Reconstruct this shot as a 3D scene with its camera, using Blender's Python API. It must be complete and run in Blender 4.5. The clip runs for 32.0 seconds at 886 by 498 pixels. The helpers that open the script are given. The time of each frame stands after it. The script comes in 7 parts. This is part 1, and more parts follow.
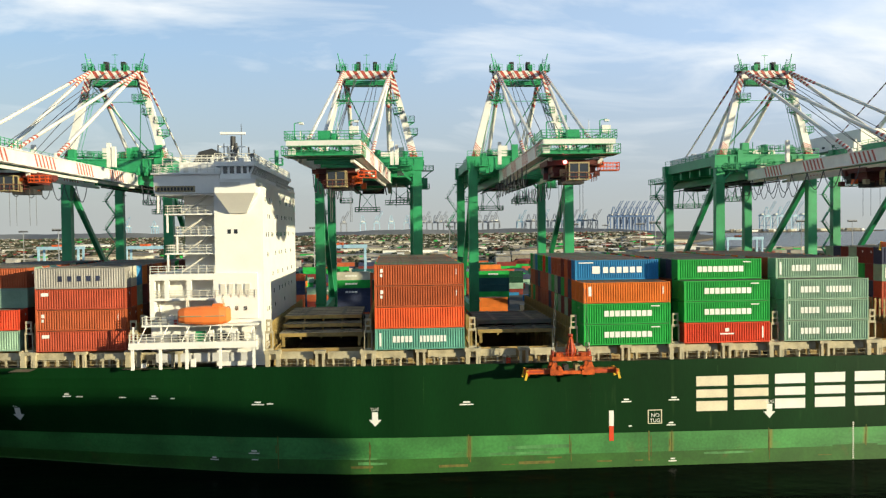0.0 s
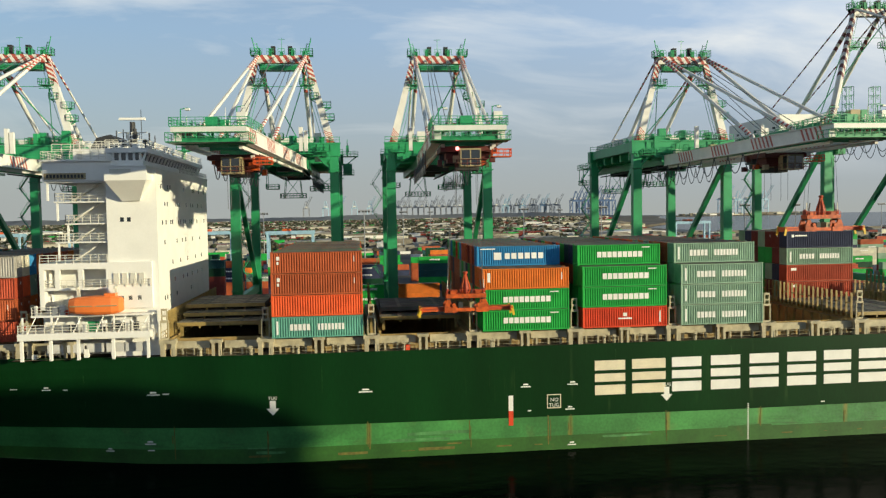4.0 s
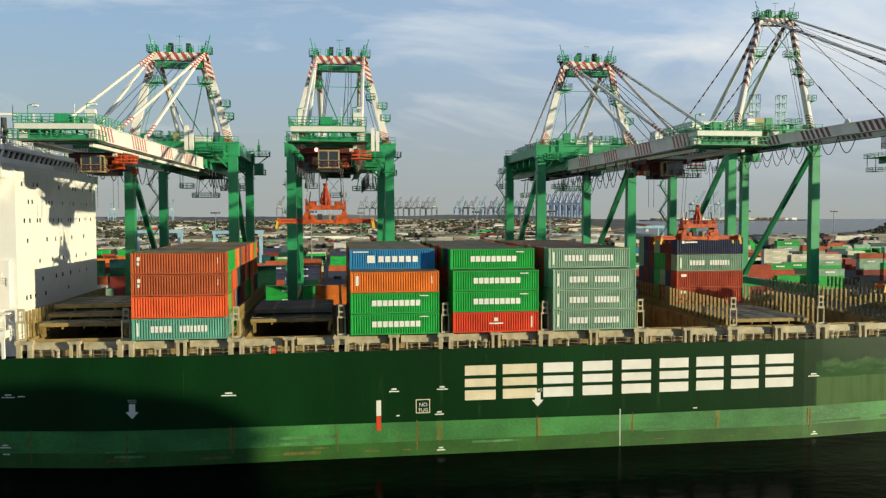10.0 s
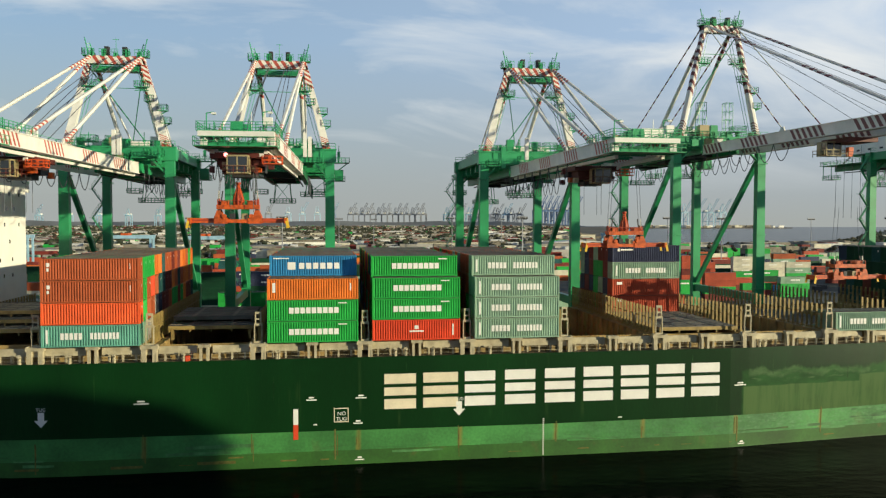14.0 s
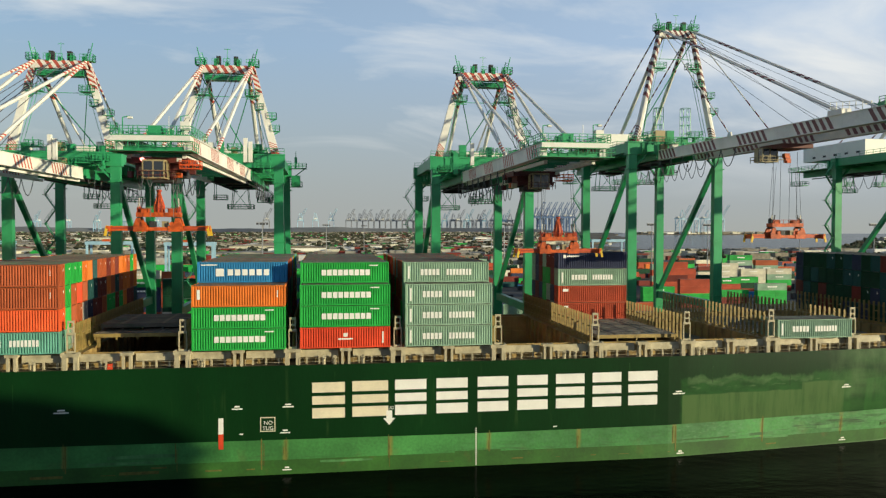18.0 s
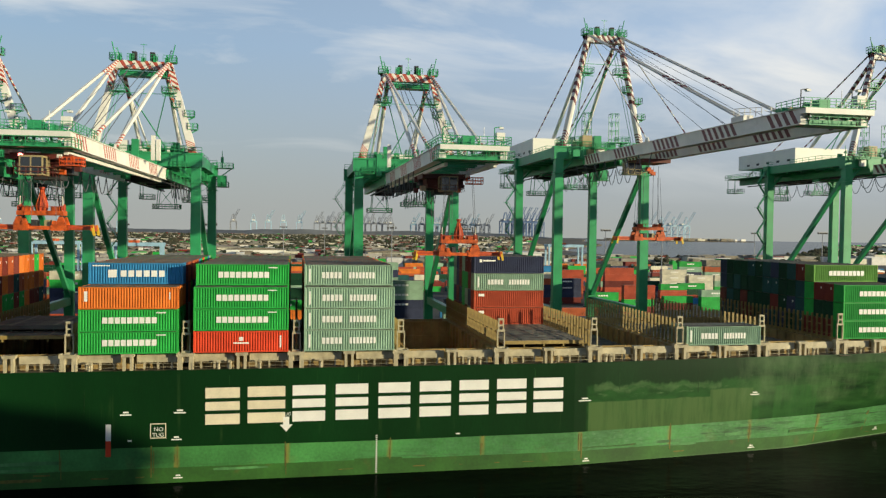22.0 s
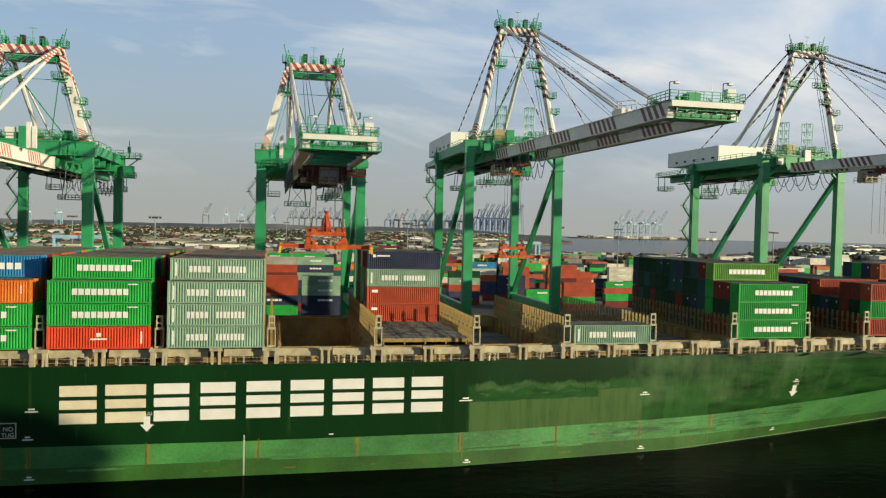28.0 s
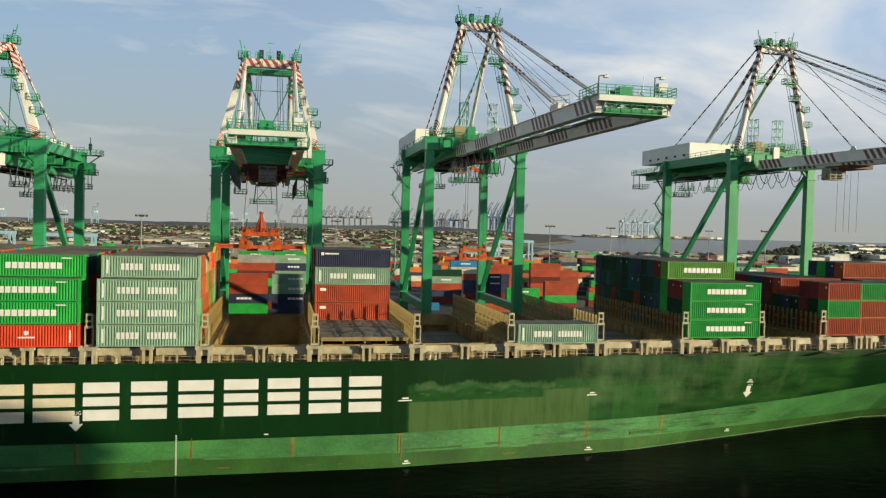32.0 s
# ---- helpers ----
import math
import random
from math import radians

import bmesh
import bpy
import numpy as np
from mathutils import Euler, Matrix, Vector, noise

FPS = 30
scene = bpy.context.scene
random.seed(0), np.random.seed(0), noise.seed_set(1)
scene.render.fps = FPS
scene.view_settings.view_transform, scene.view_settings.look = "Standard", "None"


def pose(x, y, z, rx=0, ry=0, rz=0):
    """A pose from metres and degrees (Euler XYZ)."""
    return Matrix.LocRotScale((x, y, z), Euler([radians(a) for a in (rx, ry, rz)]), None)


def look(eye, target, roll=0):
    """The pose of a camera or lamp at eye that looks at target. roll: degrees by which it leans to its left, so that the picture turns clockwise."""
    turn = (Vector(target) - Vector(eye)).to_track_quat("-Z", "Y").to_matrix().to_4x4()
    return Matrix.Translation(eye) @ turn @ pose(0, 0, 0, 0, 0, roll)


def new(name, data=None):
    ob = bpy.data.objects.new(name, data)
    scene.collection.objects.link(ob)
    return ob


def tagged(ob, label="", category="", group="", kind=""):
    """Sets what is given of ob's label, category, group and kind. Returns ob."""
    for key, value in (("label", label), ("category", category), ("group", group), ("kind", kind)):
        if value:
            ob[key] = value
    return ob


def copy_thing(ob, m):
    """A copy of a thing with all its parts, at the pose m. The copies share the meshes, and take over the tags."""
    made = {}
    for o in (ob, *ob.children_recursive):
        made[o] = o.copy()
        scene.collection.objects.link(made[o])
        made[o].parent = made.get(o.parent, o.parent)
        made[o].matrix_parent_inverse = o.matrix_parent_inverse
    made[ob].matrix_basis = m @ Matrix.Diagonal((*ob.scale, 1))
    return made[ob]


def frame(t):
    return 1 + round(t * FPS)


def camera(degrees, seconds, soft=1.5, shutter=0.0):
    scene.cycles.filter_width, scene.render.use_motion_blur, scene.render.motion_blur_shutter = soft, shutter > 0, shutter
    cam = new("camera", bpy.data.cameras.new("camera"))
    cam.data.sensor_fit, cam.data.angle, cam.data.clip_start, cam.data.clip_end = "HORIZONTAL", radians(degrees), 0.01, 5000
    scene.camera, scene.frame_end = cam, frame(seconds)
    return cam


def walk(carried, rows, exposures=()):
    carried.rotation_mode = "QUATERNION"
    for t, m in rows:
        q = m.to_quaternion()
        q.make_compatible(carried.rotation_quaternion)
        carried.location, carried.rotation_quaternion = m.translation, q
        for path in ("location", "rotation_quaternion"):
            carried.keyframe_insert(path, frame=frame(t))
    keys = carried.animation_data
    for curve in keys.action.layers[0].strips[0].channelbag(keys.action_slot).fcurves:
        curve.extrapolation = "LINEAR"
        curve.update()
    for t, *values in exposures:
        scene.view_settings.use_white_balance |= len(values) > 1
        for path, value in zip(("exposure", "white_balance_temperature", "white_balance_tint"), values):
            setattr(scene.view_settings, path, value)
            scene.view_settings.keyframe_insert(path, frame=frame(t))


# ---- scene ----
# camera: gliding past the ship at an even pace; seconds, eye, yaw, pitch, lean
cam = camera(58.64, 32.0, soft=1.3)
ROWS = [
    (0.0, -41.58, -106.89, 32.71, -3.487, -1.414, -0.715),
    (0.5, -40.52, -106.90, 32.73, -3.628, -2.090, -1.165),
    (1.0, -39.42, -106.92, 32.74, -4.444, -1.856, -1.045),
    (1.5, -38.29, -106.94, 32.76, -4.991, -2.544, -1.096),
    (2.0, -37.15, -106.98, 32.77, -5.158, -2.189, -1.040),
    (2.5, -35.99, -107.02, 32.79, -5.366, -2.658, -1.193),
    (3.0, -34.81, -107.07, 32.80, -5.160, -2.796, -1.188),
    (3.5, -33.62, -107.12, 32.81, -5.697, -2.552, -1.129),
    (5.5, -28.78, -107.36, 32.85, -6.358, -2.544, -0.806),
    (6.0, -27.55, -107.42, 32.85, -6.873, -2.424, -0.739),
    (6.5, -26.32, -107.48, 32.86, -7.022, -2.419, -0.702),
    (7.0, -25.09, -107.55, 32.86, -7.351, -2.737, -0.419),
    (7.5, -23.85, -107.61, 32.87, -7.343, -2.605, -0.531),
    (8.0, -22.62, -107.66, 32.87, -7.167, -2.638, -0.480),
    (8.5, -21.38, -107.72, 32.87, -7.628, -2.507, -0.322),
    (9.0, -20.14, -107.77, 32.88, -7.600, -2.394, -0.291),
    (9.5, -18.90, -107.82, 32.88, -7.811, -2.312, -0.170),
    (10.0, -17.66, -107.86, 32.88, -7.732, -2.464, -0.195),
    (10.5, -16.43, -107.90, 32.88, -7.571, -2.563, 0.035),
    (11.0, -15.19, -107.93, 32.88, -7.405, -3.376, -0.116),
    (11.5, -13.95, -107.95, 32.88, -7.245, -2.836, -0.127),
    (12.0, -12.72, -107.98, 32.88, -7.363, -2.556, -0.052),
    (12.5, -11.48, -107.99, 32.88, -7.478, -2.366, -0.032),
    (13.0, -10.25, -108.00, 32.87, -8.283, -2.116, 0.146),
    (13.5, -9.02, -108.00, 32.87, -8.387, -2.071, 0.058),
    (14.0, -7.79, -108.00, 32.87, -8.402, -1.996, 0.042),
    (14.5, -6.56, -107.99, 32.87, -8.234, -1.909, -0.050),
    (16.5, -1.68, -107.88, 32.85, -8.105, -1.821, -0.073),
    (17.0, -0.47, -107.84, 32.85, -8.224, -1.695, -0.042),
    (17.5, 0.74, -107.79, 32.84, -8.286, -1.599, -0.003),
    (18.0, 1.95, -107.73, 32.84, -8.417, -1.538, 0.072),
    (18.5, 3.15, -107.68, 32.83, -8.740, -1.612, 0.331),
    (19.0, 4.35, -107.61, 32.83, -9.020, -1.816, 0.378),
    (19.5, 5.55, -107.54, 32.82, -9.014, -1.495, 0.249),
    (20.0, 6.75, -107.47, 32.82, -9.014, -1.560, 0.300),
    (20.5, 7.94, -107.39, 32.81, -9.121, -1.346, 0.319),
    (21.0, 9.13, -107.32, 32.81, -9.725, -1.231, 0.464),
    (21.5, 10.32, -107.23, 32.80, -10.020, -1.401, 0.591),
    (22.0, 11.50, -107.15, 32.80, -10.574, -1.254, 0.767),
    (22.5, 12.69, -107.07, 32.79, -10.516, -1.054, 0.798),
    (23.0, 13.87, -106.98, 32.79, -10.691, -0.970, 0.882),
    (23.5, 15.05, -106.90, 32.78, -10.672, -1.027, 0.861),
    (24.0, 16.23, -106.81, 32.78, -11.034, -1.477, 1.017),
    (24.5, 17.41, -106.73, 32.77, -11.974, -0.760, 1.143),
    (25.0, 18.59, -106.66, 32.77, -12.017, -0.726, 1.195),
    (25.5, 19.77, -106.58, 32.77, -11.940, -1.155, 1.270),
    (27.5, 24.49, -106.34, 32.76, -12.242, -1.217, 1.468),
    (28.0, 25.67, -106.31, 32.75, -12.282, -1.495, 1.342),
    (28.5, 26.85, -106.28, 32.75, -12.552, -1.448, 1.447),
    (29.0, 28.02, -106.26, 32.75, -12.879, -1.482, 1.589),
    (29.5, 29.20, -106.26, 32.75, -12.390, -1.615, 1.528),
    (30.0, 30.37, -106.27, 32.75, -12.406, -1.650, 1.541),
    (30.5, 31.54, -106.30, 32.75, -12.322, -1.441, 1.443),
    (31.0, 32.70, -106.34, 32.75, -12.308, -1.385, 1.519),
    (31.5, 33.86, -106.40, 32.75, -12.115, -1.429, 1.404),
    (32.0, 35.00, -106.49, 32.76, -11.868, -1.589, 1.402),
]
walk(cam, [(t, pose(x, y, z, 0, 0, yaw) @ pose(0, 0, 0, 90 + pitch, 0, 0) @ pose(0, 0, 0, 0, 0, lean)) for t, x, y, z, yaw, pitch, lean in ROWS],
     ((0.0, 0.56, 6500, 7), (1.0, 0.42, 6500, 7), (2.5, 0.25, 6480, 6), (14.0, 0.2, 6500, 6), (24.0, 0.2, 6680, 7), (32.0, 0.2, 6720, 7)))
# ---- light ----
SUN = Vector((0.82, -0.52, 0.139)).normalized()
sun = new("sun", bpy.data.lights.new("sun", "SUN"))
sun.data.energy, sun.data.angle, sun.data.color = 5.0, radians(0.6), (1.0, 0.885, 0.61)
sun.matrix_world = look(tuple(SUN * 300), (0, 0, 0))
world = bpy.data.worlds.new("sky")
scene.world = world
world.use_nodes = True


def sky_nodes():
    nt = world.node_tree
    nt.nodes.clear()
    out = nt.nodes.new("ShaderNodeOutputWorld")
    bg = nt.nodes.new("ShaderNodeBackground")
    sky = nt.nodes.new("ShaderNodeTexSky")
    sky.sky_type, sky.sun_disc = "NISHITA", False
    sky.sun_elevation = math.asin(SUN.z)
    sky.sun_rotation = math.atan2(SUN.x, SUN.y)
    sky.air_density, sky.dust_density, sky.ozone_density = 1.0, 1.2, 1.5
    bg.inputs["Strength"].default_value = SKY
    # thin drifting cloud sheets
    co = nt.nodes.new("ShaderNodeTexCoord")
    sep = nt.nodes.new("ShaderNodeSeparateXYZ")
    nt.links.new(co.outputs["Generated"], sep.inputs[0])
    hgt = nt.nodes.new("ShaderNodeMath")
    hgt.operation = "MAXIMUM"
    nt.links.new(sep.outputs["Z"], hgt.inputs[0])
    hgt.inputs[1].default_value = 0.0
    add = nt.nodes.new("ShaderNodeMath")
    add.operation = "ADD"
    nt.links.new(hgt.outputs[0], add.inputs[0])
    add.inputs[1].default_value = 0.30
    dv = nt.nodes.new("ShaderNodeVectorMath")
    dv.operation = "DIVIDE"
    cmb = nt.nodes.new("ShaderNodeCombineXYZ")
    for k in range(3):
        nt.links.new(add.outputs[0], cmb.inputs[k])
    nt.links.new(co.outputs["Generated"], dv.inputs[0])
    nt.links.new(cmb.outputs[0], dv.inputs[1])
    mp = nt.nodes.new("ShaderNodeMapping")
    mp.inputs["Location"].default_value = (3.1, 0.4, 0.0)
    mp.inputs["Rotation"].default_value = (0, 0, radians(-30))
    mp.inputs["Scale"].default_value = (0.9, 1.7, 1.1)
    nt.links.new(dv.outputs[0], mp.inputs[0])
    no = nt.nodes.new("ShaderNodeTexNoise")
    no.inputs["Scale"].default_value, no.inputs["Detail"].default_value = 1.5, 7
    no.inputs["Roughness"].default_value, no.inputs["Distortion"].default_value = 0.56, 0.6
    nt.links.new(mp.outputs[0], no.inputs["Vector"])
    ramp = nt.nodes.new("ShaderNodeValToRGB")
    ramp.color_ramp.elements[0].position, ramp.color_ramp.elements[1].position = 0.46, 0.71
    nt.links.new(no.outputs["Fac"], ramp.inputs[0])
    # haze towards the horizon
    hz = nt.nodes.new("ShaderNodeMapRange")
    hz.inputs["From Min"].default_value, hz.inputs["From Max"].default_value = 0.0, 0.22
    hz.inputs["To Min"].default_value, hz.inputs["To Max"].default_value = 1.0, 0.0
    nt.links.new(sep.outputs["Z"], hz.inputs["Value"])
    grey = nt.nodes.new("ShaderNodeMix")
    grey.data_type = "RGBA"
    grey.inputs["B"].default_value = HAZE
    nt.links.new(hz.outputs[0], grey.inputs["Factor"])
    blue = nt.nodes.new("ShaderNodeMix")
    blue.data_type, blue.blend_type = "RGBA", "MULTIPLY"
    blue.inputs["Factor"].default_value = 1.0
    blue.inputs["B"].default_value = (0.92, 1.02, 1.16, 1)
    nt.links.new(sky.outputs[0], blue.inputs["A"])
    # a pale veil low in the sky, thinning out overhead, brighter towards the sun
    veil = nt.nodes.new("ShaderNodeMix")
    veil.data_type = "RGBA"
    veil.inputs["B"].default_value = VEIL
    low = nt.nodes.new("ShaderNodeMapRange")
    low.interpolation_type = "SMOOTHSTEP"
    low.inputs["From Min"].default_value, low.inputs["From Max"].default_value = 0.22, 0.62
    low.inputs["To Min"].default_value, low.inputs["To Max"].default_value = 1.0, 0.0
    nt.links.new(sep.outputs["Z"], low.inputs["Value"])
    dot = nt.nodes.new("ShaderNodeVectorMath")
    dot.operation = "DOT_PRODUCT"
    nt.links.new(co.outputs["Generated"], dot.inputs[0])
    dot.inputs[1].default_value = (SUN.x, SUN.y, 0)
    side = nt.nodes.new("ShaderNodeMapRange")
    side.inputs["From Min"].default_value, side.inputs["From Max"].default_value = -0.92, 0.05
    side.inputs["To Min"].default_value, side.inputs["To Max"].default_value = 0.35, 1.0
    nt.links.new(dot.outputs["Value"], side.inputs["Value"])
    lv = nt.nodes.new("ShaderNodeMath")
    lv.operation = "MULTIPLY"
    nt.links.new(low.outputs[0], lv.inputs[0])
    nt.links.new(side.outputs[0], lv.inputs[1])
    nt.links.new(lv.outputs[0], veil.inputs["Factor"])
    nt.links.new(blue.outputs["Result"], veil.inputs["A"])
    nt.links.new(veil.outputs["Result"], grey.inputs["A"])
    mix = nt.nodes.new("ShaderNodeMix")
    mix.data_type = "RGBA"
    mix.inputs["B"].default_value = CLOUD
    fac = nt.nodes.new("ShaderNodeMath")
    fac.operation = "MULTIPLY"
    nt.links.new(ramp.outputs[0], fac.inputs[0])
    thin = nt.nodes.new("ShaderNodeMath")
    thin.operation = "MULTIPLY"
    thin.inputs[1].default_value = 0.75
    rise = nt.nodes.new("ShaderNodeMapRange")
    rise.inputs["From Min"].default_value, rise.inputs["From Max"].default_value = 0.03, 0.17
    nt.links.new(sep.outputs["Z"], rise.inputs["Value"])
    band = nt.nodes.new("ShaderNodeMath")
    band.operation = "MULTIPLY"
    nt.links.new(low.outputs[0], band.inputs[0])
    nt.links.new(rise.outputs[0], band.inputs[1])
    nt.links.new(band.outputs[0], thin.inputs[0])
    nt.links.new(thin.outputs[0], fac.inputs[1])
    nt.links.new(fac.outputs[0], mix.inputs["Factor"])
    nt.links.new(grey.outputs["Result"], mix.inputs["A"])
    nt.links.new(mix.outputs["Result"], bg.inputs["Color"])
    nt.links.new(bg.outputs[0], out.inputs[0])


SKY = 0.11
HAZE = (3.1, 3.22, 3.14, 1)
VEIL = (3.45, 4.5, 6.15, 1)
CLOUD = (7.2, 7.1, 6.95, 1)
sky_nodes()

# ---- materials ----


def material(name, color, rough=0.5, metal=0.0, grime=0.25, scale=0.6, bump=0.0, fine=9.0, rust=0.0, spec=0.5, vary=0.0, streak=False):
    """Painted or raw surface: base colour, broad stains and fine grain, optional rust runs."""
    m = bpy.data.materials.new(name)
    m.use_nodes = True
    nt = m.node_tree
    b = nt.nodes["Principled BSDF"]
    b.inputs["Roughness"].default_value, b.inputs["Metallic"].default_value = rough, metal
    b.inputs["Specular IOR Level"].default_value = spec
    co = nt.nodes.new("ShaderNodeTexCoord")
    src = co.outputs["Object"]
    mp = nt.nodes.new("ShaderNodeMapping")
    mp.inputs["Scale"].default_value = (1, 1, 0.18) if streak else (1, 1, 1)
    nt.links.new(src, mp.inputs[0])
    n1 = nt.nodes.new("ShaderNodeTexNoise")
    n1.inputs["Scale"].default_value, n1.inputs["Detail"].default_value = scale, 6
    n2 = nt.nodes.new("ShaderNodeTexNoise")
    n2.inputs["Scale"].default_value, n2.inputs["Detail"].default_value = fine, 3
    nt.links.new(mp.outputs[0], n1.inputs["Vector"])
    nt.links.new(mp.outputs[0], n2.inputs["Vector"])
    mr = nt.nodes.new("ShaderNodeMapRange")
    mr.inputs["From Min"].default_value, mr.inputs["From Max"].default_value = 0.3, 0.7
    mr.inputs["To Min"].default_value, mr.inputs["To Max"].default_value = 1 - grime, 1 + grime * 0.5
    nt.links.new(n1.outputs["Fac"], mr.inputs["Value"])
    mr2 = nt.nodes.new("ShaderNodeMapRange")
    mr2.inputs["From Min"].default_value, mr2.inputs["From Max"].default_value = 0.3, 0.7
    mr2.inputs["To Min"].default_value, mr2.inputs["To Max"].default_value = 1 - grime * 0.35, 1 + grime * 0.25
    nt.links.new(n2.outputs["Fac"], mr2.inputs["Value"])
    mul = nt.nodes.new("ShaderNodeMath")
    mul.operation = "MULTIPLY"
    nt.links.new(mr.outputs[0], mul.inputs[0])
    nt.links.new(mr2.outputs[0], mul.inputs[1])
    val = mul.outputs[0]
    if vary:
        oi = nt.nodes.new("ShaderNodeObjectInfo")
        mv = nt.nodes.new("ShaderNodeMapRange")
        mv.inputs["To Min"].default_value, mv.inputs["To Max"].default_value = 1 - vary, 1 + vary
        nt.links.new(oi.outputs["Random"], mv.inputs["Value"])
        m3 = nt.nodes.new("ShaderNodeMath")
        m3.operation = "MULTIPLY"
        nt.links.new(val, m3.inputs[0])
        nt.links.new(mv.outputs[0], m3.inputs[1])
        val = m3.outputs[0]
    mx = nt.nodes.new("ShaderNodeVectorMath")
    mx.operation = "SCALE"
    mx.inputs[0].default_value = color
    nt.links.new(val, mx.inputs["Scale"])
    col = mx.outputs[0]
    if rust:
        n3 = nt.nodes.new("ShaderNodeTexNoise")
        n3.inputs["Scale"].default_value, n3.inputs["Detail"].default_value = scale * 2.2, 8
        nt.links.new(mp.outputs[0], n3.inputs["Vector"])
        rr = nt.nodes.new("ShaderNodeMapRange")
        rr.inputs["From Min"].default_value, rr.inputs["From Max"].default_value = 0.62, 0.78
        rr.inputs["To Max"].default_value = rust
        nt.links.new(n3.outputs["Fac"], rr.inputs["Value"])
        mm = nt.nodes.new("ShaderNodeMix")
        mm.data_type = "RGBA"
        mm.inputs["B"].default_value = (0.16, 0.075, 0.03, 1)
        nt.links.new(rr.outputs[0], mm.inputs["Factor"])
        nt.links.new(col, mm.inputs["A"])
        col = mm.outputs["Result"]
    nt.links.new(col, b.inputs["Base Color"])
    if bump:
        bp = nt.nodes.new("ShaderNodeBump")
        bp.inputs["Strength"].default_value, bp.inputs["Distance"].default_value = bump, 0.05
        nt.links.new(n2.outputs["Fac"], bp.inputs["Height"])
        nt.links.new(bp.outputs[0], b.inputs["Normal"])
    return m


def paint(name, c, **k):
    return material(name, c, **{**dict(rough=0.45, grime=0.18, scale=0.35, fine=5.0), **k})


def box_paint(name, c, **k):
    return paint(name, c, **{**dict(rough=0.62, spec=0.22, grime=0.26), **k})


BOX = {  # container paints
    "rust": box_paint("paint_rust", (0.41, 0.095, 0.034), vary=0.10, rust=0.25), "orange": box_paint("paint_orange", (0.66, 0.175, 0.028), vary=0.06),
    "red": box_paint("paint_red", (0.68, 0.070, 0.026), vary=0.08), "sage": box_paint("paint_sage", (0.26, 0.395, 0.28), vary=0.06),
    "green": box_paint("paint_green", (0.026, 0.37, 0.062), vary=0.06), "blue": box_paint("paint_blue", (0.03, 0.205, 0.42), vary=0.08),
    "navy": box_paint("paint_navy", (0.036, 0.044, 0.085), vary=0.1), "grey": box_paint("paint_grey", (0.38, 0.36, 0.32), vary=0.08, rust=0.15),
    "teal": box_paint("paint_teal", (0.018, 0.075, 0.075), vary=0.1), "maroon": box_paint("paint_maroon", (0.17, 0.03, 0.022), vary=0.12, rust=0.2),
    "brick": box_paint("paint_brick", (0.42, 0.075, 0.035), vary=0.06, rust=0.2), "scarlet": box_paint("paint_scarlet", (0.72, 0.11, 0.032), vary=0.05),
    "jade": box_paint("paint_jade", (0.12, 0.33, 0.25), vary=0.04), "pine": box_paint("paint_pine", (0.006, 0.045, 0.020), vary=0.2),
    "cream": box_paint("paint_cream", (0.62, 0.58, 0.45), vary=0.06), "olive": box_paint("paint_olive", (0.14, 0.34, 0.06), vary=0.08),
}
# weathered tops; the dimness of grazing sun is put into this colour too
ROOF = material("weathered_dim_roof_paint", (0.20, 0.175, 0.13), rough=0.8, grime=0.45, scale=0.5, rust=0.35, vary=0.25)
WHITE = paint("white_marking_paint", (0.80, 0.79, 0.74), grime=0.10, rough=0.5)
CREAM = paint("yellowed_white_paint", (0.74, 0.66, 0.48), grime=0.16, rough=0.5)
HULL_GREEN = paint("hull_green", (0.0036, 0.033, 0.0070), spec=0.2, rough=0.42, grime=0.35, scale=0.10, streak=True)
BOOT = material("boot_topping_green", (0.054, 0.232, 0.056), rough=0.55, grime=0.5, scale=0.13, fine=2.6, rust=0.25)
DECK = material("deck_green_brown", (0.17, 0.13, 0.08), rough=0.8, grime=0.4, scale=0.4, rust=0.5)
STEEL_CREAM = material("cream_ship_steel", (0.47, 0.41, 0.27), rough=0.6, grime=0.35, scale=0.7, rust=0.45)
YELLOW_STEEL = material("yellow_stanchion_steel", (0.32, 0.225, 0.07), rough=0.6, grime=0.4, scale=0.9, rust=0.5)
HATCH = material("grey_hatch_steel", (0.24, 0.21, 0.16), rough=0.75, grime=0.45, scale=0.35, rust=0.5)
HATCH_DARK = material("dark_hatch_steel", (0.105, 0.105, 0.09), rough=0.75, grime=0.4, scale=0.35, rust=0.3)
HOLD = material("ochre_hold_steel", (0.34, 0.23, 0.08), rough=0.8, grime=0.5, scale=0.3, rust=0.6)
HOUSE = paint("house_white", (0.80, 0.78, 0.72), rough=0.5, grime=0.06)
GLASS = material("dark_glass", (0.02, 0.025, 0.03), rough=0.08, grime=0.1, spec=0.8)
DARK = material("dark_grey_steel", (0.035, 0.035, 0.035), rough=0.6, grime=0.3)
RAIL = paint("railing_white", (0.66, 0.63, 0.54), rough=0.5)
CRANE_GREEN = paint("crane_green", (0.028, 0.30, 0.115), rough=0.42, grime=0.22, scale=0.25)
CRANE_WHITE = paint("crane_white", (0.74, 0.72, 0.66), rough=0.5, grime=0.14, rust=0.12)
CRANE_GREY = paint("crane_grey", (0.56, 0.55, 0.53), rough=0.5, grime=0.16)
CRANE_RED = paint("crane_stripe_red", (0.46, 0.085, 0.055), rough=0.5, grime=0.2)
CRANE_PLUM = paint("crane_stripe_plum", (0.17, 0.045, 0.045), rough=0.5, grime=0.2)
RED_BROWN = paint("trolley_red_brown", (0.115, 0.022, 0.015), rough=0.6, grime=0.35)
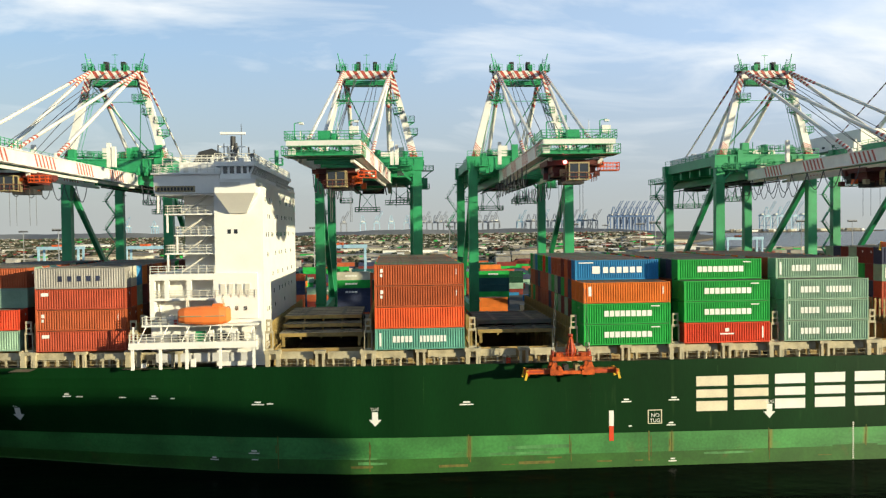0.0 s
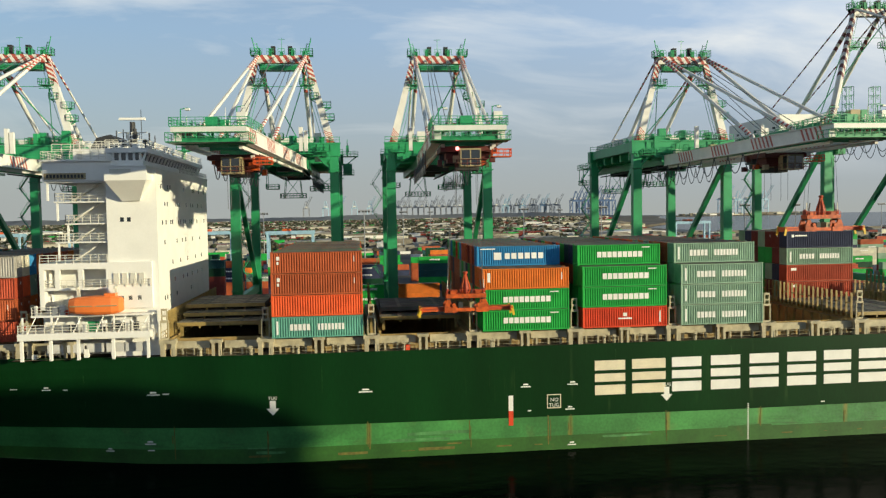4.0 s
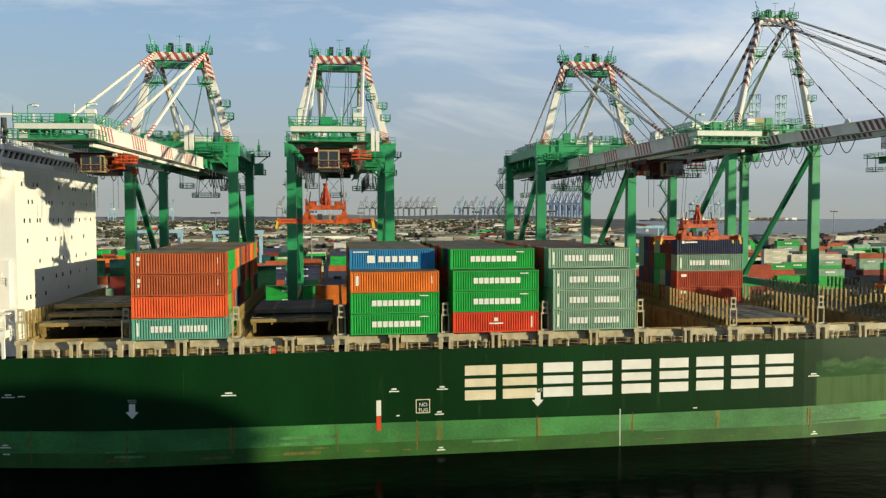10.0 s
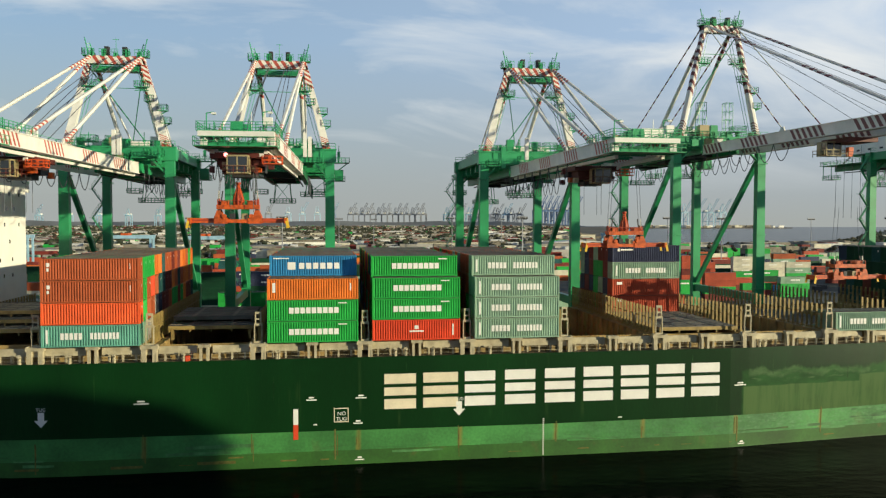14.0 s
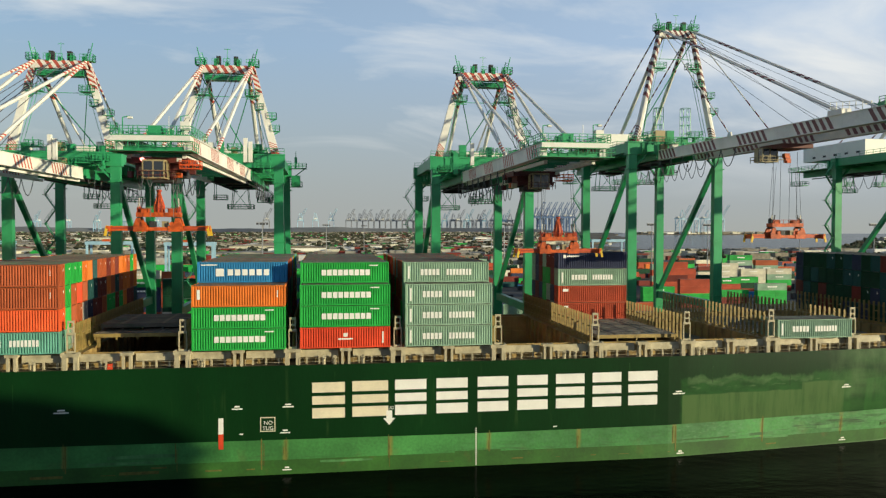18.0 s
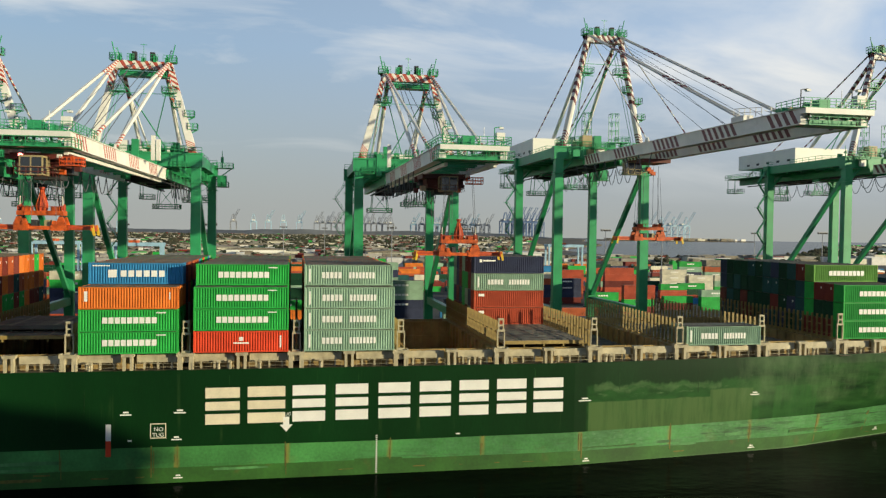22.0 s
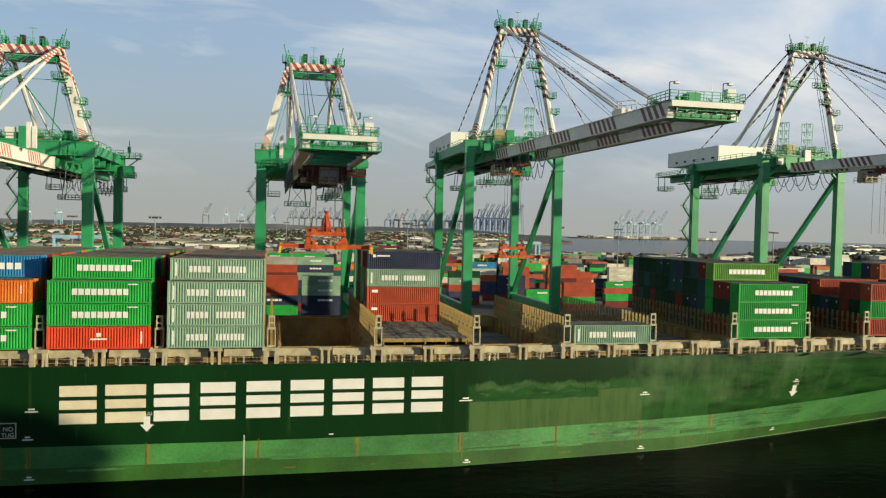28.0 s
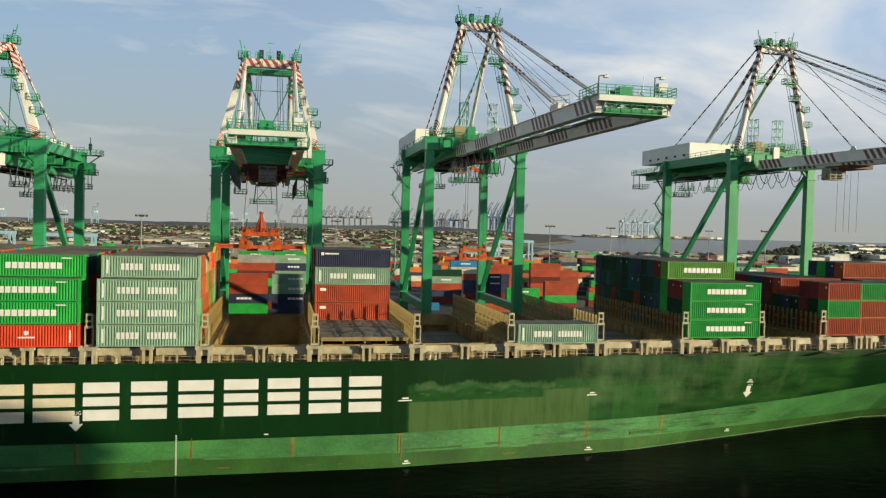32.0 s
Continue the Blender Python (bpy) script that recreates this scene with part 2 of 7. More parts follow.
SPREAD = paint("spreader_orange", (0.58, 0.095, 0.010), rough=0.5, grime=0.6, scale=1.2, rust=0.45)
LAMP_RED = material("lit_red_lamp", (0.8, 0.05, 0.04), rough=0.3)
LAMP_RED.node_tree.nodes["Principled BSDF"].inputs["Emission Color"].default_value = (1.0, 0.25, 0.22, 1)
LAMP_RED.node_tree.nodes["Principled BSDF"].inputs["Emission Strength"].default_value = 4.0
YELLOW = paint("bright_yellow", (0.72, 0.46, 0.03), rough=0.5)
LIFEBOAT = paint("lifeboat_orange", (0.80, 0.20, 0.045), rough=0.4, grime=0.1)
CABIN = paint("cabin_cream", (0.34, 0.27, 0.14), rough=0.5)
CABLE = material("cable", (0.085, 0.095, 0.105), rough=0.6)
ASPHALT = material("yard_asphalt", (0.055, 0.052, 0.046), rough=0.9, grime=0.4, scale=0.02, fine=0.4)
CONCRETE = material("quay_concrete", (0.30, 0.28, 0.24), rough=0.9, grime=0.35, scale=0.15)
LAND = material("far_land", (0.105, 0.088, 0.064), rough=0.95, grime=0.5, scale=0.006, fine=0.05)


def water_material():
    m = bpy.data.materials.new("harbour_water")
    m.use_nodes = True
    nt = m.node_tree
    b = nt.nodes["Principled BSDF"]
    b.inputs["Base Color"].default_value = (0.0008, 0.0022, 0.0018, 1)
    b.inputs["Roughness"].default_value, b.inputs["IOR"].default_value = 0.16, 1.33
    b.inputs["Specular IOR Level"].default_value = 0.018
    co = nt.nodes.new("ShaderNodeTexCoord")
    mp = nt.nodes.new("ShaderNodeMapping")
    mp.inputs["Scale"].default_value = (0.5, 0.9, 1)
    nt.links.new(co.outputs["Object"], mp.inputs[0])
    a = nt.nodes.new("ShaderNodeTexNoise")
    a.inputs["Scale"].default_value, a.inputs["Detail"].default_value = 0.7, 5
    nt.links.new(mp.outputs[0], a.inputs["Vector"])
    bp = nt.nodes.new("ShaderNodeBump")
    bp.inputs["Strength"].default_value, bp.inputs["Distance"].default_value = 0.35, 0.25
    nt.links.new(a.outputs["Fac"], bp.inputs["Height"])
    nt.links.new(bp.outputs[0], b.inputs["Normal"])
    return m


WATER = water_material()

# ---- building blocks ----


class Geo:
    """Vertices and faces gathered for one mesh; each face keeps a material slot."""

    def __init__(self):
        self.v, self.f, self.m = [], [], []

    def add(self, verts, faces, slot=0):
        n = len(self.v)
        self.v += [tuple(p) for p in verts]
        self.f += [tuple(i + n for i in q) for q in faces]
        self.m += [slot] * len(faces)
        return self

    def box(self, x0, x1, y0, y1, z0, z1, slot=0):
        p = [(x, y, z) for z in (z0, z1) for x, y in ((x0, y0), (x1, y0), (x1, y1), (x0, y1))]
        return self.add(p, HEX, slot)

    def beam(self, a, b, w, h=None, slot=0, w2=None, h2=None):
        """A bar of w by h (h upwards) from a to b, which may taper."""
        h = h or w
        a, b = Vector(a), Vector(b)
        d = (b - a).normalized()
        s = d.cross(Vector((0, 0, 1)) if abs(d.z) < 0.95 else Vector((0, 1, 0))).normalized()
        u = s.cross(d)
        p = []
        for c, ww, hh in ((a, w, h), (b, w2 or w, h2 or h)):
            p += [c + s * i * ww / 2 + u * j * hh / 2 for i, j in ((-1, -1), (1, -1), (1, 1), (-1, 1))]
        return self.add(p, HEX, slot)

    def tube(self, a, b, r, n=8, r2=None, slot=0, caps=True):
        a, b = Vector(a), Vector(b)
        d = (b - a).normalized()
        s = d.cross(Vector((0, 0, 1)) if abs(d.z) < 0.95 else Vector((0, 1, 0))).normalized()
        u = s.cross(d)
        p = []
        for c, rr in ((a, r), (b, r if r2 is None else r2)):
            p += [c + (s * math.cos(2 * math.pi * k / n) + u * math.sin(2 * math.pi * k / n)) * rr for k in range(n)]
        q = [(k, (k + 1) % n, n + (k + 1) % n, n + k) for k in range(n)]
        if caps:
            q += [tuple(reversed(range(n))), tuple(range(n, 2 * n))]
        return self.add(p, q, slot)

    def prism(self, outline, axis, lo, hi, slot=0):
        """An outline of 2D points, extruded along an axis: x takes (y, z), y takes (x, z), z takes (x, y)."""
        n = len(outline)
        put = {"x": lambda a, b, c: (c, a, b), "y": lambda a, b, c: (a, c, b), "z": lambda a, b, c: (a, b, c)}[axis]
        p = [put(a, b, c) for c in (lo, hi) for a, b in outline]
        q = [(k, (k + 1) % n, n + (k + 1) % n, n + k) for k in range(n)] + [tuple(reversed(range(n))), tuple(range(n, 2 * n))]
        return self.add(p, q, slot)

    def hang(self, a, b, sag, r, n=7, k=5, slot=0):
        """A cable that sags between two points."""
        a, b = Vector(a), Vector(b)
        pts = [a.lerp(b, i / n) - Vector((0, 0, sag * 4 * (i / n) * (1 - i / n))) for i in range(n + 1)]
        base = len(self.v)
        across = (b - a).cross(Vector((0, 0, 1))).normalized()
        for i, p in enumerate(pts):
            d = (pts[min(i + 1, n)] - pts[max(i - 1, 0)]).normalized()
            up = across.cross(d)
            self.v += [tuple(p + (across * math.cos(2 * math.pi * q / k) + up * math.sin(2 * math.pi * q / k)) * r) for q in range(k)]
        for i in range(n):
            for q in range(k):
                o = base + i * k
                self.f.append((o + q, o + (q + 1) % k, o + k + (q + 1) % k, o + k + q))
                self.m.append(slot)
        return self

    def railing(self, pts, h=1.1, step=2.0, r=0.035, rails=2, slot=0):
        """Posts and rails along a line of points, each straight run as one welded frame."""
        for a, b in zip(pts, pts[1:]):
            a, b = Vector(a), Vector(b)
            span = (b - a).length
            n = max(1, round(span / step))
            d = (b - a) / span
            side = Vector((-d.y, d.x, 0)).normalized() * r
            us = [span * i / n + o for i in range(n + 1) for o in (-r, r)]
            zs = [0.0] + [h * (j + 1) / rails + o for j in range(rails) for o in (-r, r)]
            made = {}

            def corner(i, k, q):
                if (i, k, q) not in made:
                    made[i, k, q] = len(self.v)
                    self.v.append(tuple(a + d * us[i] + side * q + Vector((0, 0, zs[k]))))
                return made[i, k, q]

            def solid(i, k):
                return 0 <= i < len(us) - 1 and 0 <= k < len(zs) - 1 and (i % 2 == 0 or k % 2 == 1)

            for i in range(len(us) - 1):
                for k in range(len(zs) - 1):
                    if not solid(i, k):
                        continue
                    ring = ((i, k), (i + 1, k), (i + 1, k + 1), (i, k + 1))
                    self.f += [tuple(corner(*c, -1) for c in ring), tuple(corner(*c, 1) for c in reversed(ring))]
                    self.m += [slot, slot]
                    for e, (u, w) in enumerate(((i, k - 1), (i + 1, k), (i, k + 1), (i - 1, k))):
                        if not solid(u, w):
                            p, q = ring[e], ring[(e + 1) % 4]
                            self.f.append((corner(*p, -1), corner(*p, 1), corner(*q, 1), corner(*q, -1)))
                            self.m.append(slot)
        return self


HEX = [(3, 2, 1, 0), (4, 5, 6, 7), (0, 1, 5, 4), (1, 2, 6, 5), (2, 3, 7, 6), (3, 0, 4, 7)]


def mesh_of(name, geo, mats):
    me = bpy.data.meshes.new(name)
    me.from_pydata(geo.v, [], geo.f)
    for m in mats if isinstance(mats, (list, tuple)) else [mats]:
        me.materials.append(m)
    if any(geo.m):
        me.polygons.foreach_set("material_index", geo.m)
    bm = bmesh.new()
    bm.from_mesh(me)
    bmesh.ops.recalc_face_normals(bm, faces=bm.faces)
    bm.to_mesh(me)
    bm.free()
    return me


def part(name, geo, mats, parent=None, label=""):
    ob = new(name, geo if isinstance(geo, bpy.types.Mesh) else mesh_of(name, geo, mats))
    ob.parent = parent
    if label:
        tagged(ob, label)
    return ob


def thing(name, label, category, at=None, group="", kind=""):
    ob = tagged(new(name), label, category, group, kind)
    ob.empty_display_size = 0.2
    if at is not None:
        ob.matrix_basis = at
    return ob

# ---- ship ----
SEA = -0.5
DECK_Z = 14.2


def lerp_curve(table, x):
    for (a, ya), (b, yb) in zip(table, table[1:]):
        if x <= b:
            return ya + (yb - ya) * max(0.0, (x - a) / (b - a))
    return table[-1][1]


def deck_y(x):
    """Inward run of the deck edge towards stern and bow."""
    return lerp_curve([(-150, 15), (-120, 8.5), (-95, 5.2), (-73, 3.1), (-50, 0.5), (-42, 0), (52, 0), (67, 1.2), (86, 2.7), (107, 4.2), (126, 5.9), (150, 9.5), (175, 16), (192, 21.2)], x)


def foot_y(x):
    """The same at the waterline."""
    return lerp_curve([(-150, 21), (-120, 20), (-95, 12.5), (-78, 7.2), (-62, 2.6), (-48, 0.4), (-40, 0), (50, 0.1), (68, 2.0), (88, 4.3), (112, 11), (141, 24 * 0.82), (160, 20.8), (192, 21.4)], x)


def side_y(x, z):
    k = min(1.0, max(0.0, (DECK_Z - z) / (DECK_Z - SEA)))
    return deck_y(x) + (foot_y(x) - deck_y(x)) * k ** 1.5


def paint_z(x):
    return lerp_curve([(-150, 4.7), (-45, 4.45), (20, 4.1), (60, 4.3), (97, 4.7), (120, 5.9), (150, 8.5), (192, 11)], x)


BEAM = 42.8


def block_mask(nt, pos, x0, x1, z0, z1, soft, wob=None):
    """A block of wear or sheen between x0 and x1, z0 and z1, with soft edges moved about by a noise."""
    def step(sock, a, b):
        r = nt.nodes.new("ShaderNodeMapRange")
        r.interpolation_type = "SMOOTHSTEP"
        r.inputs["From Min"].default_value, r.inputs["From Max"].default_value = a, b
        nt.links.new(sock, r.inputs["Value"])
        return r.outputs[0]
    def times(a, b):
        m = nt.nodes.new("ShaderNodeMath")
        m.operation = "MULTIPLY"
        nt.links.new(a, m.inputs[0])
        nt.links.new(b, m.inputs[1])
        return m.outputs[0]
    x, z = pos[0], pos[2]
    if wob is not None:
        m = nt.nodes.new("ShaderNodeMath")
        m.operation = "ADD"
        nt.links.new(z, m.inputs[0])
        nt.links.new(wob, m.inputs[1])
        z = m.outputs[0]
    return times(times(step(x, x0 - soft, x0 + soft), step(x, x1 + soft, x1 - soft)), times(step(z, z0 - soft, z0 + soft), step(z, z1 + soft, z1 - soft)))


def noise_range(nt, vec, scale, detail, lo, hi, to_lo, to_hi, stretch):
    """Noise stretched along the axes, mapped to a range."""
    mp = nt.nodes.new("ShaderNodeMapping")
    mp.inputs["Scale"].default_value = stretch
    nt.links.new(vec, mp.inputs[0])
    no = nt.nodes.new("ShaderNodeTexNoise")
    no.inputs["Scale"].default_value, no.inputs["Detail"].default_value, no.inputs["Roughness"].default_value = scale, detail, 0.62
    nt.links.new(mp.outputs[0], no.inputs["Vector"])
    r = nt.nodes.new("ShaderNodeMapRange")
    r.inputs["From Min"].default_value, r.inputs["From Max"].default_value = lo, hi
    r.inputs["To Min"].default_value, r.inputs["To Max"].default_value = to_lo, to_hi
    nt.links.new(no.outputs["Fac"], r.inputs["Value"])
    return r.outputs[0]


def wear_and_sheen(m, layers):
    """Lays wear and the bow's sheen into a material's colour: layers of (colour, strength, (x0, x1, z0, z1, softness),
    wobble, grain, stretch).
    """
    nt = m.node_tree
    b = nt.nodes["Principled BSDF"]
    col = b.inputs["Base Color"].links[0].from_socket
    co = nt.nodes.new("ShaderNodeTexCoord")
    sep = nt.nodes.new("ShaderNodeSeparateXYZ")
    nt.links.new(co.outputs["Object"], sep.inputs[0])
    for colour, strength, block, wobble, grain, stretch in layers:
        wob = noise_range(nt, co.outputs["Object"], 0.28, 4, 0.25, 0.75, -wobble, wobble, (1, 0, 0.5)) if wobble else None
        mask = block_mask(nt, sep.outputs, *block, wob)
        lo, hi = grain
        n = noise_range(nt, co.outputs["Object"], 1.0, 6, lo, hi, 0.0, strength, stretch)
        f = nt.nodes.new("ShaderNodeMath")
        f.operation = "MULTIPLY"
        nt.links.new(mask, f.inputs[0])
        nt.links.new(n, f.inputs[1])
        mx = nt.nodes.new("ShaderNodeMix")
        mx.data_type = "RGBA"
        mx.inputs["B"].default_value = (*colour, 1)
        nt.links.new(f.outputs[0], mx.inputs["Factor"])
        nt.links.new(col, mx.inputs["A"])
        col = mx.outputs["Result"]
    nt.links.new(col, b.inputs["Base Color"])


OLIVE, DULL, PALE = (0.066, 0.126, 0.040), (0.022, 0.105, 0.020), (0.15, 0.23, 0.11)
wear_and_sheen(HULL_GREEN, [
    (DULL, 0.7, (53, 82, 4.0, 10.9, 0.35), 0.8, (0.2, 0.6), (0.25, 0.25, 0.5)),
    (PALE, 0.40, (54, 75, 10.0, 10.9, 0.25), 0.8, (0.35, 0.7), (0.3, 0.3, 0.8)),
    (OLIVE, 0.95, (53.2, 73.3, 3.5, 8.5, 0.10), 0.15, (0.1, 0.55), (1.2, 1.2, 0.10)),
    (OLIVE, 0.9, (73.2, 80.7, 3.5, 9.6, 0.15), 0.15, (0.1, 0.55), (1.2, 1.2, 0.12)),
    # lighter green towards the bow: the sunlit sheen put into the paint colour
    ((0.030, 0.108, 0.024), 0.7, (80.5, 130, 4.0, 13.6, 2.2), 1.0, (0.32, 0.62), (0.12, 0.12, 0.55)),
    (DULL, 0.7, (84.5, 92.5, 4.0, 9.6, 0.15), 0.3, (0.2, 0.6), (0.9, 0.9, 0.10)),
    (PALE, 0.36, (78, 122, 7.0, 14.6, 0.8), 0.8, (0.45, 0.72), (0.22, 0.22, 0.10)),
    (PALE, 0.5, (54, 82, 8.5, 11.4, 0.3), 1.0, (0.60, 0.76), (0.35, 0.35, 1.6)),
    (OLIVE, 0.35, (-20, 53, 5.0, 14.0, 1.0), 0.5, (0.60, 0.80), (0.8, 0.8, 0.06)),
])
wear_and_sheen(BOOT, [
    ((0.10, 0.26, 0.12), 0.35, (20, 140, -1.0, 9.0, 1.5), 0.5, (0.40, 0.75), (0.5, 0.5, 1.2)),
    ((0.12, 0.27, 0.13), 0.6, (52, 120, -1.0, 9.0, 1.5), 0.3, (0.52, 0.70), (0.9, 0.9, 3.2)),
    *[((0.21, 0.185, 0.035), 0.95, (x - 0.3, x + 0.3, -0.5, 9.0, 0.25), 0, (0.30, 0.62), (2.4, 2.4, 0.35)) for x in (-31.8, -3.6, 10.6, 24.4, 37.5, 52.0, 66.5, 80.5, 93.5)],
    ((0.012, 0.035, 0.012), 0.85, (72, 112, 1.8, 4.6, 0.5), 0.5, (0.50, 0.66), (0.16, 0.16, 2.4)),
    ((0.030, 0.055, 0.020), 0.6, (-70, 72, 1.4, 2.6, 0.4), 0.3, (0.52, 0.70), (0.2, 0.2, 2.0)),
])


def hull_patch(x0, x1, z0, z1, out, step=0.8, zs=6, rag=0.0):
    """A sheet that follows the side of the hull, a little proud of it; rag makes its upper and lower edges uneven."""
    g = Geo()
    n = max(1, int((x1 - x0) / step))
    for i in range(n + 1):
        x = x0 + (x1 - x0) * i / n
        hi = z1 + rag * (noise.noise(Vector((x * 0.22, z1, 3.1))) + 0.45 * noise.noise(Vector((x * 1.1, z1, 7.7))))
        lo = z0 + rag * 0.5 * noise.noise(Vector((x * 0.3, z0, 5.5)))
        if rag:
            end = min(1.0, min(i, n - i) / (1.5 / step))
            hi = lo + 0.15 + (hi - lo - 0.15) * (0.9 + 0.1 * math.sqrt(end))
        hi = min(hi, DECK_Z - 0.05)
        for j in range(zs + 1):
            z = lo + (hi - lo) * j / zs
            g.v.append((x, side_y(x, z) - out, z))
    for i in range(n):
        for j in range(zs):
            a = i * (zs + 1) + j
            g.f.append((a, a + zs + 1, a + zs + 2, a + 1))
            g.m.append(0)
    return g


def build_hull():
    ship = thing("ship_hull", "dark green cargo ship hull with a pale green boot topping", "ship", kind="structure")
    xs = [-150 + 3 * i for i in range(115)]
    for name, lo, hi, mat in (("topsides", None, DECK_Z, HULL_GREEN), ("boot_topping", SEA + 2.0, None, BOOT), ("waterline_band", SEA - 3.5, SEA + 2.0, BOOT_LOW)):
        g = Geo()
        k = 7 if name == "topsides" else 3
        for sgn in (0, 1):
            base = len(g.v)
            for x in xs:
                za = paint_z(x) if lo is None else lo
                zb = paint_z(x) if hi is None else hi
                for j in range(k + 1):
                    z = za + (zb - za) * j / k
                    y = side_y(x, max(z, SEA))
                    g.v.append((x, BEAM - y if sgn else y, z))
            for i in range(len(xs) - 1):
                for j in range(k):
                    a = base + i * (k + 1) + j
                    g.f.append((a, a + k + 1, a + k + 2, a + 1) if not sgn else (a + 1, a + k + 2, a + k + 1, a))
                    g.m.append(0)
        part(name, g, mat, ship)
    # sheer strake and bulwark cap
    cap = Geo()
    for a, b in zip(xs, xs[1:]):
        cap.beam((a, deck_y(a) + 0.10, DECK_Z + 0.02), (b, deck_y(b) + 0.10, DECK_Z + 0.02), 0.24, 0.10)
    part("gunwale", cap, HULL_GREEN, ship)
    rng = random.Random(66)
    for _ in range(14):
        x = rng.uniform(-60, 108)
        z = rng.uniform(0.6, 2.6)
        part("scuff", hull_patch(x, x + rng.uniform(2, 9), z, z + rng.uniform(0.1, 0.5), 0.016, 0.5, 2, rag=0.15), rng.choice((BOOT_LOW, BOOT_PALE, BOOT_PALE)), ship, "scuffed boot paint")
    return ship


BOOT_LOW = material("boot_topping_low", (0.030, 0.118, 0.016), rough=0.6, grime=0.4, scale=0.18, fine=2.4, rust=0.3)
BOOT_PALE = material("boot_topping_pale", (0.085, 0.26, 0.085), rough=0.6, grime=0.6, scale=0.3, fine=2.0, streak=True)
HULL_FADED3 = paint("hull_green_scuffed", (0.013, 0.056, 0.013), spec=0.2, rough=0.45, grime=0.7, scale=0.3)
hull = build_hull()

# bays: (x0, x1); the cross walls with their lashing stanchions stand between them
BAYS = [(-106.3, -94.0), (-91.2, -79.0), (-58.4, -46.2), (-44.5, -32.2), (-30.0, -18.0), (-15.8, -3.5), (-1.65, 10.65), (12.7, 24.9), (26.9, 39.2), (41.1, 53.3), (55.2, 67.2), (69.2, 81.4), (83.4, 95.8), (97.8, 110.0), (112.0, 121.4), (123.6, 136.0), (138.0, 150.2)]
WALLS = [-92.6, -77.9, -45.4, -31.1, -17.0, -2.6, 11.7, 25.9, 40.2, 54.2, 68.2, 82.4, 96.8, 110.6, 122.6, 136.8]
OPEN = (4, 8, 10, 11, 12, 14)


def build_deck():
    deck = thing("ship_deck", "weathered brown steel ship deck with open cargo holds", "deck", kind="structure")
    g = Geo()
    xs = [-150 + 3 * i for i in range(112)]
    for a, b in zip(xs, xs[1:]):
        for s in (0, 1):
            p = [(x, (BEAM - y if s else y), DECK_Z - 0.05) for x in (a, b) for y in (deck_y(x) + 0.05, max(deck_y(x) + 2.6, 2.6))]
            g.add(p, [(0, 1, 3, 2) if s else (0, 2, 3, 1)])
    part("side_deck", g, DECK, deck)
    g = Geo()
    prev = -150
    for i, (a, b) in enumerate(BAYS):
        g.add([(prev, 2.6, DECK_Z - .05), (a, 2.6, DECK_Z - .05), (a, BEAM - 2.6, DECK_Z - .05), (prev, BEAM - 2.6, DECK_Z - .05)], [(0, 1, 2, 3)])
        prev = b
    g.add([(prev, 2.6, DECK_Z - .05), (186, 2.6 + 18, DECK_Z - .05), (186, 22, DECK_Z - .05), (prev, BEAM - 2.6, DECK_Z - .05)], [(0, 1, 2, 3)])
    part("cross_deck", g, DECK, deck)
    for i, (a, b) in enumerate(BAYS):
        g = Geo()
        y0 = deck_y((a + b) / 2) + 2.6
        lo = (3.0 if i < 13 else 11.0) if i in OPEN else 13.0
        rim = 16.2 if i in OPEN or i == 9 else 16.44
        for x in (a - 0.15, b):
            g.box(x, x + 0.15, y0, BEAM - 2.6, lo, rim)
        for y in (y0, BEAM - 2.75):
            g.box(a, b, y, y + 0.15, lo, rim)
        g.box(a, b, y0, BEAM - 2.6, lo - 0.2, lo)
        for k in range(15):
            y = y0 + 1.2 + 2.5 * k
            if y < BEAM - 3 and i in OPEN:
                g.box(a, a + 0.35, y, y + 0.3, lo, 16.2)
                g.box(b - 0.35, b, y, y + 0.3, lo, 16.2)
        part("hold", g, HOLD, deck, "ochre painted cargo hold" if i in OPEN else "hatch coaming")
    return deck


deck = build_deck()


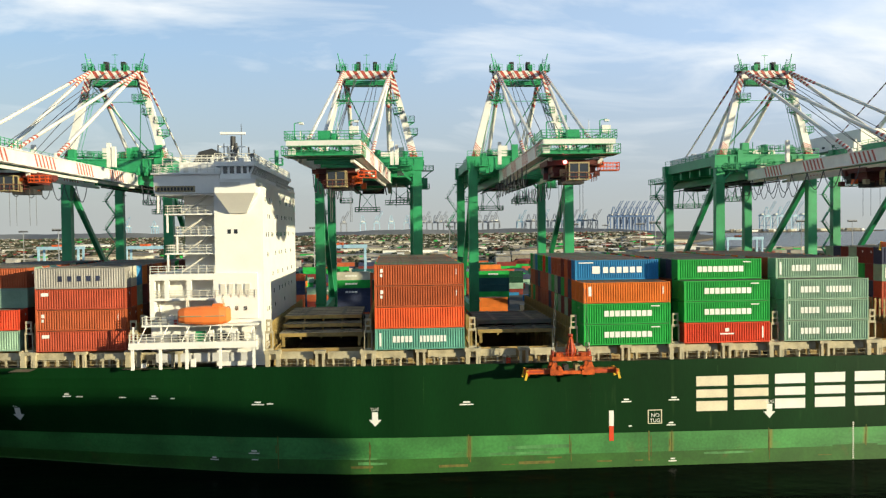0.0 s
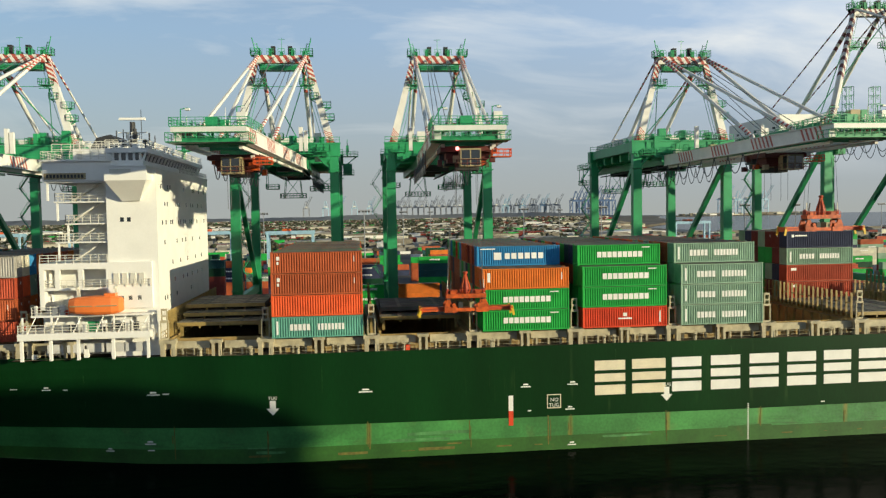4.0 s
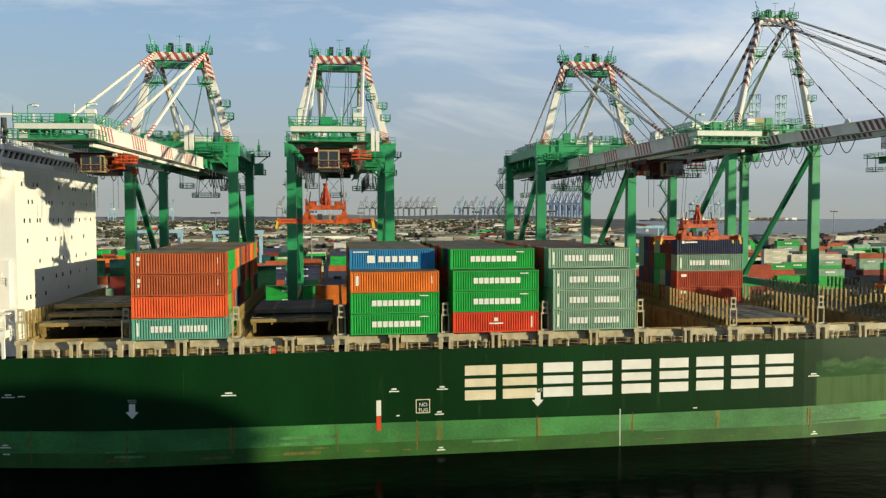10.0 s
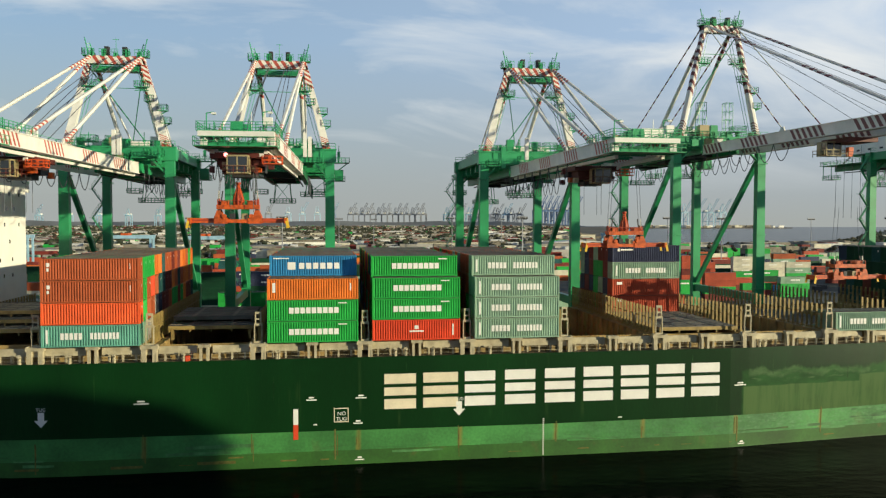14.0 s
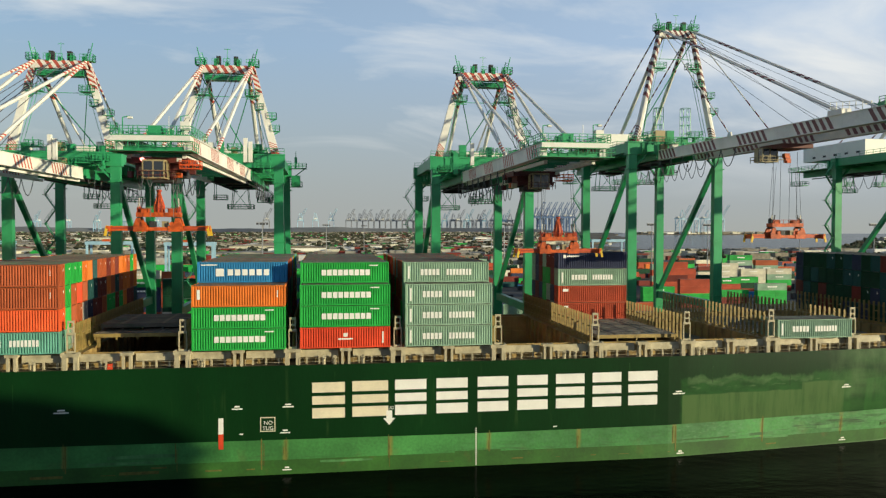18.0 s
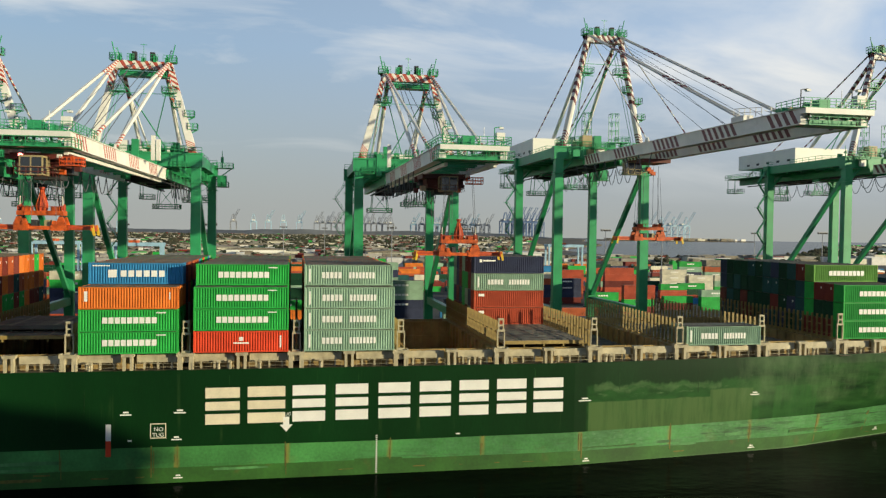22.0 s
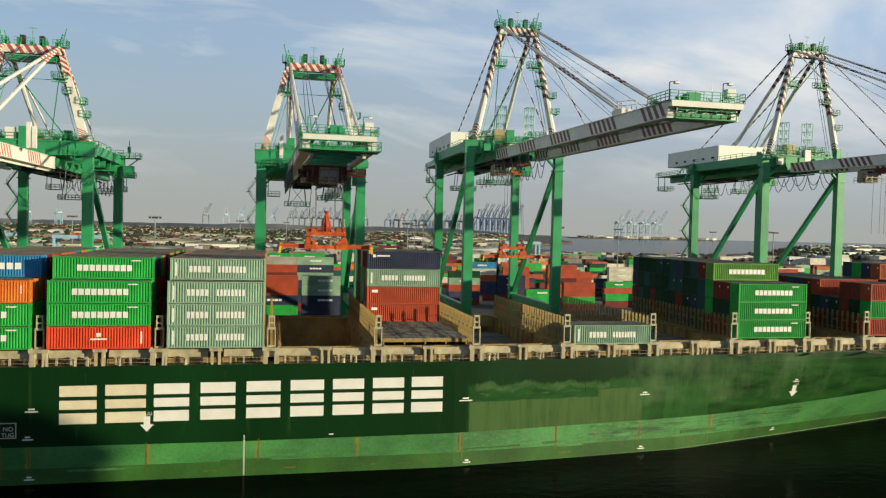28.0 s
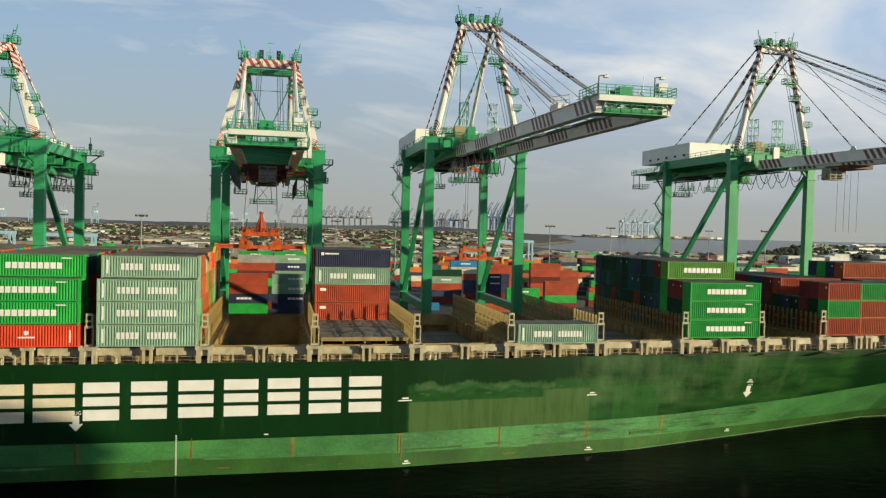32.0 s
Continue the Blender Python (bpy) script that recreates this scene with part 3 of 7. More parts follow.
def build_edge():
    """Pedestals, coaming plates, rails and fittings along the near deck edge."""
    rng = random.Random(4)
    ped = Geo()
    ped.box(-1.0, -0.42, -0.35, 0.35, 0, 1.95).box(0.42, 1.0, -0.35, 0.35, 0, 1.95).box(-1.15, 1.15, -0.42, 0.5, 1.75, 2.2).box(-0.42, 0.42, 0.1, 0.3, 0.9, 1.75)
    ped.box(-1.05, -0.8, -0.45, 0.45, 2.2, 2.34).box(0.8, 1.05, -0.45, 0.45, 2.2, 2.34)
    slim = Geo()
    slim.box(-0.62, -0.28, -0.35, 0.35, 0, 1.95).box(0.28, 0.62, -0.35, 0.35, 0, 1.95).box(-0.8, 0.8, -0.42, 0.5, 1.8, 2.2)
    meshes = mesh_of("pedestal", ped, STEEL_CREAM), mesh_of("pedestal", slim, STEEL_CREAM)
    spots = []
    for a, b in zip(WALLS, WALLS[1:]):
        if b - a < 20:
            spots += [(a, 0), ((a + b) / 2, 1)]
        else:
            spots += [(a, 0), (a + 6, 1)]
    spots += [(WALLS[-1], 0), (132, 1), (-100, 1), (-106, 0), (-52, 1), (-58.5, 0)]
    for x, k in spots:
        ob = new("container_pedestal", meshes[k])
        ob.matrix_basis = pose(x, deck_y(x) + 0.75, DECK_Z)
        tagged(ob, "cream steel container pedestal with paired legs on deck", "pedestal", "pedestals along the deck edge")
    xs = sorted(x for x, _ in spots)
    for a, b in zip(xs, xs[1:]):
        if b - a < 4 or b - a > 12:
            continue
        p, q = a + 1.0, b - 1.0
        ya, yb = deck_y(p), deck_y(q)
        pl = thing("coaming_plate", "grey cream steel coaming plate behind a low railing", "coaming", group="coaming plates along the deck")
        g = Geo().add([(p, ya + 1.25, 15.15), (q, yb + 1.25, 15.15), (q, yb + 1.25, 16.15), (p, ya + 1.25, 16.15), (p, ya + 1.45, 15.15), (q, yb + 1.45, 15.15), (q, yb + 1.45, 16.15), (p, ya + 1.45, 16.15)], HEX)
        for k in range(3):
            x = p + (q - p) * (k + 0.5) / 3
            y = deck_y(x)
            g.box(x - 0.12, x + 0.12, y + 1.45, y + 1.75, 14.2, 15.9)
        part("plate", g, STEEL_CREAM, pl)
        r = Geo()
        k = max(2, int((q - p) / 1.5))
        for i in range(k):
            c, d = p + (q - p) * i / k, p + (q - p) * (i + 1) / k
            r.railing([(c, deck_y(c) + 0.25, 14.2), (d, deck_y(d) + 0.25, 14.2)], 0.95, 1.6, 0.017, 2)
        part("railing", r, STEEL_CREAM, pl)
        rng.random()
        for _ in range(rng.randint(0, 2)):
            x = rng.uniform(p + 0.5, q - 0.5)
            y = deck_y(x) + 0.7
            kind = rng.random()
            g = Geo()
            if kind < 0.08:
                g.box(x - 0.28, x + 0.28, y - 0.2, y + 0.2, 14.2, 14.2 + rng.uniform(0.6, 1.0))
                ob = part("fire_box", g, BOX["red"], None)
                tagged(ob, "small red fire equipment box on deck", "box")
            elif kind < 0.99:
                g.tube((x, y, 14.2), (x, y, 15.0), 0.22, 8).tube((x, y, 15.0), (x, y - 0.25, 15.3), 0.26, 8)
                ob = part("vent_pipe", g, STEEL_CREAM, None)
                tagged(ob, "cream goose-neck vent pipe on deck", "vent")
            else:
                g.tube((x, y, 14.5), (x, y - 0.12, 14.5), 0.36, 12)
                g.box(x - 0.06, x + 0.06, y, y + 0.1, 14.2, 14.9)
                ob = part("lifebuoy", g, LIFEBOAT, None)
                tagged(ob, "orange lifebuoy on its bracket", "lifebuoy")


build_edge()


def stanchion_mesh(mat):
    """A two-storey lashing stanchion: twin posts, cross bars and an open head."""
    g = Geo()
    xs, zs = [-0.56, -0.42, -0.26, 0.26, 0.42, 0.56], [0, 0.25, 2.35, 2.65, 3.15, 3.35, 3.95, 4.25]
    full = ["XXXXX", "X...X", "XXXXX", ".X.X.", ".XXX.", ".X.X.", ".XXX."]
    for k, row in enumerate(full):
        for i, c in enumerate(row):
            if c == "X":
                g.box(xs[i], xs[i + 1], -0.14, 0.14, zs[k], zs[k + 1])
    return welded("lashing_stanchion", g, mat)


def welded(name, g, mat):
    """One connected mesh from boxes on a common grid."""
    me = mesh_of(name, g, mat)
    bm = bmesh.new()
    bm.from_mesh(me)
    bmesh.ops.remove_doubles(bm, verts=bm.verts, dist=0.001)
    bm.to_mesh(me)
    bm.free()
    return me


def inner_stanchion(mat):
    """A pair of slender posts across the ship, tied by bars and topped by lugs."""
    g = Geo()
    ys, zs = [-0.80, -0.68, -0.56, 0.56, 0.68, 0.80], [0, 0.2, 2.25, 2.37, 3.2, 3.4, 3.9]
    full = ["XXXXX", ".X.X.", ".XXX.", ".X.X.", "XX.XX", ".X.X."]
    for k, row in enumerate(full):
        for i, c in enumerate(row):
            if c == "X":
                g.box(-0.16, 0.16, ys[i], ys[i + 1], zs[k], zs[k + 1])
    return welded("lashing_stanchion", g, mat)


ST_NEAR, ST_IN = stanchion_mesh(STEEL_CREAM), inner_stanchion(YELLOW_STEEL)


def build_stanchions():
    for x in WALLS + [-59.0]:
        y = deck_y(x) + 1.0
        ob = tagged(new("lashing_stanchion", ST_NEAR), "cream steel lashing stanchion with an open head", "stanchion", "lashing stanchions")
        ob.matrix_basis = pose(x, y, 16.4)
        k = 0
        while y + 2.5 < BEAM - 1.5:
            y += 2.5
            k += 1
            ob = tagged(new("lashing_stanchion", ST_IN), "rust-stained yellow lashing stanchion across the deck", "stanchion", "lashing stanchions")
            ob.matrix_basis = pose(x, y, 16.2, 0, 0, 0)
    for x in WALLS + [-59.0]:
        y = deck_y(x) + 1.0
        g = Geo().box(x - 0.75, x + 0.75, y + 0.8, BEAM - 1.5, 15.9, 16.15).railing([(x - 0.7, y + 0.8, 16.15), (x - 0.7, BEAM - 1.5, 16.15)], 1.1, 2.5, 0.022, 2)
        tagged(part("lashing_bridge", g, YELLOW_STEEL, None), "yellow steel walkway between container bays", "walkway")


build_stanchions()


def build_hatches():
    def cover(x0, x1, y0, y1, z, mat, label, dark=False, edge=True):
        t = thing("hatch_cover", label, "hatch cover", pose((x0 + x1) / 2, (y0 + y1) / 2, z), group="hatch covers")
        hx, hy = (x1 - x0) / 2, (y1 - y0) / 2
        g = Geo().box(-hx, hx, -hy, hy, 0.35, 0.9)
        part("panel", g, mat, t)
        e = Geo()
        for k in range(5):
            x = -hx + 0.15 + (2 * hx - 0.3) * k / 4
            e.box(x - 0.10, x + 0.10, -hy - 0.03, -hy + 0.3, 0, 0.34)
        e.box(-hx, hx, -hy - 0.06, -hy - 0.01, 0.36, 0.86)
        part("edge_girder", e, YELLOW_STEEL if edge else HATCH_DARK, t, "ochre painted edge girder" if edge else "dark steel edge girder")
        for k in range(3):
            part("panel_seam", Geo().box(-hx + 2 * hx * (k + 0.5) / 3 - 0.05, -hx + 2 * hx * (k + 0.5) / 3 + 0.05, -hy, hy, 0.9, 0.93), DARK, t)
        if z > 16.5 and z < 18:
            for sx in (-hx + 0.3, hx - 0.7):
                for sy in (-hy + 0.3, hy - 0.7):
                    part("support_block", Geo().box(sx, sx + 0.4, sy, sy + 0.4, 16.2 - z, 0.36), YELLOW_STEEL, t)
        n = max(2, int(2 * hy / 2.5))
        for k in range(n):
            y = -hy + 2 * hy * (k + 0.5) / n
            part("stiffener", Geo().box(-hx, hx, y - 0.06, y + 0.06, 0.9, 0.97), HATCH_DARK if not dark else HATCH, t)
        for sx in (-hx * 0.5, hx * 0.5):
            part("walk_strip", Geo().box(sx - 0.25, sx + 0.25, -hy, hy, 0.9, 0.95), HATCH_DARK if not dark else HATCH, t)
    # landed covers stacked in twos
    for bay, mat, tone in ((2, HATCH, "brown-grey"), (4, HATCH_DARK, "dark grey")):
        x0, x1 = BAYS[bay]
        cover(x0 + 0.2, x1 - 0.2, 6.5, 19.0, 17.3, mat, tone + " hatch cover lying on the coaming", bay == 4)
        cover(x0 + 0.4, x1 - 0.4, 9.5, 22.0, 18.27, HATCH_DARK, "dark grey hatch cover stacked on another", True, bay == 2)
        if bay == 2:
            cover(x0 + 0.3, x1 - 0.5, 12.0, 24.5, 19.24, mat, "brown-grey hatch cover on top of a pile", False)
        cover(x0 + 0.2, x1 - 0.2, 26.2, 40.0, 16.3, mat, tone + " hatch cover lying on the coaming", bay == 4)
    x0, x1 = BAYS[9]
    for y0, y1 in ((2.8, 15.2), (15.3, 27.6), (27.7, 40)):
        cover(x0, x1, y0, y1, 16.3, HATCH, "light brown weathered hatch cover with strip marks")


build_hatches()

# ---- containers ----
CW, CH = 2.438, 2.85
MESHES = {}


def box_mesh(kind, colour, length):
    """Shared meshes for the parts of a container."""
    key = (kind, colour, length)
    if key in MESHES:
        return MESHES[key]
    g, h, w = Geo(), length / 2, CW / 2
    mat = BOX.get(colour)
    if kind == "frame":
        for x in (-h, h - 0.16):
            for y in (-w, w - 0.16):
                g.box(x, x + 0.16, y, y + 0.16, 0, CH + 0.055)
        for y in (-w, w - 0.12):
            g.box(-h + 0.16, h - 0.16, y, y + 0.12, 0.02, 0.18)
            g.box(-h + 0.16, h - 0.16, y, y + 0.12, CH - 0.12, CH - 0.01)
        for x in (-h, h - 0.12):
            g.box(x, x + 0.12, -w + 0.16, w - 0.16, 0.02, 0.18)
            g.box(x, x + 0.12, -w + 0.16, w - 0.16, CH - 0.12, CH - 0.01)
    elif kind == "side_panel":
        n = int(length / 0.34)
        step = (length - 0.32) / n
        pts = []
        for i in range(n):
            x = -h + 0.16 + i * step
            pts += [(x, 0.0), (x + 0.30 * step, 0.0), (x + 0.5 * step, 0.09), (x + 0.80 * step, 0.09)]
        pts.append((h - 0.16, 0.0))
        for x, d in pts:
            g.v += [(x, d, 0.18), (x, d, CH - 0.12)]
        for i in range(len(pts) - 1):
            g.f.append((2 * i, 2 * i + 2, 2 * i + 3, 2 * i + 1))
            g.m.append(0)
    elif kind == "roof":
        n = int(length / 0.6)
        pts = [(-h + 0.03, CH - 0.02)]
        for k in range(n):
            x = -h + 0.3 + k * (length - 0.6) / n
            pts += [(x, CH - 0.02), (x + 0.05, CH), (x + 0.30, CH), (x + 0.35, CH - 0.02)]
        pts.append((h - 0.03, CH - 0.02))
        for x, z in pts:
            g.v += [(x, -w + 0.03, z), (x, w - 0.03, z)]
        for k in range(len(pts) - 1):
            g.f.append((2 * k, 2 * k + 2, 2 * k + 3, 2 * k + 1))
            g.m.append(0)
        mat = ROOF
    elif kind == "door":
        for s in (-1, 1):
            g.box(-0.02, 0.03, min(0, s * (w - 0.18)) + 0.01, max(0, s * (w - 0.18)) - 0.01, 0.2, CH - 0.14)
            for y in (0.35, 0.8):
                g.tube((0.07, s * y, 0.1), (0.07, s * y, CH - 0.08), 0.03, 5, caps=False)
            g.box(0.05, 0.11, s * 0.35 - 0.03, s * 0.8 + 0.03, 1.15, 1.22) if s > 0 else g.box(0.05, 0.11, -0.83, -0.32, 1.15, 1.22)
    elif kind == "front_end":
        n = 7
        step = (CW - 0.32) / n
        pts = []
        for i in range(n):
            y = -w + 0.16 + i * step
            pts += [(0.03, y), (0.03, y + 0.3 * step), (0.09, y + 0.5 * step), (0.09, y + 0.8 * step)]
        pts.append((0.03, w - 0.16))
        for x, y in pts:
            g.v += [(x, y, 0.18), (x, y, CH - 0.12)]
        for i in range(len(pts) - 1):
            g.f.append((2 * i + 1, 2 * i + 3, 2 * i + 2, 2 * i))
            g.m.append(0)
    elif kind == "door_plate":
        g.box(0.031, 0.036, 0.46, 0.78, 1.9, 2.25)
        mat = WHITE
    MESHES[key] = mesh_of(kind, g, mat)
    return MESHES[key]


def letters(x0, x1, z0, z1, n, gap=0.14):
    """A row of n plain bars that stands for a word."""
    w = (x1 - x0) / n
    return [(x0 + w * k, x0 + w * (k + 1) - gap, z0, z1) for k in range(n)]


WORDS = {  # plain bars that stand for markings: (x0, x1, z0, z1) from the middle of a panel, and paint
    "green": (letters(-3.2, 3.6, 1.05, 1.85, 9) + [(3.4, 4.6, 2.35, 2.5)], WHITE),
    "olive": (letters(-3.2, 3.6, 1.05, 1.85, 9), WHITE),
    "sage": (letters(-3.7, -0.9, 1.0, 1.85, 5) + letters(0.0, 3.7, 1.0, 1.85, 8) + letters(-5.5, -5.1, 0.5, 2.3, 1), WHITE),
    "jade": (letters(-3.7, -0.9, 1.0, 1.85, 5) + letters(0.0, 3.7, 1.0, 1.85, 8) + letters(-5.5, -5.1, 0.5, 2.3, 1), WHITE),
    "blue": (letters(-2.0, 3.9, 1.0, 1.85, 6, 0.25) + [(-3.6, -2.5, 0.9, 1.95), (-5.6, -3.4, 2.4, 2.55)], WHITE),
    "red": ([(-0.28, 0.28, 1.55, 2.05), (-1.0, 1.0, 1.15, 1.35), (5.0, 5.2, 0.6, 2.2)], WHITE),
    "orange": ([(-5.4, -5.0, 1.0, 2.3), (5.0, 5.15, 1.2, 2.2)], WHITE),
    "rust": ([(-5.3, -4.9, 1.8, 2.3), (-5.3, -5.0, 1.2, 1.6), (5.0, 5.08, 1.4, 2.2)], WHITE),
    "grey": (letters(-3.0, 3.4, 1.0, 1.75, 5, 0.7), BOX["navy"]),
    "navy": ([(-4.6, -2.4, 2.0, 2.25), (-5.2, -4.75, 1.85, 2.35)], WHITE),
    "maroon": ([(-5.3, -4.3, 1.9, 2.35)], WHITE), "brick": ([(-5.3, -4.3, 1.9, 2.35)], WHITE),
}
LABELS = {"green": "bright green shipping container with a white marking", "sage": "grey-green shipping container with a white marking", "jade": "blue-green shipping container with a white marking", "blue": "blue shipping container with a white marking", "red": "red shipping container with a small white emblem", "orange": "orange shipping container", "rust": "rust-brown shipping container", "grey": "pale grey shipping container with dark marking", "navy": "dark navy shipping container", "teal": "dark teal shipping container", "maroon": "dark red shipping container", "cream": "cream shipping container", "brick": "brick-red shipping container with small white marks", "scarlet": "orange-red shipping container", "pine": "dark green shipping container", "olive": "yellow-green shipping container with a white marking"}
TEMPLATES = {}


def container(x, y, z, colour, length=12.19, marked=False, flip=False):
    """A container with its near lower edge's middle at x, near side at y, base at z."""
    key = (colour, length, marked)
    place = pose(x, y + CW / 2, z, 0, 0, 180 if flip and not marked else 0)
    if key in TEMPLATES:
        return copy_thing(TEMPLATES[key], place)
    t = thing("shipping_container", LABELS[colour] + " stacked on the ship", "container", place, group="containers on deck")
    part("frame", box_mesh("frame", colour, length), None, t)
    part("roof", box_mesh("roof", colour, length), None, t, "weathered grey-brown container roof, dulled as under grazing sun")
    for s in (-1, 1):
        ob = part("side_panel", box_mesh("side_panel", colour, length), None, t)
        ob.matrix_basis = pose(0, s * (CW / 2 - 0.03), 0, 0, 0, 0 if s < 0 else 180)
    ob = part("door", box_mesh("door", colour, length), None, t)
    ob.matrix_basis = pose(length / 2 - 0.06, 0, 0)
    part("door_plate", box_mesh("door_plate", colour, length), None, ob)
    ob = part("front_end", box_mesh("front_end", colour, length), None, t)
    ob.matrix_basis = pose(-length / 2, 0, 0)
    if marked and colour in WORDS and length > 8:
        bars, paint_ = WORDS[colour]
        for a, b, c, d in bars:
            g = Geo().box(a, b, -CW / 2 + 0.012, -CW / 2 + 0.026, c, d)
            part("marking", g, paint_, t, "plain marking bar")
    TEMPLATES[key] = t
    return t


MIX = ["rust", "green", "rust", "maroon", "green", "orange", "teal", "rust", "navy", "green", "rust", "red", "sage", "maroon", "blue"]


def stack(bay, y, tiers, z=16.45, marked=True, length=12.19, x=None):
    mid = (BAYS[bay][0] + BAYS[bay][1]) / 2 if x is None else x
    for k, c in enumerate(tiers):
        if c:
            container(mid, y, z + k * (CH + 0.055), c, length, marked, flip=(k + int(y)) % 3 == 0)


PACKED = Geo()


def fill(bay, y, rows, tiers, seed, z=16.45, x=None, length=12.19, palette=MIX):
    rng = random.Random(seed)
    for r in range(rows):
        yy = y + 2.5 * r
        if yy + CW > BEAM - 0.1:
            break
        n = tiers if isinstance(tiers, int) else tiers[min(r, len(tiers) - 1)]
        cols = [rng.choice(palette) for _ in range(n)]
        if bay == 3 or (bay in (13, 7) and r < 6):
            stack(bay, yy, cols, z, False, length, x)
            continue
        # below the top tier the boxes are packed out of sight: one joined block
        stack(bay, yy, [None] * (n - 1) + cols[-1:], z - 0.06, False, length, x)
        mid = (BAYS[bay][0] + BAYS[bay][1]) / 2 if x is None else x
        for k in range(n - 1):
            zz = z + k * (CH + 0.055)
            PACKED.box(mid - length / 2, mid + length / 2, yy + 0.03, yy + CW - 0.03, zz + 0.02, zz + CH - 0.03, sorted(BOX).index(cols[k]))
            for e in (mid - length / 2 - 0.02, mid + length / 2):
                for q in (0.3, 1.15, 2.0):
                    PACKED.box(e, e + 0.02, yy + q, yy + q + 0.12, zz + 0.1, zz + CH - 0.1, sorted(BOX).index(cols[k]))


def build_cargo():
    r0 = 0.15
    # aft bays
    y = deck_y(-85) + 0.6
    stack(1, y, ["brick", "rust", "brick", "grey"])
    stack(1, y + 2.5, ["brick", "rust", "scarlet", "cream"], marked=False)
    stack(1, y + 5.0, ["maroon", "orange", "sage", "blue"], marked=False)
    fill(1, y + 7.5, 11, 4, 3, palette=["grey", "orange", "green", "rust", "maroon"])
    y = deck_y(-100) + 0.6
    stack(0, y, ["sage", "red"], marked=False)
    fill(0, y + 2.5, 12, 4, 5, palette=["sage", "teal", "maroon", "rust"])
    # red bay
    stack(3, r0, ["jade", "scarlet", "rust", "rust"])
    for k, tiers in enumerate((["sage", "green", "green", "green"], ["grey", "rust", "rust", "green"], ["green", "rust", "red", "green"], ["grey", "grey", "rust", "orange"], ["grey", "navy", "teal", "orange"], ["rust", "maroon", "teal", "teal"], ["sage", "maroon", "maroon", "rust"], ["maroon", "rust", "maroon", "rust"])):
        stack(3, r0 + 2.5 * (k + 1), tiers, marked=False)
    fill(3, r0 + 22.5, 8, 4, 8, palette=["rust", "maroon", "green", "orange", "teal", "green"])
    # blue-topped bay
    for k in range(2):
        stack(5, r0 + 2.5 * k, ["green", "green", "orange"], marked=(k == 0))
    stack(5, r0 + 5.0, ["green", "green", "orange", "blue"])
    fill(5, r0 + 7.5, 14, 4, 11)
    # green bay
    stack(6, r0, ["red", "green", "green"])
    stack(6, r0 + 2.5, ["green", "green", "green", "green"])
    fill(6, r0 + 5.0, 15, 4, 12)
    # grey-green bay
    stack(7, r0, ["sage", "sage", "sage"])
    stack(7, r0 + 2.5, ["sage", "sage", "sage", "sage"])
    fill(7, r0 + 5.0, 15, 4, 13, palette=["orange", "rust", "green", "red", "sage", "rust"])
    # inboard stack on the closed hatch
    stack(9, 22.4, ["brick", "brick", "sage", "navy"], z=17.165)
    fill(9, 24.9, 6, 4, 14, z=17.165, palette=["sage", "navy", "maroon", "green"])
    # low single tier and holds
    stack(11, 2.0, ["sage"], z=16.2)
    fill(11, 4.5, 1, 1, 15, z=16.26, palette=["sage"])
    fill(10, 12.0, 9, 2, 16, z=8.0, palette=["teal", "navy", "sage"])
    fill(11, 14.0, 9, 3, 17, z=7.0, palette=["teal", "navy", "teal", "maroon"])
    fill(12, 10.0, 11, 3, 18, z=6.0, palette=["teal", "navy", "maroon"])
    fill(8, 12.0, 8, 1, 19, z=3.2, palette=["maroon", "navy"])
    bulk = thing("hold_bulkhead", "ochre panelled steel bulkhead across the open hold", "bulkhead")
    part("plate", Geo().box(27.0, 39.1, 35.15, 35.4, 3.0, 16.4), HOLD, bulk)
    for k in range(9):
        xx = 27.3 + 1.45 * k
        part("stiffener", Geo().box(xx - 0.1, xx + 0.1, 34.9, 35.15, 3.0, 16.4), HOLD, bulk)
    for zz in (7.0, 10.5, 13.6, 16.2):
        part("rail", Geo().box(27.0, 39.1, 34.95, 35.15, zz, zz + 0.2), HOLD, bulk)
    # green bay towards the bow
    y = 5.0
    stack(13, y, ["green", "green", "green"])
    # dark paints from here inwards also carry the shade of the aft ends
    stack(13, y + 2.5, ["maroon", "pine", "maroon"], marked=False)
    stack(13, y + 5.0, ["maroon", "pine", "maroon"], marked=False)
    stack(13, y + 7.5, ["maroon", "green", "green", "olive"])
    fill(13, y + 10, 12, 4, 21, palette=["pine", "maroon", "teal", "navy", "maroon", "pine", "teal", "pine"])
    # bow bay of short boxes
    y = deck_y(130) + 0.6
    for x, cols in ((126.8, ["brick", "green", "brick"]), (133.0, ["rust", "rust", "green"])):
        stack(15, y, cols, length=6.06, x=x, marked=False)
        stack(15, y + 2.5, ["maroon", "pine", "maroon"], length=6.06, x=x, marked=False)
    fill(15, y + 5, 3, (3, 2, 2), 22, palette=["maroon", "pine", "navy"])
    stack(15, y + 12.5, ["maroon", "pine", "brick"], marked=False)
    fill(15, y + 15, 8, 3, 23, palette=["maroon", "teal", "pine", "navy"])
    fill(14, 14.0, 9, 2, 25, z=6.0, palette=["teal", "navy", "pine"])
    fill(16, 14.0, 7, (2, 3, 3, 4), 24, palette=["maroon", "teal", "green", "rust", "navy"])


build_cargo()
tagged(part("packed_containers", PACKED, [BOX[n] for n in sorted(BOX)]), "closely packed containers between the outer stacks", "containers", kind="stuff")

# ---- cranes ----
FRONT, BACK, GROUND = 48.0, 77.0, 3.6


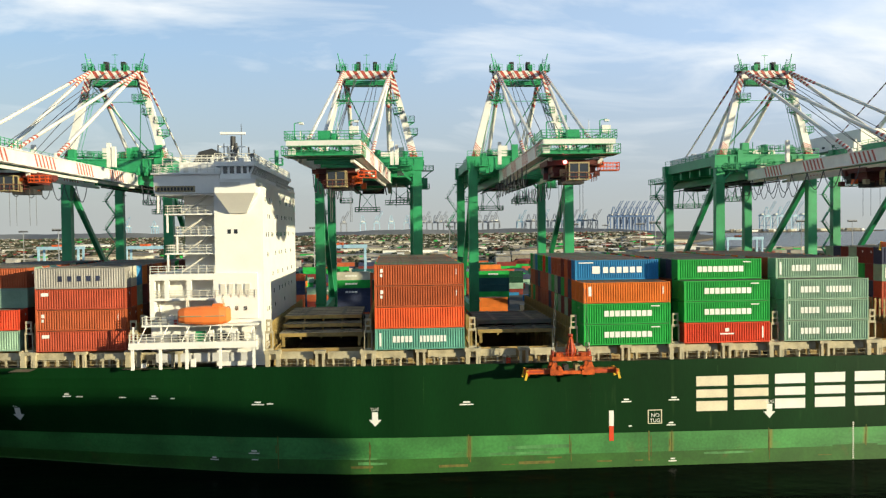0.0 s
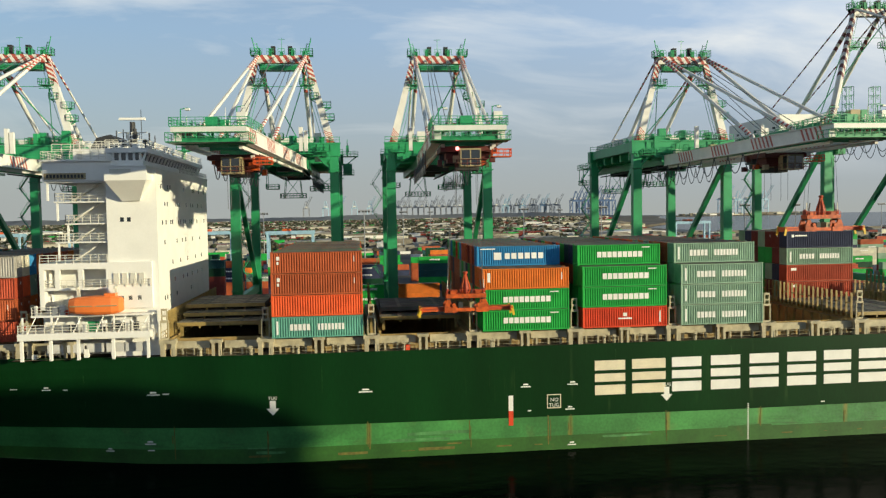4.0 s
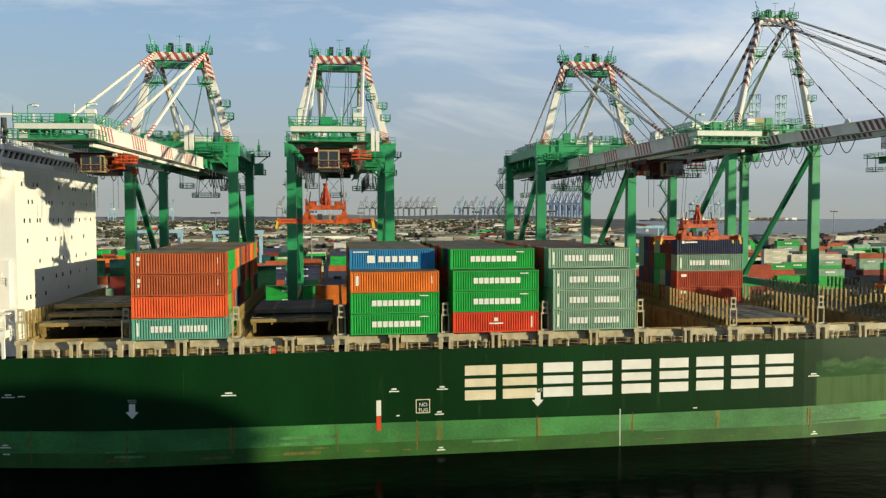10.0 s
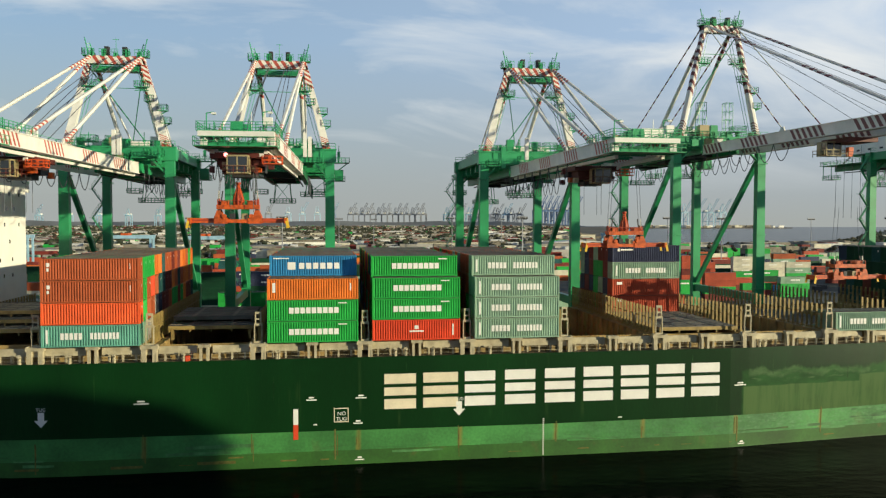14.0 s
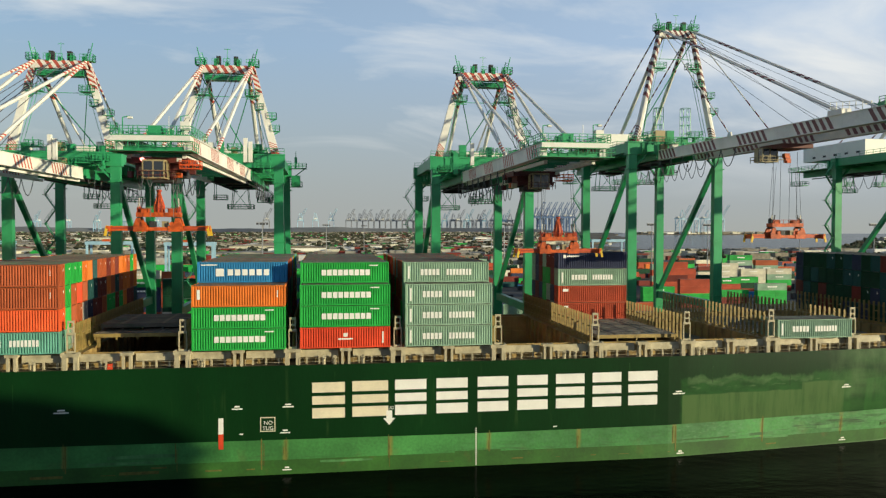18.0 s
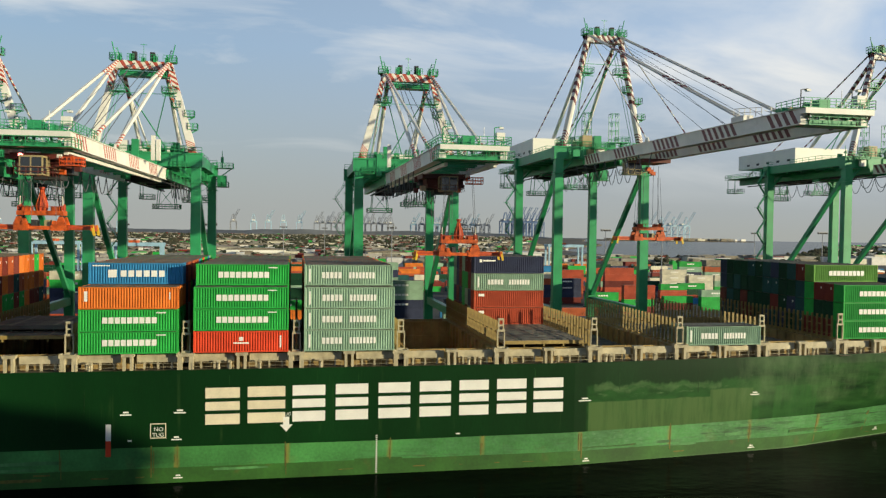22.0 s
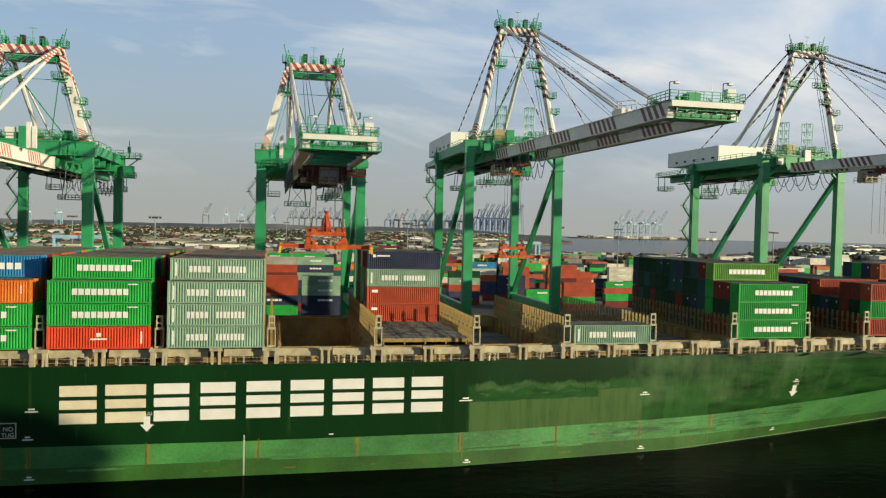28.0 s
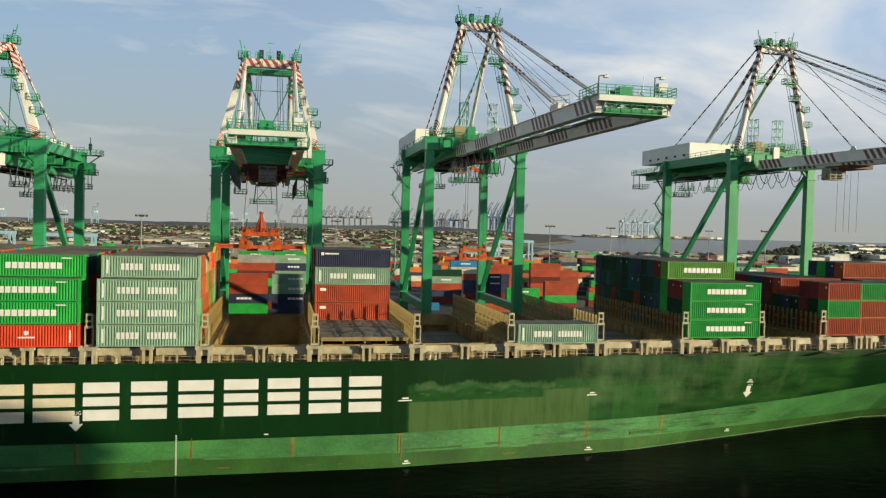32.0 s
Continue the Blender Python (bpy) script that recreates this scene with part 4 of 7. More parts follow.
def banded(a, b, r, bands, n=10, slant=0.9, square=False, r2=None):
    """A tube in slanted bands: bands lists (share along the tube, slot) from a to b."""
    g = Geo()
    a, b = Vector(a), Vector(b)
    d = b - a
    L = d.length
    d.normalize()
    s = d.cross(Vector((0, 0, 1)) if abs(d.z) < 0.95 else Vector((0, 1, 0))).normalized()
    u = s.cross(d)
    n = 4 if square else n
    rings = [0.0]
    for share, _ in bands:
        rings.append(min(1.0, rings[-1] + share))
    for i, k in enumerate(rings):
        off = 0 if i in (0, len(rings) - 1) else slant * r
        rr = r + ((r2 or r) - r) * k
        for j in range(n):
            w = 2 * math.pi * (j + (0.5 if square else 0)) / n
            q = rr * (1.35 if square else 1)
            g.v.append(tuple(a + d * (L * k + off * math.cos(w + 0.7)) + (s * math.cos(w) + u * math.sin(w)) * q))
    for i, (_, slot) in enumerate(bands):
        for j in range(n):
            g.f.append((i * n + j, i * n + (j + 1) % n, (i + 1) * n + (j + 1) % n, (i + 1) * n + j))
            g.m.append(slot)
    return g


def stripes(n, share, tail=True):
    """Bands: plain foot, then n pairs of stripes at the far end (and a few at the foot)."""
    foot = [(0.011, 1), (0.013, 0)] * 5 if tail else []
    used = 0.024 * 5 if tail else 0
    return foot + [(1 - share - used, 0)] + [(share / (2 * n), 1), (share / (2 * n), 0)] * n


def girder_mark(x, y, z0, z1, side, width, lean):
    """One slanted stripe on a face of a boom girder."""
    p = [(x + o, yy, z) for o in (0, side * 0.012) for yy, z in ((y, z0), (y + width, z0), (y + width + lean, z1), (y + lean, z1))]
    return Geo().add(p, HEX)


def cage(x, y, z, w, d, h, step=0.8):
    """A small railed platform."""
    g = Geo().box(x - w / 2, x + w / 2, y - d / 2, y + d / 2, z, z + 0.12)
    c = [(x - w / 2, y - d / 2, z + 0.1), (x + w / 2, y - d / 2, z + 0.1), (x + w / 2, y + d / 2, z + 0.1), (x - w / 2, y + d / 2, z + 0.1)]
    return g.railing(c + [c[0]], h, step, 0.04, 2)


def crane(x0, big, trolley_y, label, swing=0.0, lamp=False):
    t = thing("quay_crane", label, "crane", pose(x0, 0, 0), group="quay cranes")
    HW = 9.4 if big else 9.5      # half the leg spacing
    top = 50.6 if big else 46.9   # top of the portal
    zb, zt = (46.85, 48.65) if big else (41.8, 43.7)   # boom girders
    apex = 73.8 if big else 63.8
    tip = -24.0 if big else -9.0
    gx = 4.0
    # the boom hangs a little low and off square on its hinge
    hinge = Matrix.Translation((0, FRONT, zt)) @ Matrix.Rotation(math.asin(swing / (FRONT - tip)), 4, "Z") @ Matrix.Rotation(radians(0.75 if big else 0.0), 4, "X") @ Matrix.Translation((0, -FRONT, -zt))
    stripe = CRANE_PLUM if big else CRANE_RED
    gird = CRANE_WHITE
    lw = 1.0
    # portal legs
    for y in (FRONT, BACK):
        for s in (-1, 1):
            g = Geo().beam((s * HW, y, GROUND + 3.2), (s * HW, y, top - 2.0), lw * 2, 1.5, w2=lw * 1.7, h2=1.5)
            g.box(s * HW - 1.15, s * HW + 1.15, y - 0.95, y + 0.95, GROUND + 2.2, GROUND + 3.4)
            part("leg", g, CRANE_GREEN, t)
    for s in (-1, 1):
        g = Geo().beam((s * HW, FRONT + 1, GROUND + 13), (s * HW, BACK - 1, GROUND + 13), 1.1, 1.6)
        part("sill_beam", g, CRANE_GREEN, t)
        g = Geo().beam((s * HW, FRONT + 0.8, top - 4.6), (s * HW, BACK - 0.8, GROUND + 14.5), 0.9, 0.9)
        part("diagonal_brace", g, CRANE_GREEN, t)
        g = Geo().beam((s * HW, FRONT, top - 1.0), (s * HW, BACK, top - 1.0), 1.2, 1.9)
        part("side_beam", g, CRANE_GREEN, t)
        for y in (FRONT, BACK):
            for k in range(4):
                w = Geo().tube((s * HW - 0.35, y - 3 + 2 * k, GROUND + 0.55), (s * HW + 0.35, y - 3 + 2 * k, GROUND + 0.55), 0.5, 12)
                part("wheel", w, DARK, t)
            part("bogie", Geo().box(s * HW - 0.6, s * HW + 0.6, y - 4.2, y + 4.2, GROUND + 0.7, GROUND + 2.3), CRANE_GREEN, t)
    for y in (FRONT, BACK):
        g = Geo().box(-HW - 1.2, HW + 1.2, y - 0.95, y + 0.95, top - 2.6, top)
        g.box(-HW - 1.3, HW + 1.3, y - 1.15, y - 0.93, top - 0.25, top + 0.02)
        part("portal_beam", g, CRANE_GREEN, t)
        part("portal_railing", Geo().railing([(-HW - 1.1, y - 0.9, top), (HW + 1.1, y - 0.9, top)], 1.1, 1.6, 0.045, 2), CRANE_GREEN, t)
    # backreach girders and boom girders
    back_end = 99.0 if big else 94.0
    for s in (-1, 1):
        g = Geo().box(s * gx - 0.5, s * gx + 0.5, FRONT - 1.0, back_end, zb + 0.2, zt)
        part("rear_girder", g, CRANE_GREEN, t)
        lift = 0.1 if big else 0.25   # the underside rises towards the tip
        g = Geo().prism([(tip, zb + lift), (FRONT - 2.0, zb), (FRONT - 2.0, zt), (tip, zt)], "x", s * gx - 0.45, s * gx + 0.45)
        g.prism([(tip, zb + lift - 0.12), (FRONT - 2.0, zb - 0.12), (FRONT - 2.0, zb), (tip, zb + lift)], "x", s * gx - 0.6, s * gx + 0.6)
        g.box(s * gx - 0.6, s * gx + 0.6, tip, FRONT - 2.0, zt, zt + 0.1)
        boom = part("boom_girder", g, gird, t, "white boom girder with dark stripes" if big else "white boom girder with red stripes")
        groups = 5 if big else 4
        for side in (-1, 1):
            for k in range(groups):
                c = tip + (0.3 if big else 2.2) + (FRONT - 7.5 - tip - (0 if big else 8)) * k / (groups - 1)
                for j in range(6):
                    y = c + (j - 2) * (1.5 if big else 1.1)
                    if tip + 0.2 < y < FRONT - 4:
                        part("stripe_marking", girder_mark(s * gx + side * 0.45, y, zb + lift * (FRONT - y) / (FRONT - tip), zt, side, 0.78 if big else 0.45, -side * (1.3 if big else 0.9)), stripe, boom)
        part("rail_beam", Geo().box(s * (gx - (0.55 if big else 0.75)) - (0.1 if big else 0.22), s * (gx - (0.55 if big else 0.75)) + (0.1 if big else 0.22), tip + 1.5, FRONT - 1.0, zb - (0.05 if big else 0.55), zb + (0.15 if big else -0.12)), CRANE_WHITE, t, "white trolley rail beam")
        g = Geo().box(min(s * (gx - 0.5), s * (gx - 1.3)), max(s * (gx - 0.5), s * (gx - 1.3)), tip + 1, FRONT - 3, zt - 0.1, zt - 0.02)
        if not big:
            g.railing([(s * (gx - 1.3), tip + 1, zt), (s * (gx - 1.3), FRONT - 3, zt)], 0.9, 3.0, 0.03, 2)
        part("boom_walkway", g, CRANE_GREEN, t)
    g = Geo()
    y = tip + 2
    while y < FRONT - 3:
        z = zt - 0.5 if big else zb + 0.3
        part("boom_tie", Geo().box(-gx, gx, y - 0.2, y + 0.2, z, z + (0.35 if big else 0.6)), gird if big else CRANE_GREEN, t)
        part("boom_lacing", Geo().beam((-gx, y, z + 0.2), (gx, y + 5, z + 0.2), 0.12 if big else 0.22), CRANE_GREEN, t)
        y += 12.0 if big else 6.0
    # rails, ropes and dark gear below the boom
    part("trolley_rail", Geo().box(-gx + 0.78, -gx + 1.02, FRONT, back_end - 2, zb - 0.3, zb - 0.05).box(gx - 1.02, gx - 0.78, FRONT, back_end - 2, zb - 0.3, zb - 0.05), DARK, t)
    g = Geo()
    for s in (-1, 1):
        g.tube((s * 1.2, tip + 1, zb + 0.9), (s * 1.2, FRONT, zb + 0.9), 0.06, 5)
        g.tube((s * 2.0, tip + 1, zb + 1.1), (s * 2.0, FRONT, zb + 1.1), 0.06, 5)
    part("boom_rope", g, CABLE, t)
    yy = FRONT - 3.0
    while yy < back_end - 6:
        part("festoon_cable", Geo().hang((gx + 1.4, yy, zb - 0.2), (gx + 1.4, yy + 4.2, zb - 0.2), 3.2, 0.07, 10), CABLE, t)
        yy += 4.2
    yy = trolley_y + 6
    while yy < FRONT - 2:
        part("boom_festoon", Geo().hang((-gx - 1.0, yy, zb - 0.2), (-gx - 1.0, yy + 5.0, zb - 0.2), 3.0, 0.075, 12), CABLE, t)
        yy += 5.0
    # tip: a white lipped beam, a recess with posts, and a railed platform below it
    py = tip - 1.0
    part("tip_beam", Geo().box(-gx - 0.5, gx + 0.5, py, tip + 0.4, zt - 0.6, zt + 0.05).box(-gx - 0.5, gx + 0.5, tip + 0.4, tip + 0.7, zt - 0.4, zt + 0.05), CRANE_WHITE, t, "white tip beam")
    for k in range(5):
        xx = -gx + 0.3 + (2 * gx - 0.6) * k / 4
        part("tip_post", Geo().beam((xx, tip + 0.9, zb), (xx, tip + 0.9, zt - 0.1), 0.22, 0.16).beam((xx, tip + 0.7, zb + 0.7), (xx, py + 0.2, zt - 0.85), 0.14), CRANE_GREEN if k % 4 else CRANE_WHITE, t)
    part("tip_sill", Geo().box(-gx - 0.3, gx + 0.3, tip + 0.5, tip + 1.0, zb - 0.1 + 0.5 * big, zb + 0.3 + 0.5 * big), CRANE_WHITE if big else CRANE_GREEN, t)
    w = gx - 0.2 if big else gx + 0.9
    front = py + 0.3 if big else py - 0.9
    part("tip_platform", Geo().box(-w, w, front, tip + 2.0, zb - 0.22 + lift, zb - 0.1 + lift), CRANE_GREEN, t)
    part("tip_railing", Geo().railing([(a, b, zb - 0.1 + lift) for a, b in ((-w, tip + 2.0), (-w, front), (w, front), (w, tip + 2.0))], 0.9 if big else 1.05, 1.2, 0.035, 2), CRANE_GREEN, t)
    part("tip_gear", Geo().box(-w + 0.6, w - 0.8, tip + 0.2, tip + 0.6, zb + lift - 0.05, zb + lift + 0.5), CRANE_GREEN, t)
    part("top_platform", Geo().box(-gx - 0.7, gx + 0.7, py + 0.1, tip + 2.6, zt + 0.06, zt + 0.16), CRANE_GREEN, t)
    reach = 4.5 if big else 9.0
    part("top_railing", Geo().railing([(-gx - 0.7, tip + reach, zt + 0.15), (-gx - 0.7, py + 0.1, zt + 0.15), (gx + 0.7, py + 0.1, zt + 0.15), (gx + 0.7, tip + reach, zt + 0.15)], 1.05, 1.1, 0.035, 3), CRANE_GREEN, t)
    for s, hgt in ((-0.95, 2.4), (0.75, 2.6)):
        g = Geo().tube((s * gx, tip + 1.0, zt), (s * gx, tip + 1.0, zt + hgt), 0.07, 6).beam((s * gx, tip + 1.0, zt + hgt), (s * gx + 0.9, tip + 1.0, zt + hgt + 0.15), 0.1)
        flood = part("floodlight", g, DARK if big else CRANE_GREEN, t)
        part("lamp_head", Geo().box(s * gx + 0.6, s * gx + 1.15, tip + 0.75, tip + 1.25, zt + hgt - 0.15, zt + hgt + 0.08), CRANE_WHITE, flood)
    part("winch_box", Geo().box(-1.0, 0.5, tip + 1.5, tip + 3.0, zt + 0.15, zt + 1.5).tube((-1.3, tip + 3.8, zt + 0.9), (0.9, tip + 3.8, zt + 0.9), 0.55, 12), CRANE_GREEN, t)
    part("warning_box", Geo().box(gx - 0.9, gx + 0.2, tip + 0.2, tip + 1.0, zt + 0.9, zt + 1.9), CRANE_WHITE, t)
    part("whip_aerial", Geo().tube((1.6, tip + 1.0, zt), (1.6, tip + 1.0, zt + 2.6), 0.04, 5), CRANE_WHITE, t)
    for k in range(4):
        part("deck_gear", Geo().box(-gx + 0.4 + 1.9 * k, -gx + 1.3 + 1.9 * k, tip + 5 + (k % 2), tip + 6.2 + (k % 2), zt + 0.1, zt + 0.8 + 0.35 * (k % 3)), (CRANE_GREEN, CABIN, CRANE_GREEN, CRANE_WHITE)[k], t)
    if big:
        for sx in (-1, 1):
            part("stay_block", Geo().box(sx * gx - 0.7, sx * gx + 0.7, -12.4, -9.4, zt, zt + 0.75).railing([(sx * gx - 0.7, -16.5, zt + 0.1), (sx * gx - 0.7, -10, zt + 0.75)], 1.1, 1.2, 0.035, 2), CRANE_WHITE, t)
    # hinge gear, cross beams under the machinery deck and the railed rear end
    hr = random.Random(int(x0) + 71)
    for k in range(9):
        xx, yy = hr.uniform(-HW + 1, HW - 1), FRONT + hr.uniform(-3.5, 6)
        h2 = hr.uniform(0.8, 2.6)
        part("hinge_gear", Geo().box(xx - hr.uniform(0.3, 0.9), xx + hr.uniform(0.3, 0.9), yy - 0.6, yy + 0.6, zt - 0.2, max(zt, top if yy > FRONT - 1 else zt) + h2), hr.choice((CRANE_GREEN, CRANE_GREEN, CRANE_GREEN, CABIN, CRANE_WHITE)), t)
    for k in range(6):
        xx, yy = -HW + 1.5 + 3.1 * k, FRONT + hr.uniform(-4, 5)
        part("hinge_railing", cage(xx, yy, (top if yy > FRONT - 1.2 else zt) + hr.uniform(0.05, 1.4), 2.6, 2.2, 1.1, 0.8), CRANE_GREEN, t)
    for k in range(6):
        yy = FRONT + 5.5 + 5.6 * k
        part("cross_beam", Geo().box(-HW + 0.4, HW - 0.4, yy - 0.35, yy + 0.35, zt - 0.3, top - 0.3), CRANE_GREEN, t)
        part("under_gear", Geo().box(-3.0 + hr.uniform(-1, 1), 2.5 + hr.uniform(-1, 1), yy + 1, yy + 3.4, zb + 0.3 - hr.uniform(0, 1.0), zt), hr.choice((DARK, CRANE_GREEN, DARK)), t)
    part("rear_railing", Geo().railing([(-HW + 1, BACK - 6, zt + 0.05), (-HW + 1, back_end + 1, zt + 0.05), (HW - 1, back_end + 1, zt + 0.05), (HW - 1, BACK - 6, zt + 0.05)], 1.1, 1.5, 0.045, 3).box(-HW + 0.9, HW - 0.9, BACK + 1.2, back_end + 1.1, zt - 0.12, zt), CRANE_GREEN, t)
    for sx in (-1, 1):
        part("rear_cage", cage(sx * (HW - 2.5), back_end - 2, zb - 2.2, 3.0, 4.0, 1.1, 0.9), CRANE_GREEN, t)
        part("cage_hanger", Geo().beam((sx * (HW - 1.2), back_end - 3.8, zb - 2.2), (sx * (HW - 1.2), back_end - 3.8, zt - 0.1), 0.14).beam((sx * (HW - 1.2), back_end - 0.2, zb - 2.2), (sx * (HW - 1.2), back_end - 0.2, zt - 0.1), 0.14), CRANE_GREEN, t)
    # trolley and operator's cabin under the boom
    half = gx - 0.4 if not big else 2.6
    tr = Geo().box(-half, half, trolley_y - 3.2, trolley_y + 3.2, zb - 1.1, zb - 0.4)
    if not big:
        tr.box(-gx + 1.2, gx - 1.2, trolley_y - 2.2, trolley_y + 2.4, zb - 1.9, zb - 1.1).box(-2.6, -0.6, trolley_y - 2, trolley_y + 1, zb - 2.4, zb - 1.9)
    trolley = part("trolley", tr, RED_BROWN, t, "red-brown hoist trolley")
    rng = random.Random(int(x0) + 500)
    if not big:
        mc = Geo().box(-2.7, 2.7, trolley_y + 0.6, trolley_y + 3.4, zb - 2.6, zb - 0.9).box(-1.3, 1.7, trolley_y - 0.4, trolley_y + 2.4, zb - 3.3, zb - 2.6).box(-3.4, -2.7, trolley_y + 1.0, trolley_y + 3.0, zb - 1.9, zb - 0.8)
        part("hoist_machinery", mc, DARK, trolley, "dark greasy hoist machinery")
    for _ in range(3 if big else 14):
        xx, yy, zz = rng.uniform(-half, half), trolley_y + rng.uniform(-3.5, 3.5), zb - rng.uniform(0.9, 2.6)
        part("hoist_gear", Geo().box(xx - rng.uniform(0.2, 0.6), xx + rng.uniform(0.2, 0.6), yy - 0.4, yy + 0.4, zz - rng.uniform(0.2, 0.6), zz + 0.3), rng.choice((RED_BROWN, SPREAD, CABIN, SPREAD)), trolley)
    if big:
        glass_y, cx0 = trolley_y - 0.4, -2.9
    else:
        glass_y, cx0 = trolley_y - 5.4, 0.0
    lo_z, hi_z = zb - 2.95, zb - 1.05
    part("cabin_floor", Geo().box(cx0 - 1.25, cx0 + 1.35, glass_y, glass_y + 2.5, lo_z - 0.15, lo_z), CABIN, trolley, "cream operator's cabin floor")
    part("cabin_roof", Geo().box(cx0 - 1.25, cx0 + 1.35, glass_y, glass_y + 2.5, hi_z, hi_z + 0.2), CABIN, trolley)
    for ex in (cx0 - 1.25, cx0 + 1.2, cx0 - 0.05):
        part("cabin_post", Geo().box(ex, ex + 0.15, glass_y, glass_y + 0.15, lo_z, hi_z), CABIN, trolley)
    part("cabin_wall", Geo().box(cx0 - 1.25, cx0 + 1.35, glass_y + 2.35, glass_y + 2.5, lo_z, hi_z), CABIN, trolley)
    part("window_bar", Geo().box(cx0 - 1.1, cx0 + 1.2, glass_y - 0.02, glass_y + 0.03, zb - 2.25, zb - 2.1), CABIN, trolley)
    part("operator_seat", Geo().box(cx0 - 0.35, cx0 + 0.35, glass_y + 1.2, glass_y + 1.8, lo_z, zb - 2.0), DARK, trolley)
    part("cabin_window", Geo().box(cx0 - 1.1, cx0 + 1.2, glass_y + 0.04, glass_y + 0.06, lo_z, hi_z), GLASS, trolley)
    for ex in (cx0 - 1.25, cx0 + 1.2):
        part("cabin_wall", Geo().box(ex, ex + 0.15, glass_y + 1.3, glass_y + 2.35, lo_z, hi_z), CABIN, trolley)
        part("cabin_window", Geo().box(ex + 0.05, ex + 0.08, glass_y + 0.15, glass_y + 1.3, lo_z, hi_z), GLASS, trolley)
    if not big:
        if lamp:
            part("warning_lamp", Geo().tube((-1.5, trolley_y - 4.3, zb - 0.75), (-1.5, trolley_y - 4.0, zb - 0.75), 0.24, 12), LAMP_RED, trolley, "glowing red warning lamp")
        part("side_basket", cage(gx + 0.1, trolley_y - 3.8, zb - 1.9, 2.4, 1.6, 0.9, 0.8), BOX["scarlet"], trolley, "orange-red railed side basket")
        part("light_bar", Geo().box(2.6, 3.1, trolley_y - 4.6, trolley_y - 4.2, zb - 1.0, zb - 0.6), CRANE_WHITE, trolley)
    part("trolley_railing", Geo().railing([(cx0 - 1.7, glass_y - 0.2, zb - 3.2), (cx0 + 2.2, glass_y - 0.2, zb - 3.2), (cx0 + 2.2, glass_y + 2.8, zb - 3.2), (cx0 - 1.7, glass_y + 2.8, zb - 3.2), (cx0 - 1.7, glass_y - 0.2, zb - 3.2)], 1.0, 1.2, 0.035, 2), RED_BROWN if not big else CABIN, trolley)
    g = Geo()
    for sx in (-1.4, 1.4):
        for sy in (-1.0, 1.0):
            g.tube((sx, trolley_y + sy, zb - 1.5), (sx, trolley_y + sy, 34.0), 0.035, 4)
    part("hoist_rope", g, CABLE, trolley)
    # apex frame
    ax = 3.5 if big else 4.7
    foot = 8.5 if big else 8.95
    for s in (-1, 1):
        part("mast_leg", banded((s * foot, FRONT, top), (s * ax, FRONT, apex - 0.5), 0.76 if not big else 0.74, stripes(5 if not big else 9, 0.30 if not big else 0.62), 10, 1.2, square=not big, r2=0.5 if not big else 0.6), [CRANE_WHITE, stripe], t, "white mast leg with slanted stripes")
        part("back_strut", banded((s * gx, BACK - 1.5, zt), (s * (ax - 0.8), FRONT + 0.8, apex - 1.2), 0.42, stripes(5, 0.25), 8, 1.0), [CRANE_WHITE, stripe], t)
        part("back_stay", banded((s * gx, back_end - 3, zt + 0.6), (s * ax, FRONT + 0.6, apex), 0.16 if big else 0.22, stripes(16, 0.75) if big else stripes(6, 0.25), 6, 1.0), [CRANE_WHITE, stripe], t)
        for k, (y, dx) in enumerate(((18.0, 0.0), (-11.0, -0.3), (-11.0, 0.3)) if big else ((12.0, 0.0), (0.5, 0.0))):
            bands = ([(0.05, q % 2) for q in range(7)] + [(0.65, 0)] if k == 0 else [(0.28, 0)] + [(0.018, 1 - q % 2) for q in range(8)] + [(0.25, 0)] + [(0.018, 1 - q % 2) for q in range(8)] + [(0.182, 0)]) if big else stripes(7, 0.22)
            part("fore_stay", banded(tuple(hinge @ Vector((s * gx + dx, y, zt + 0.5))), (s * (ax - 0.2) + dx, FRONT - 0.6, apex - 0.3), (0.11, 0.16, 0.16)[k] if big else 0.32 - 0.04 * k, bands, 6, 1.0), [CRANE_WHITE if k == 0 or not big else CRANE_GREY, stripe], t)
            part("stay_lug", Geo().prism([(y - 0.9, zt), (y + 0.9, zt), (y + 0.35, zt + 0.9), (y - 0.35, zt + 0.9)], "x", s * gx - 0.12, s * gx + 0.12), CRANE_WHITE, t)
        g = Geo()
        for k in range(3):
            g.tube(hinge @ Vector((s * (1.4 + 0.5 * k), tip + 14 + 6 * k, zt + 0.4)), (s * (1.4 + 0.4 * k), FRONT - 0.4, apex - 0.4 - 0.3 * k), 0.035 if big else 0.06, 5)
        part("hoist_line", g, CABLE, t)
    part("apex_beam", banded((-ax - 0.4, FRONT, apex - 0.9), (ax + 0.4, FRONT, apex - 0.9), 0.8, [(1 / 14, k % 2) for k in range(14)], 4, 1.4, square=True), [CRANE_WHITE, stripe], t, "striped apex crossbeam")
    if not big:
        part("apex_platform", cage(0, FRONT, apex - 3.0, 2 * ax - 1.2, 2.4, 0.9), CRANE_GREEN, t)
    if not big:
        part("apex_tie_beam", Geo().box(-ax + 0.6, ax - 0.6, FRONT - 0.6, FRONT + 0.6, apex - 2.9, apex - 2.0), CRANE_GREEN, t)
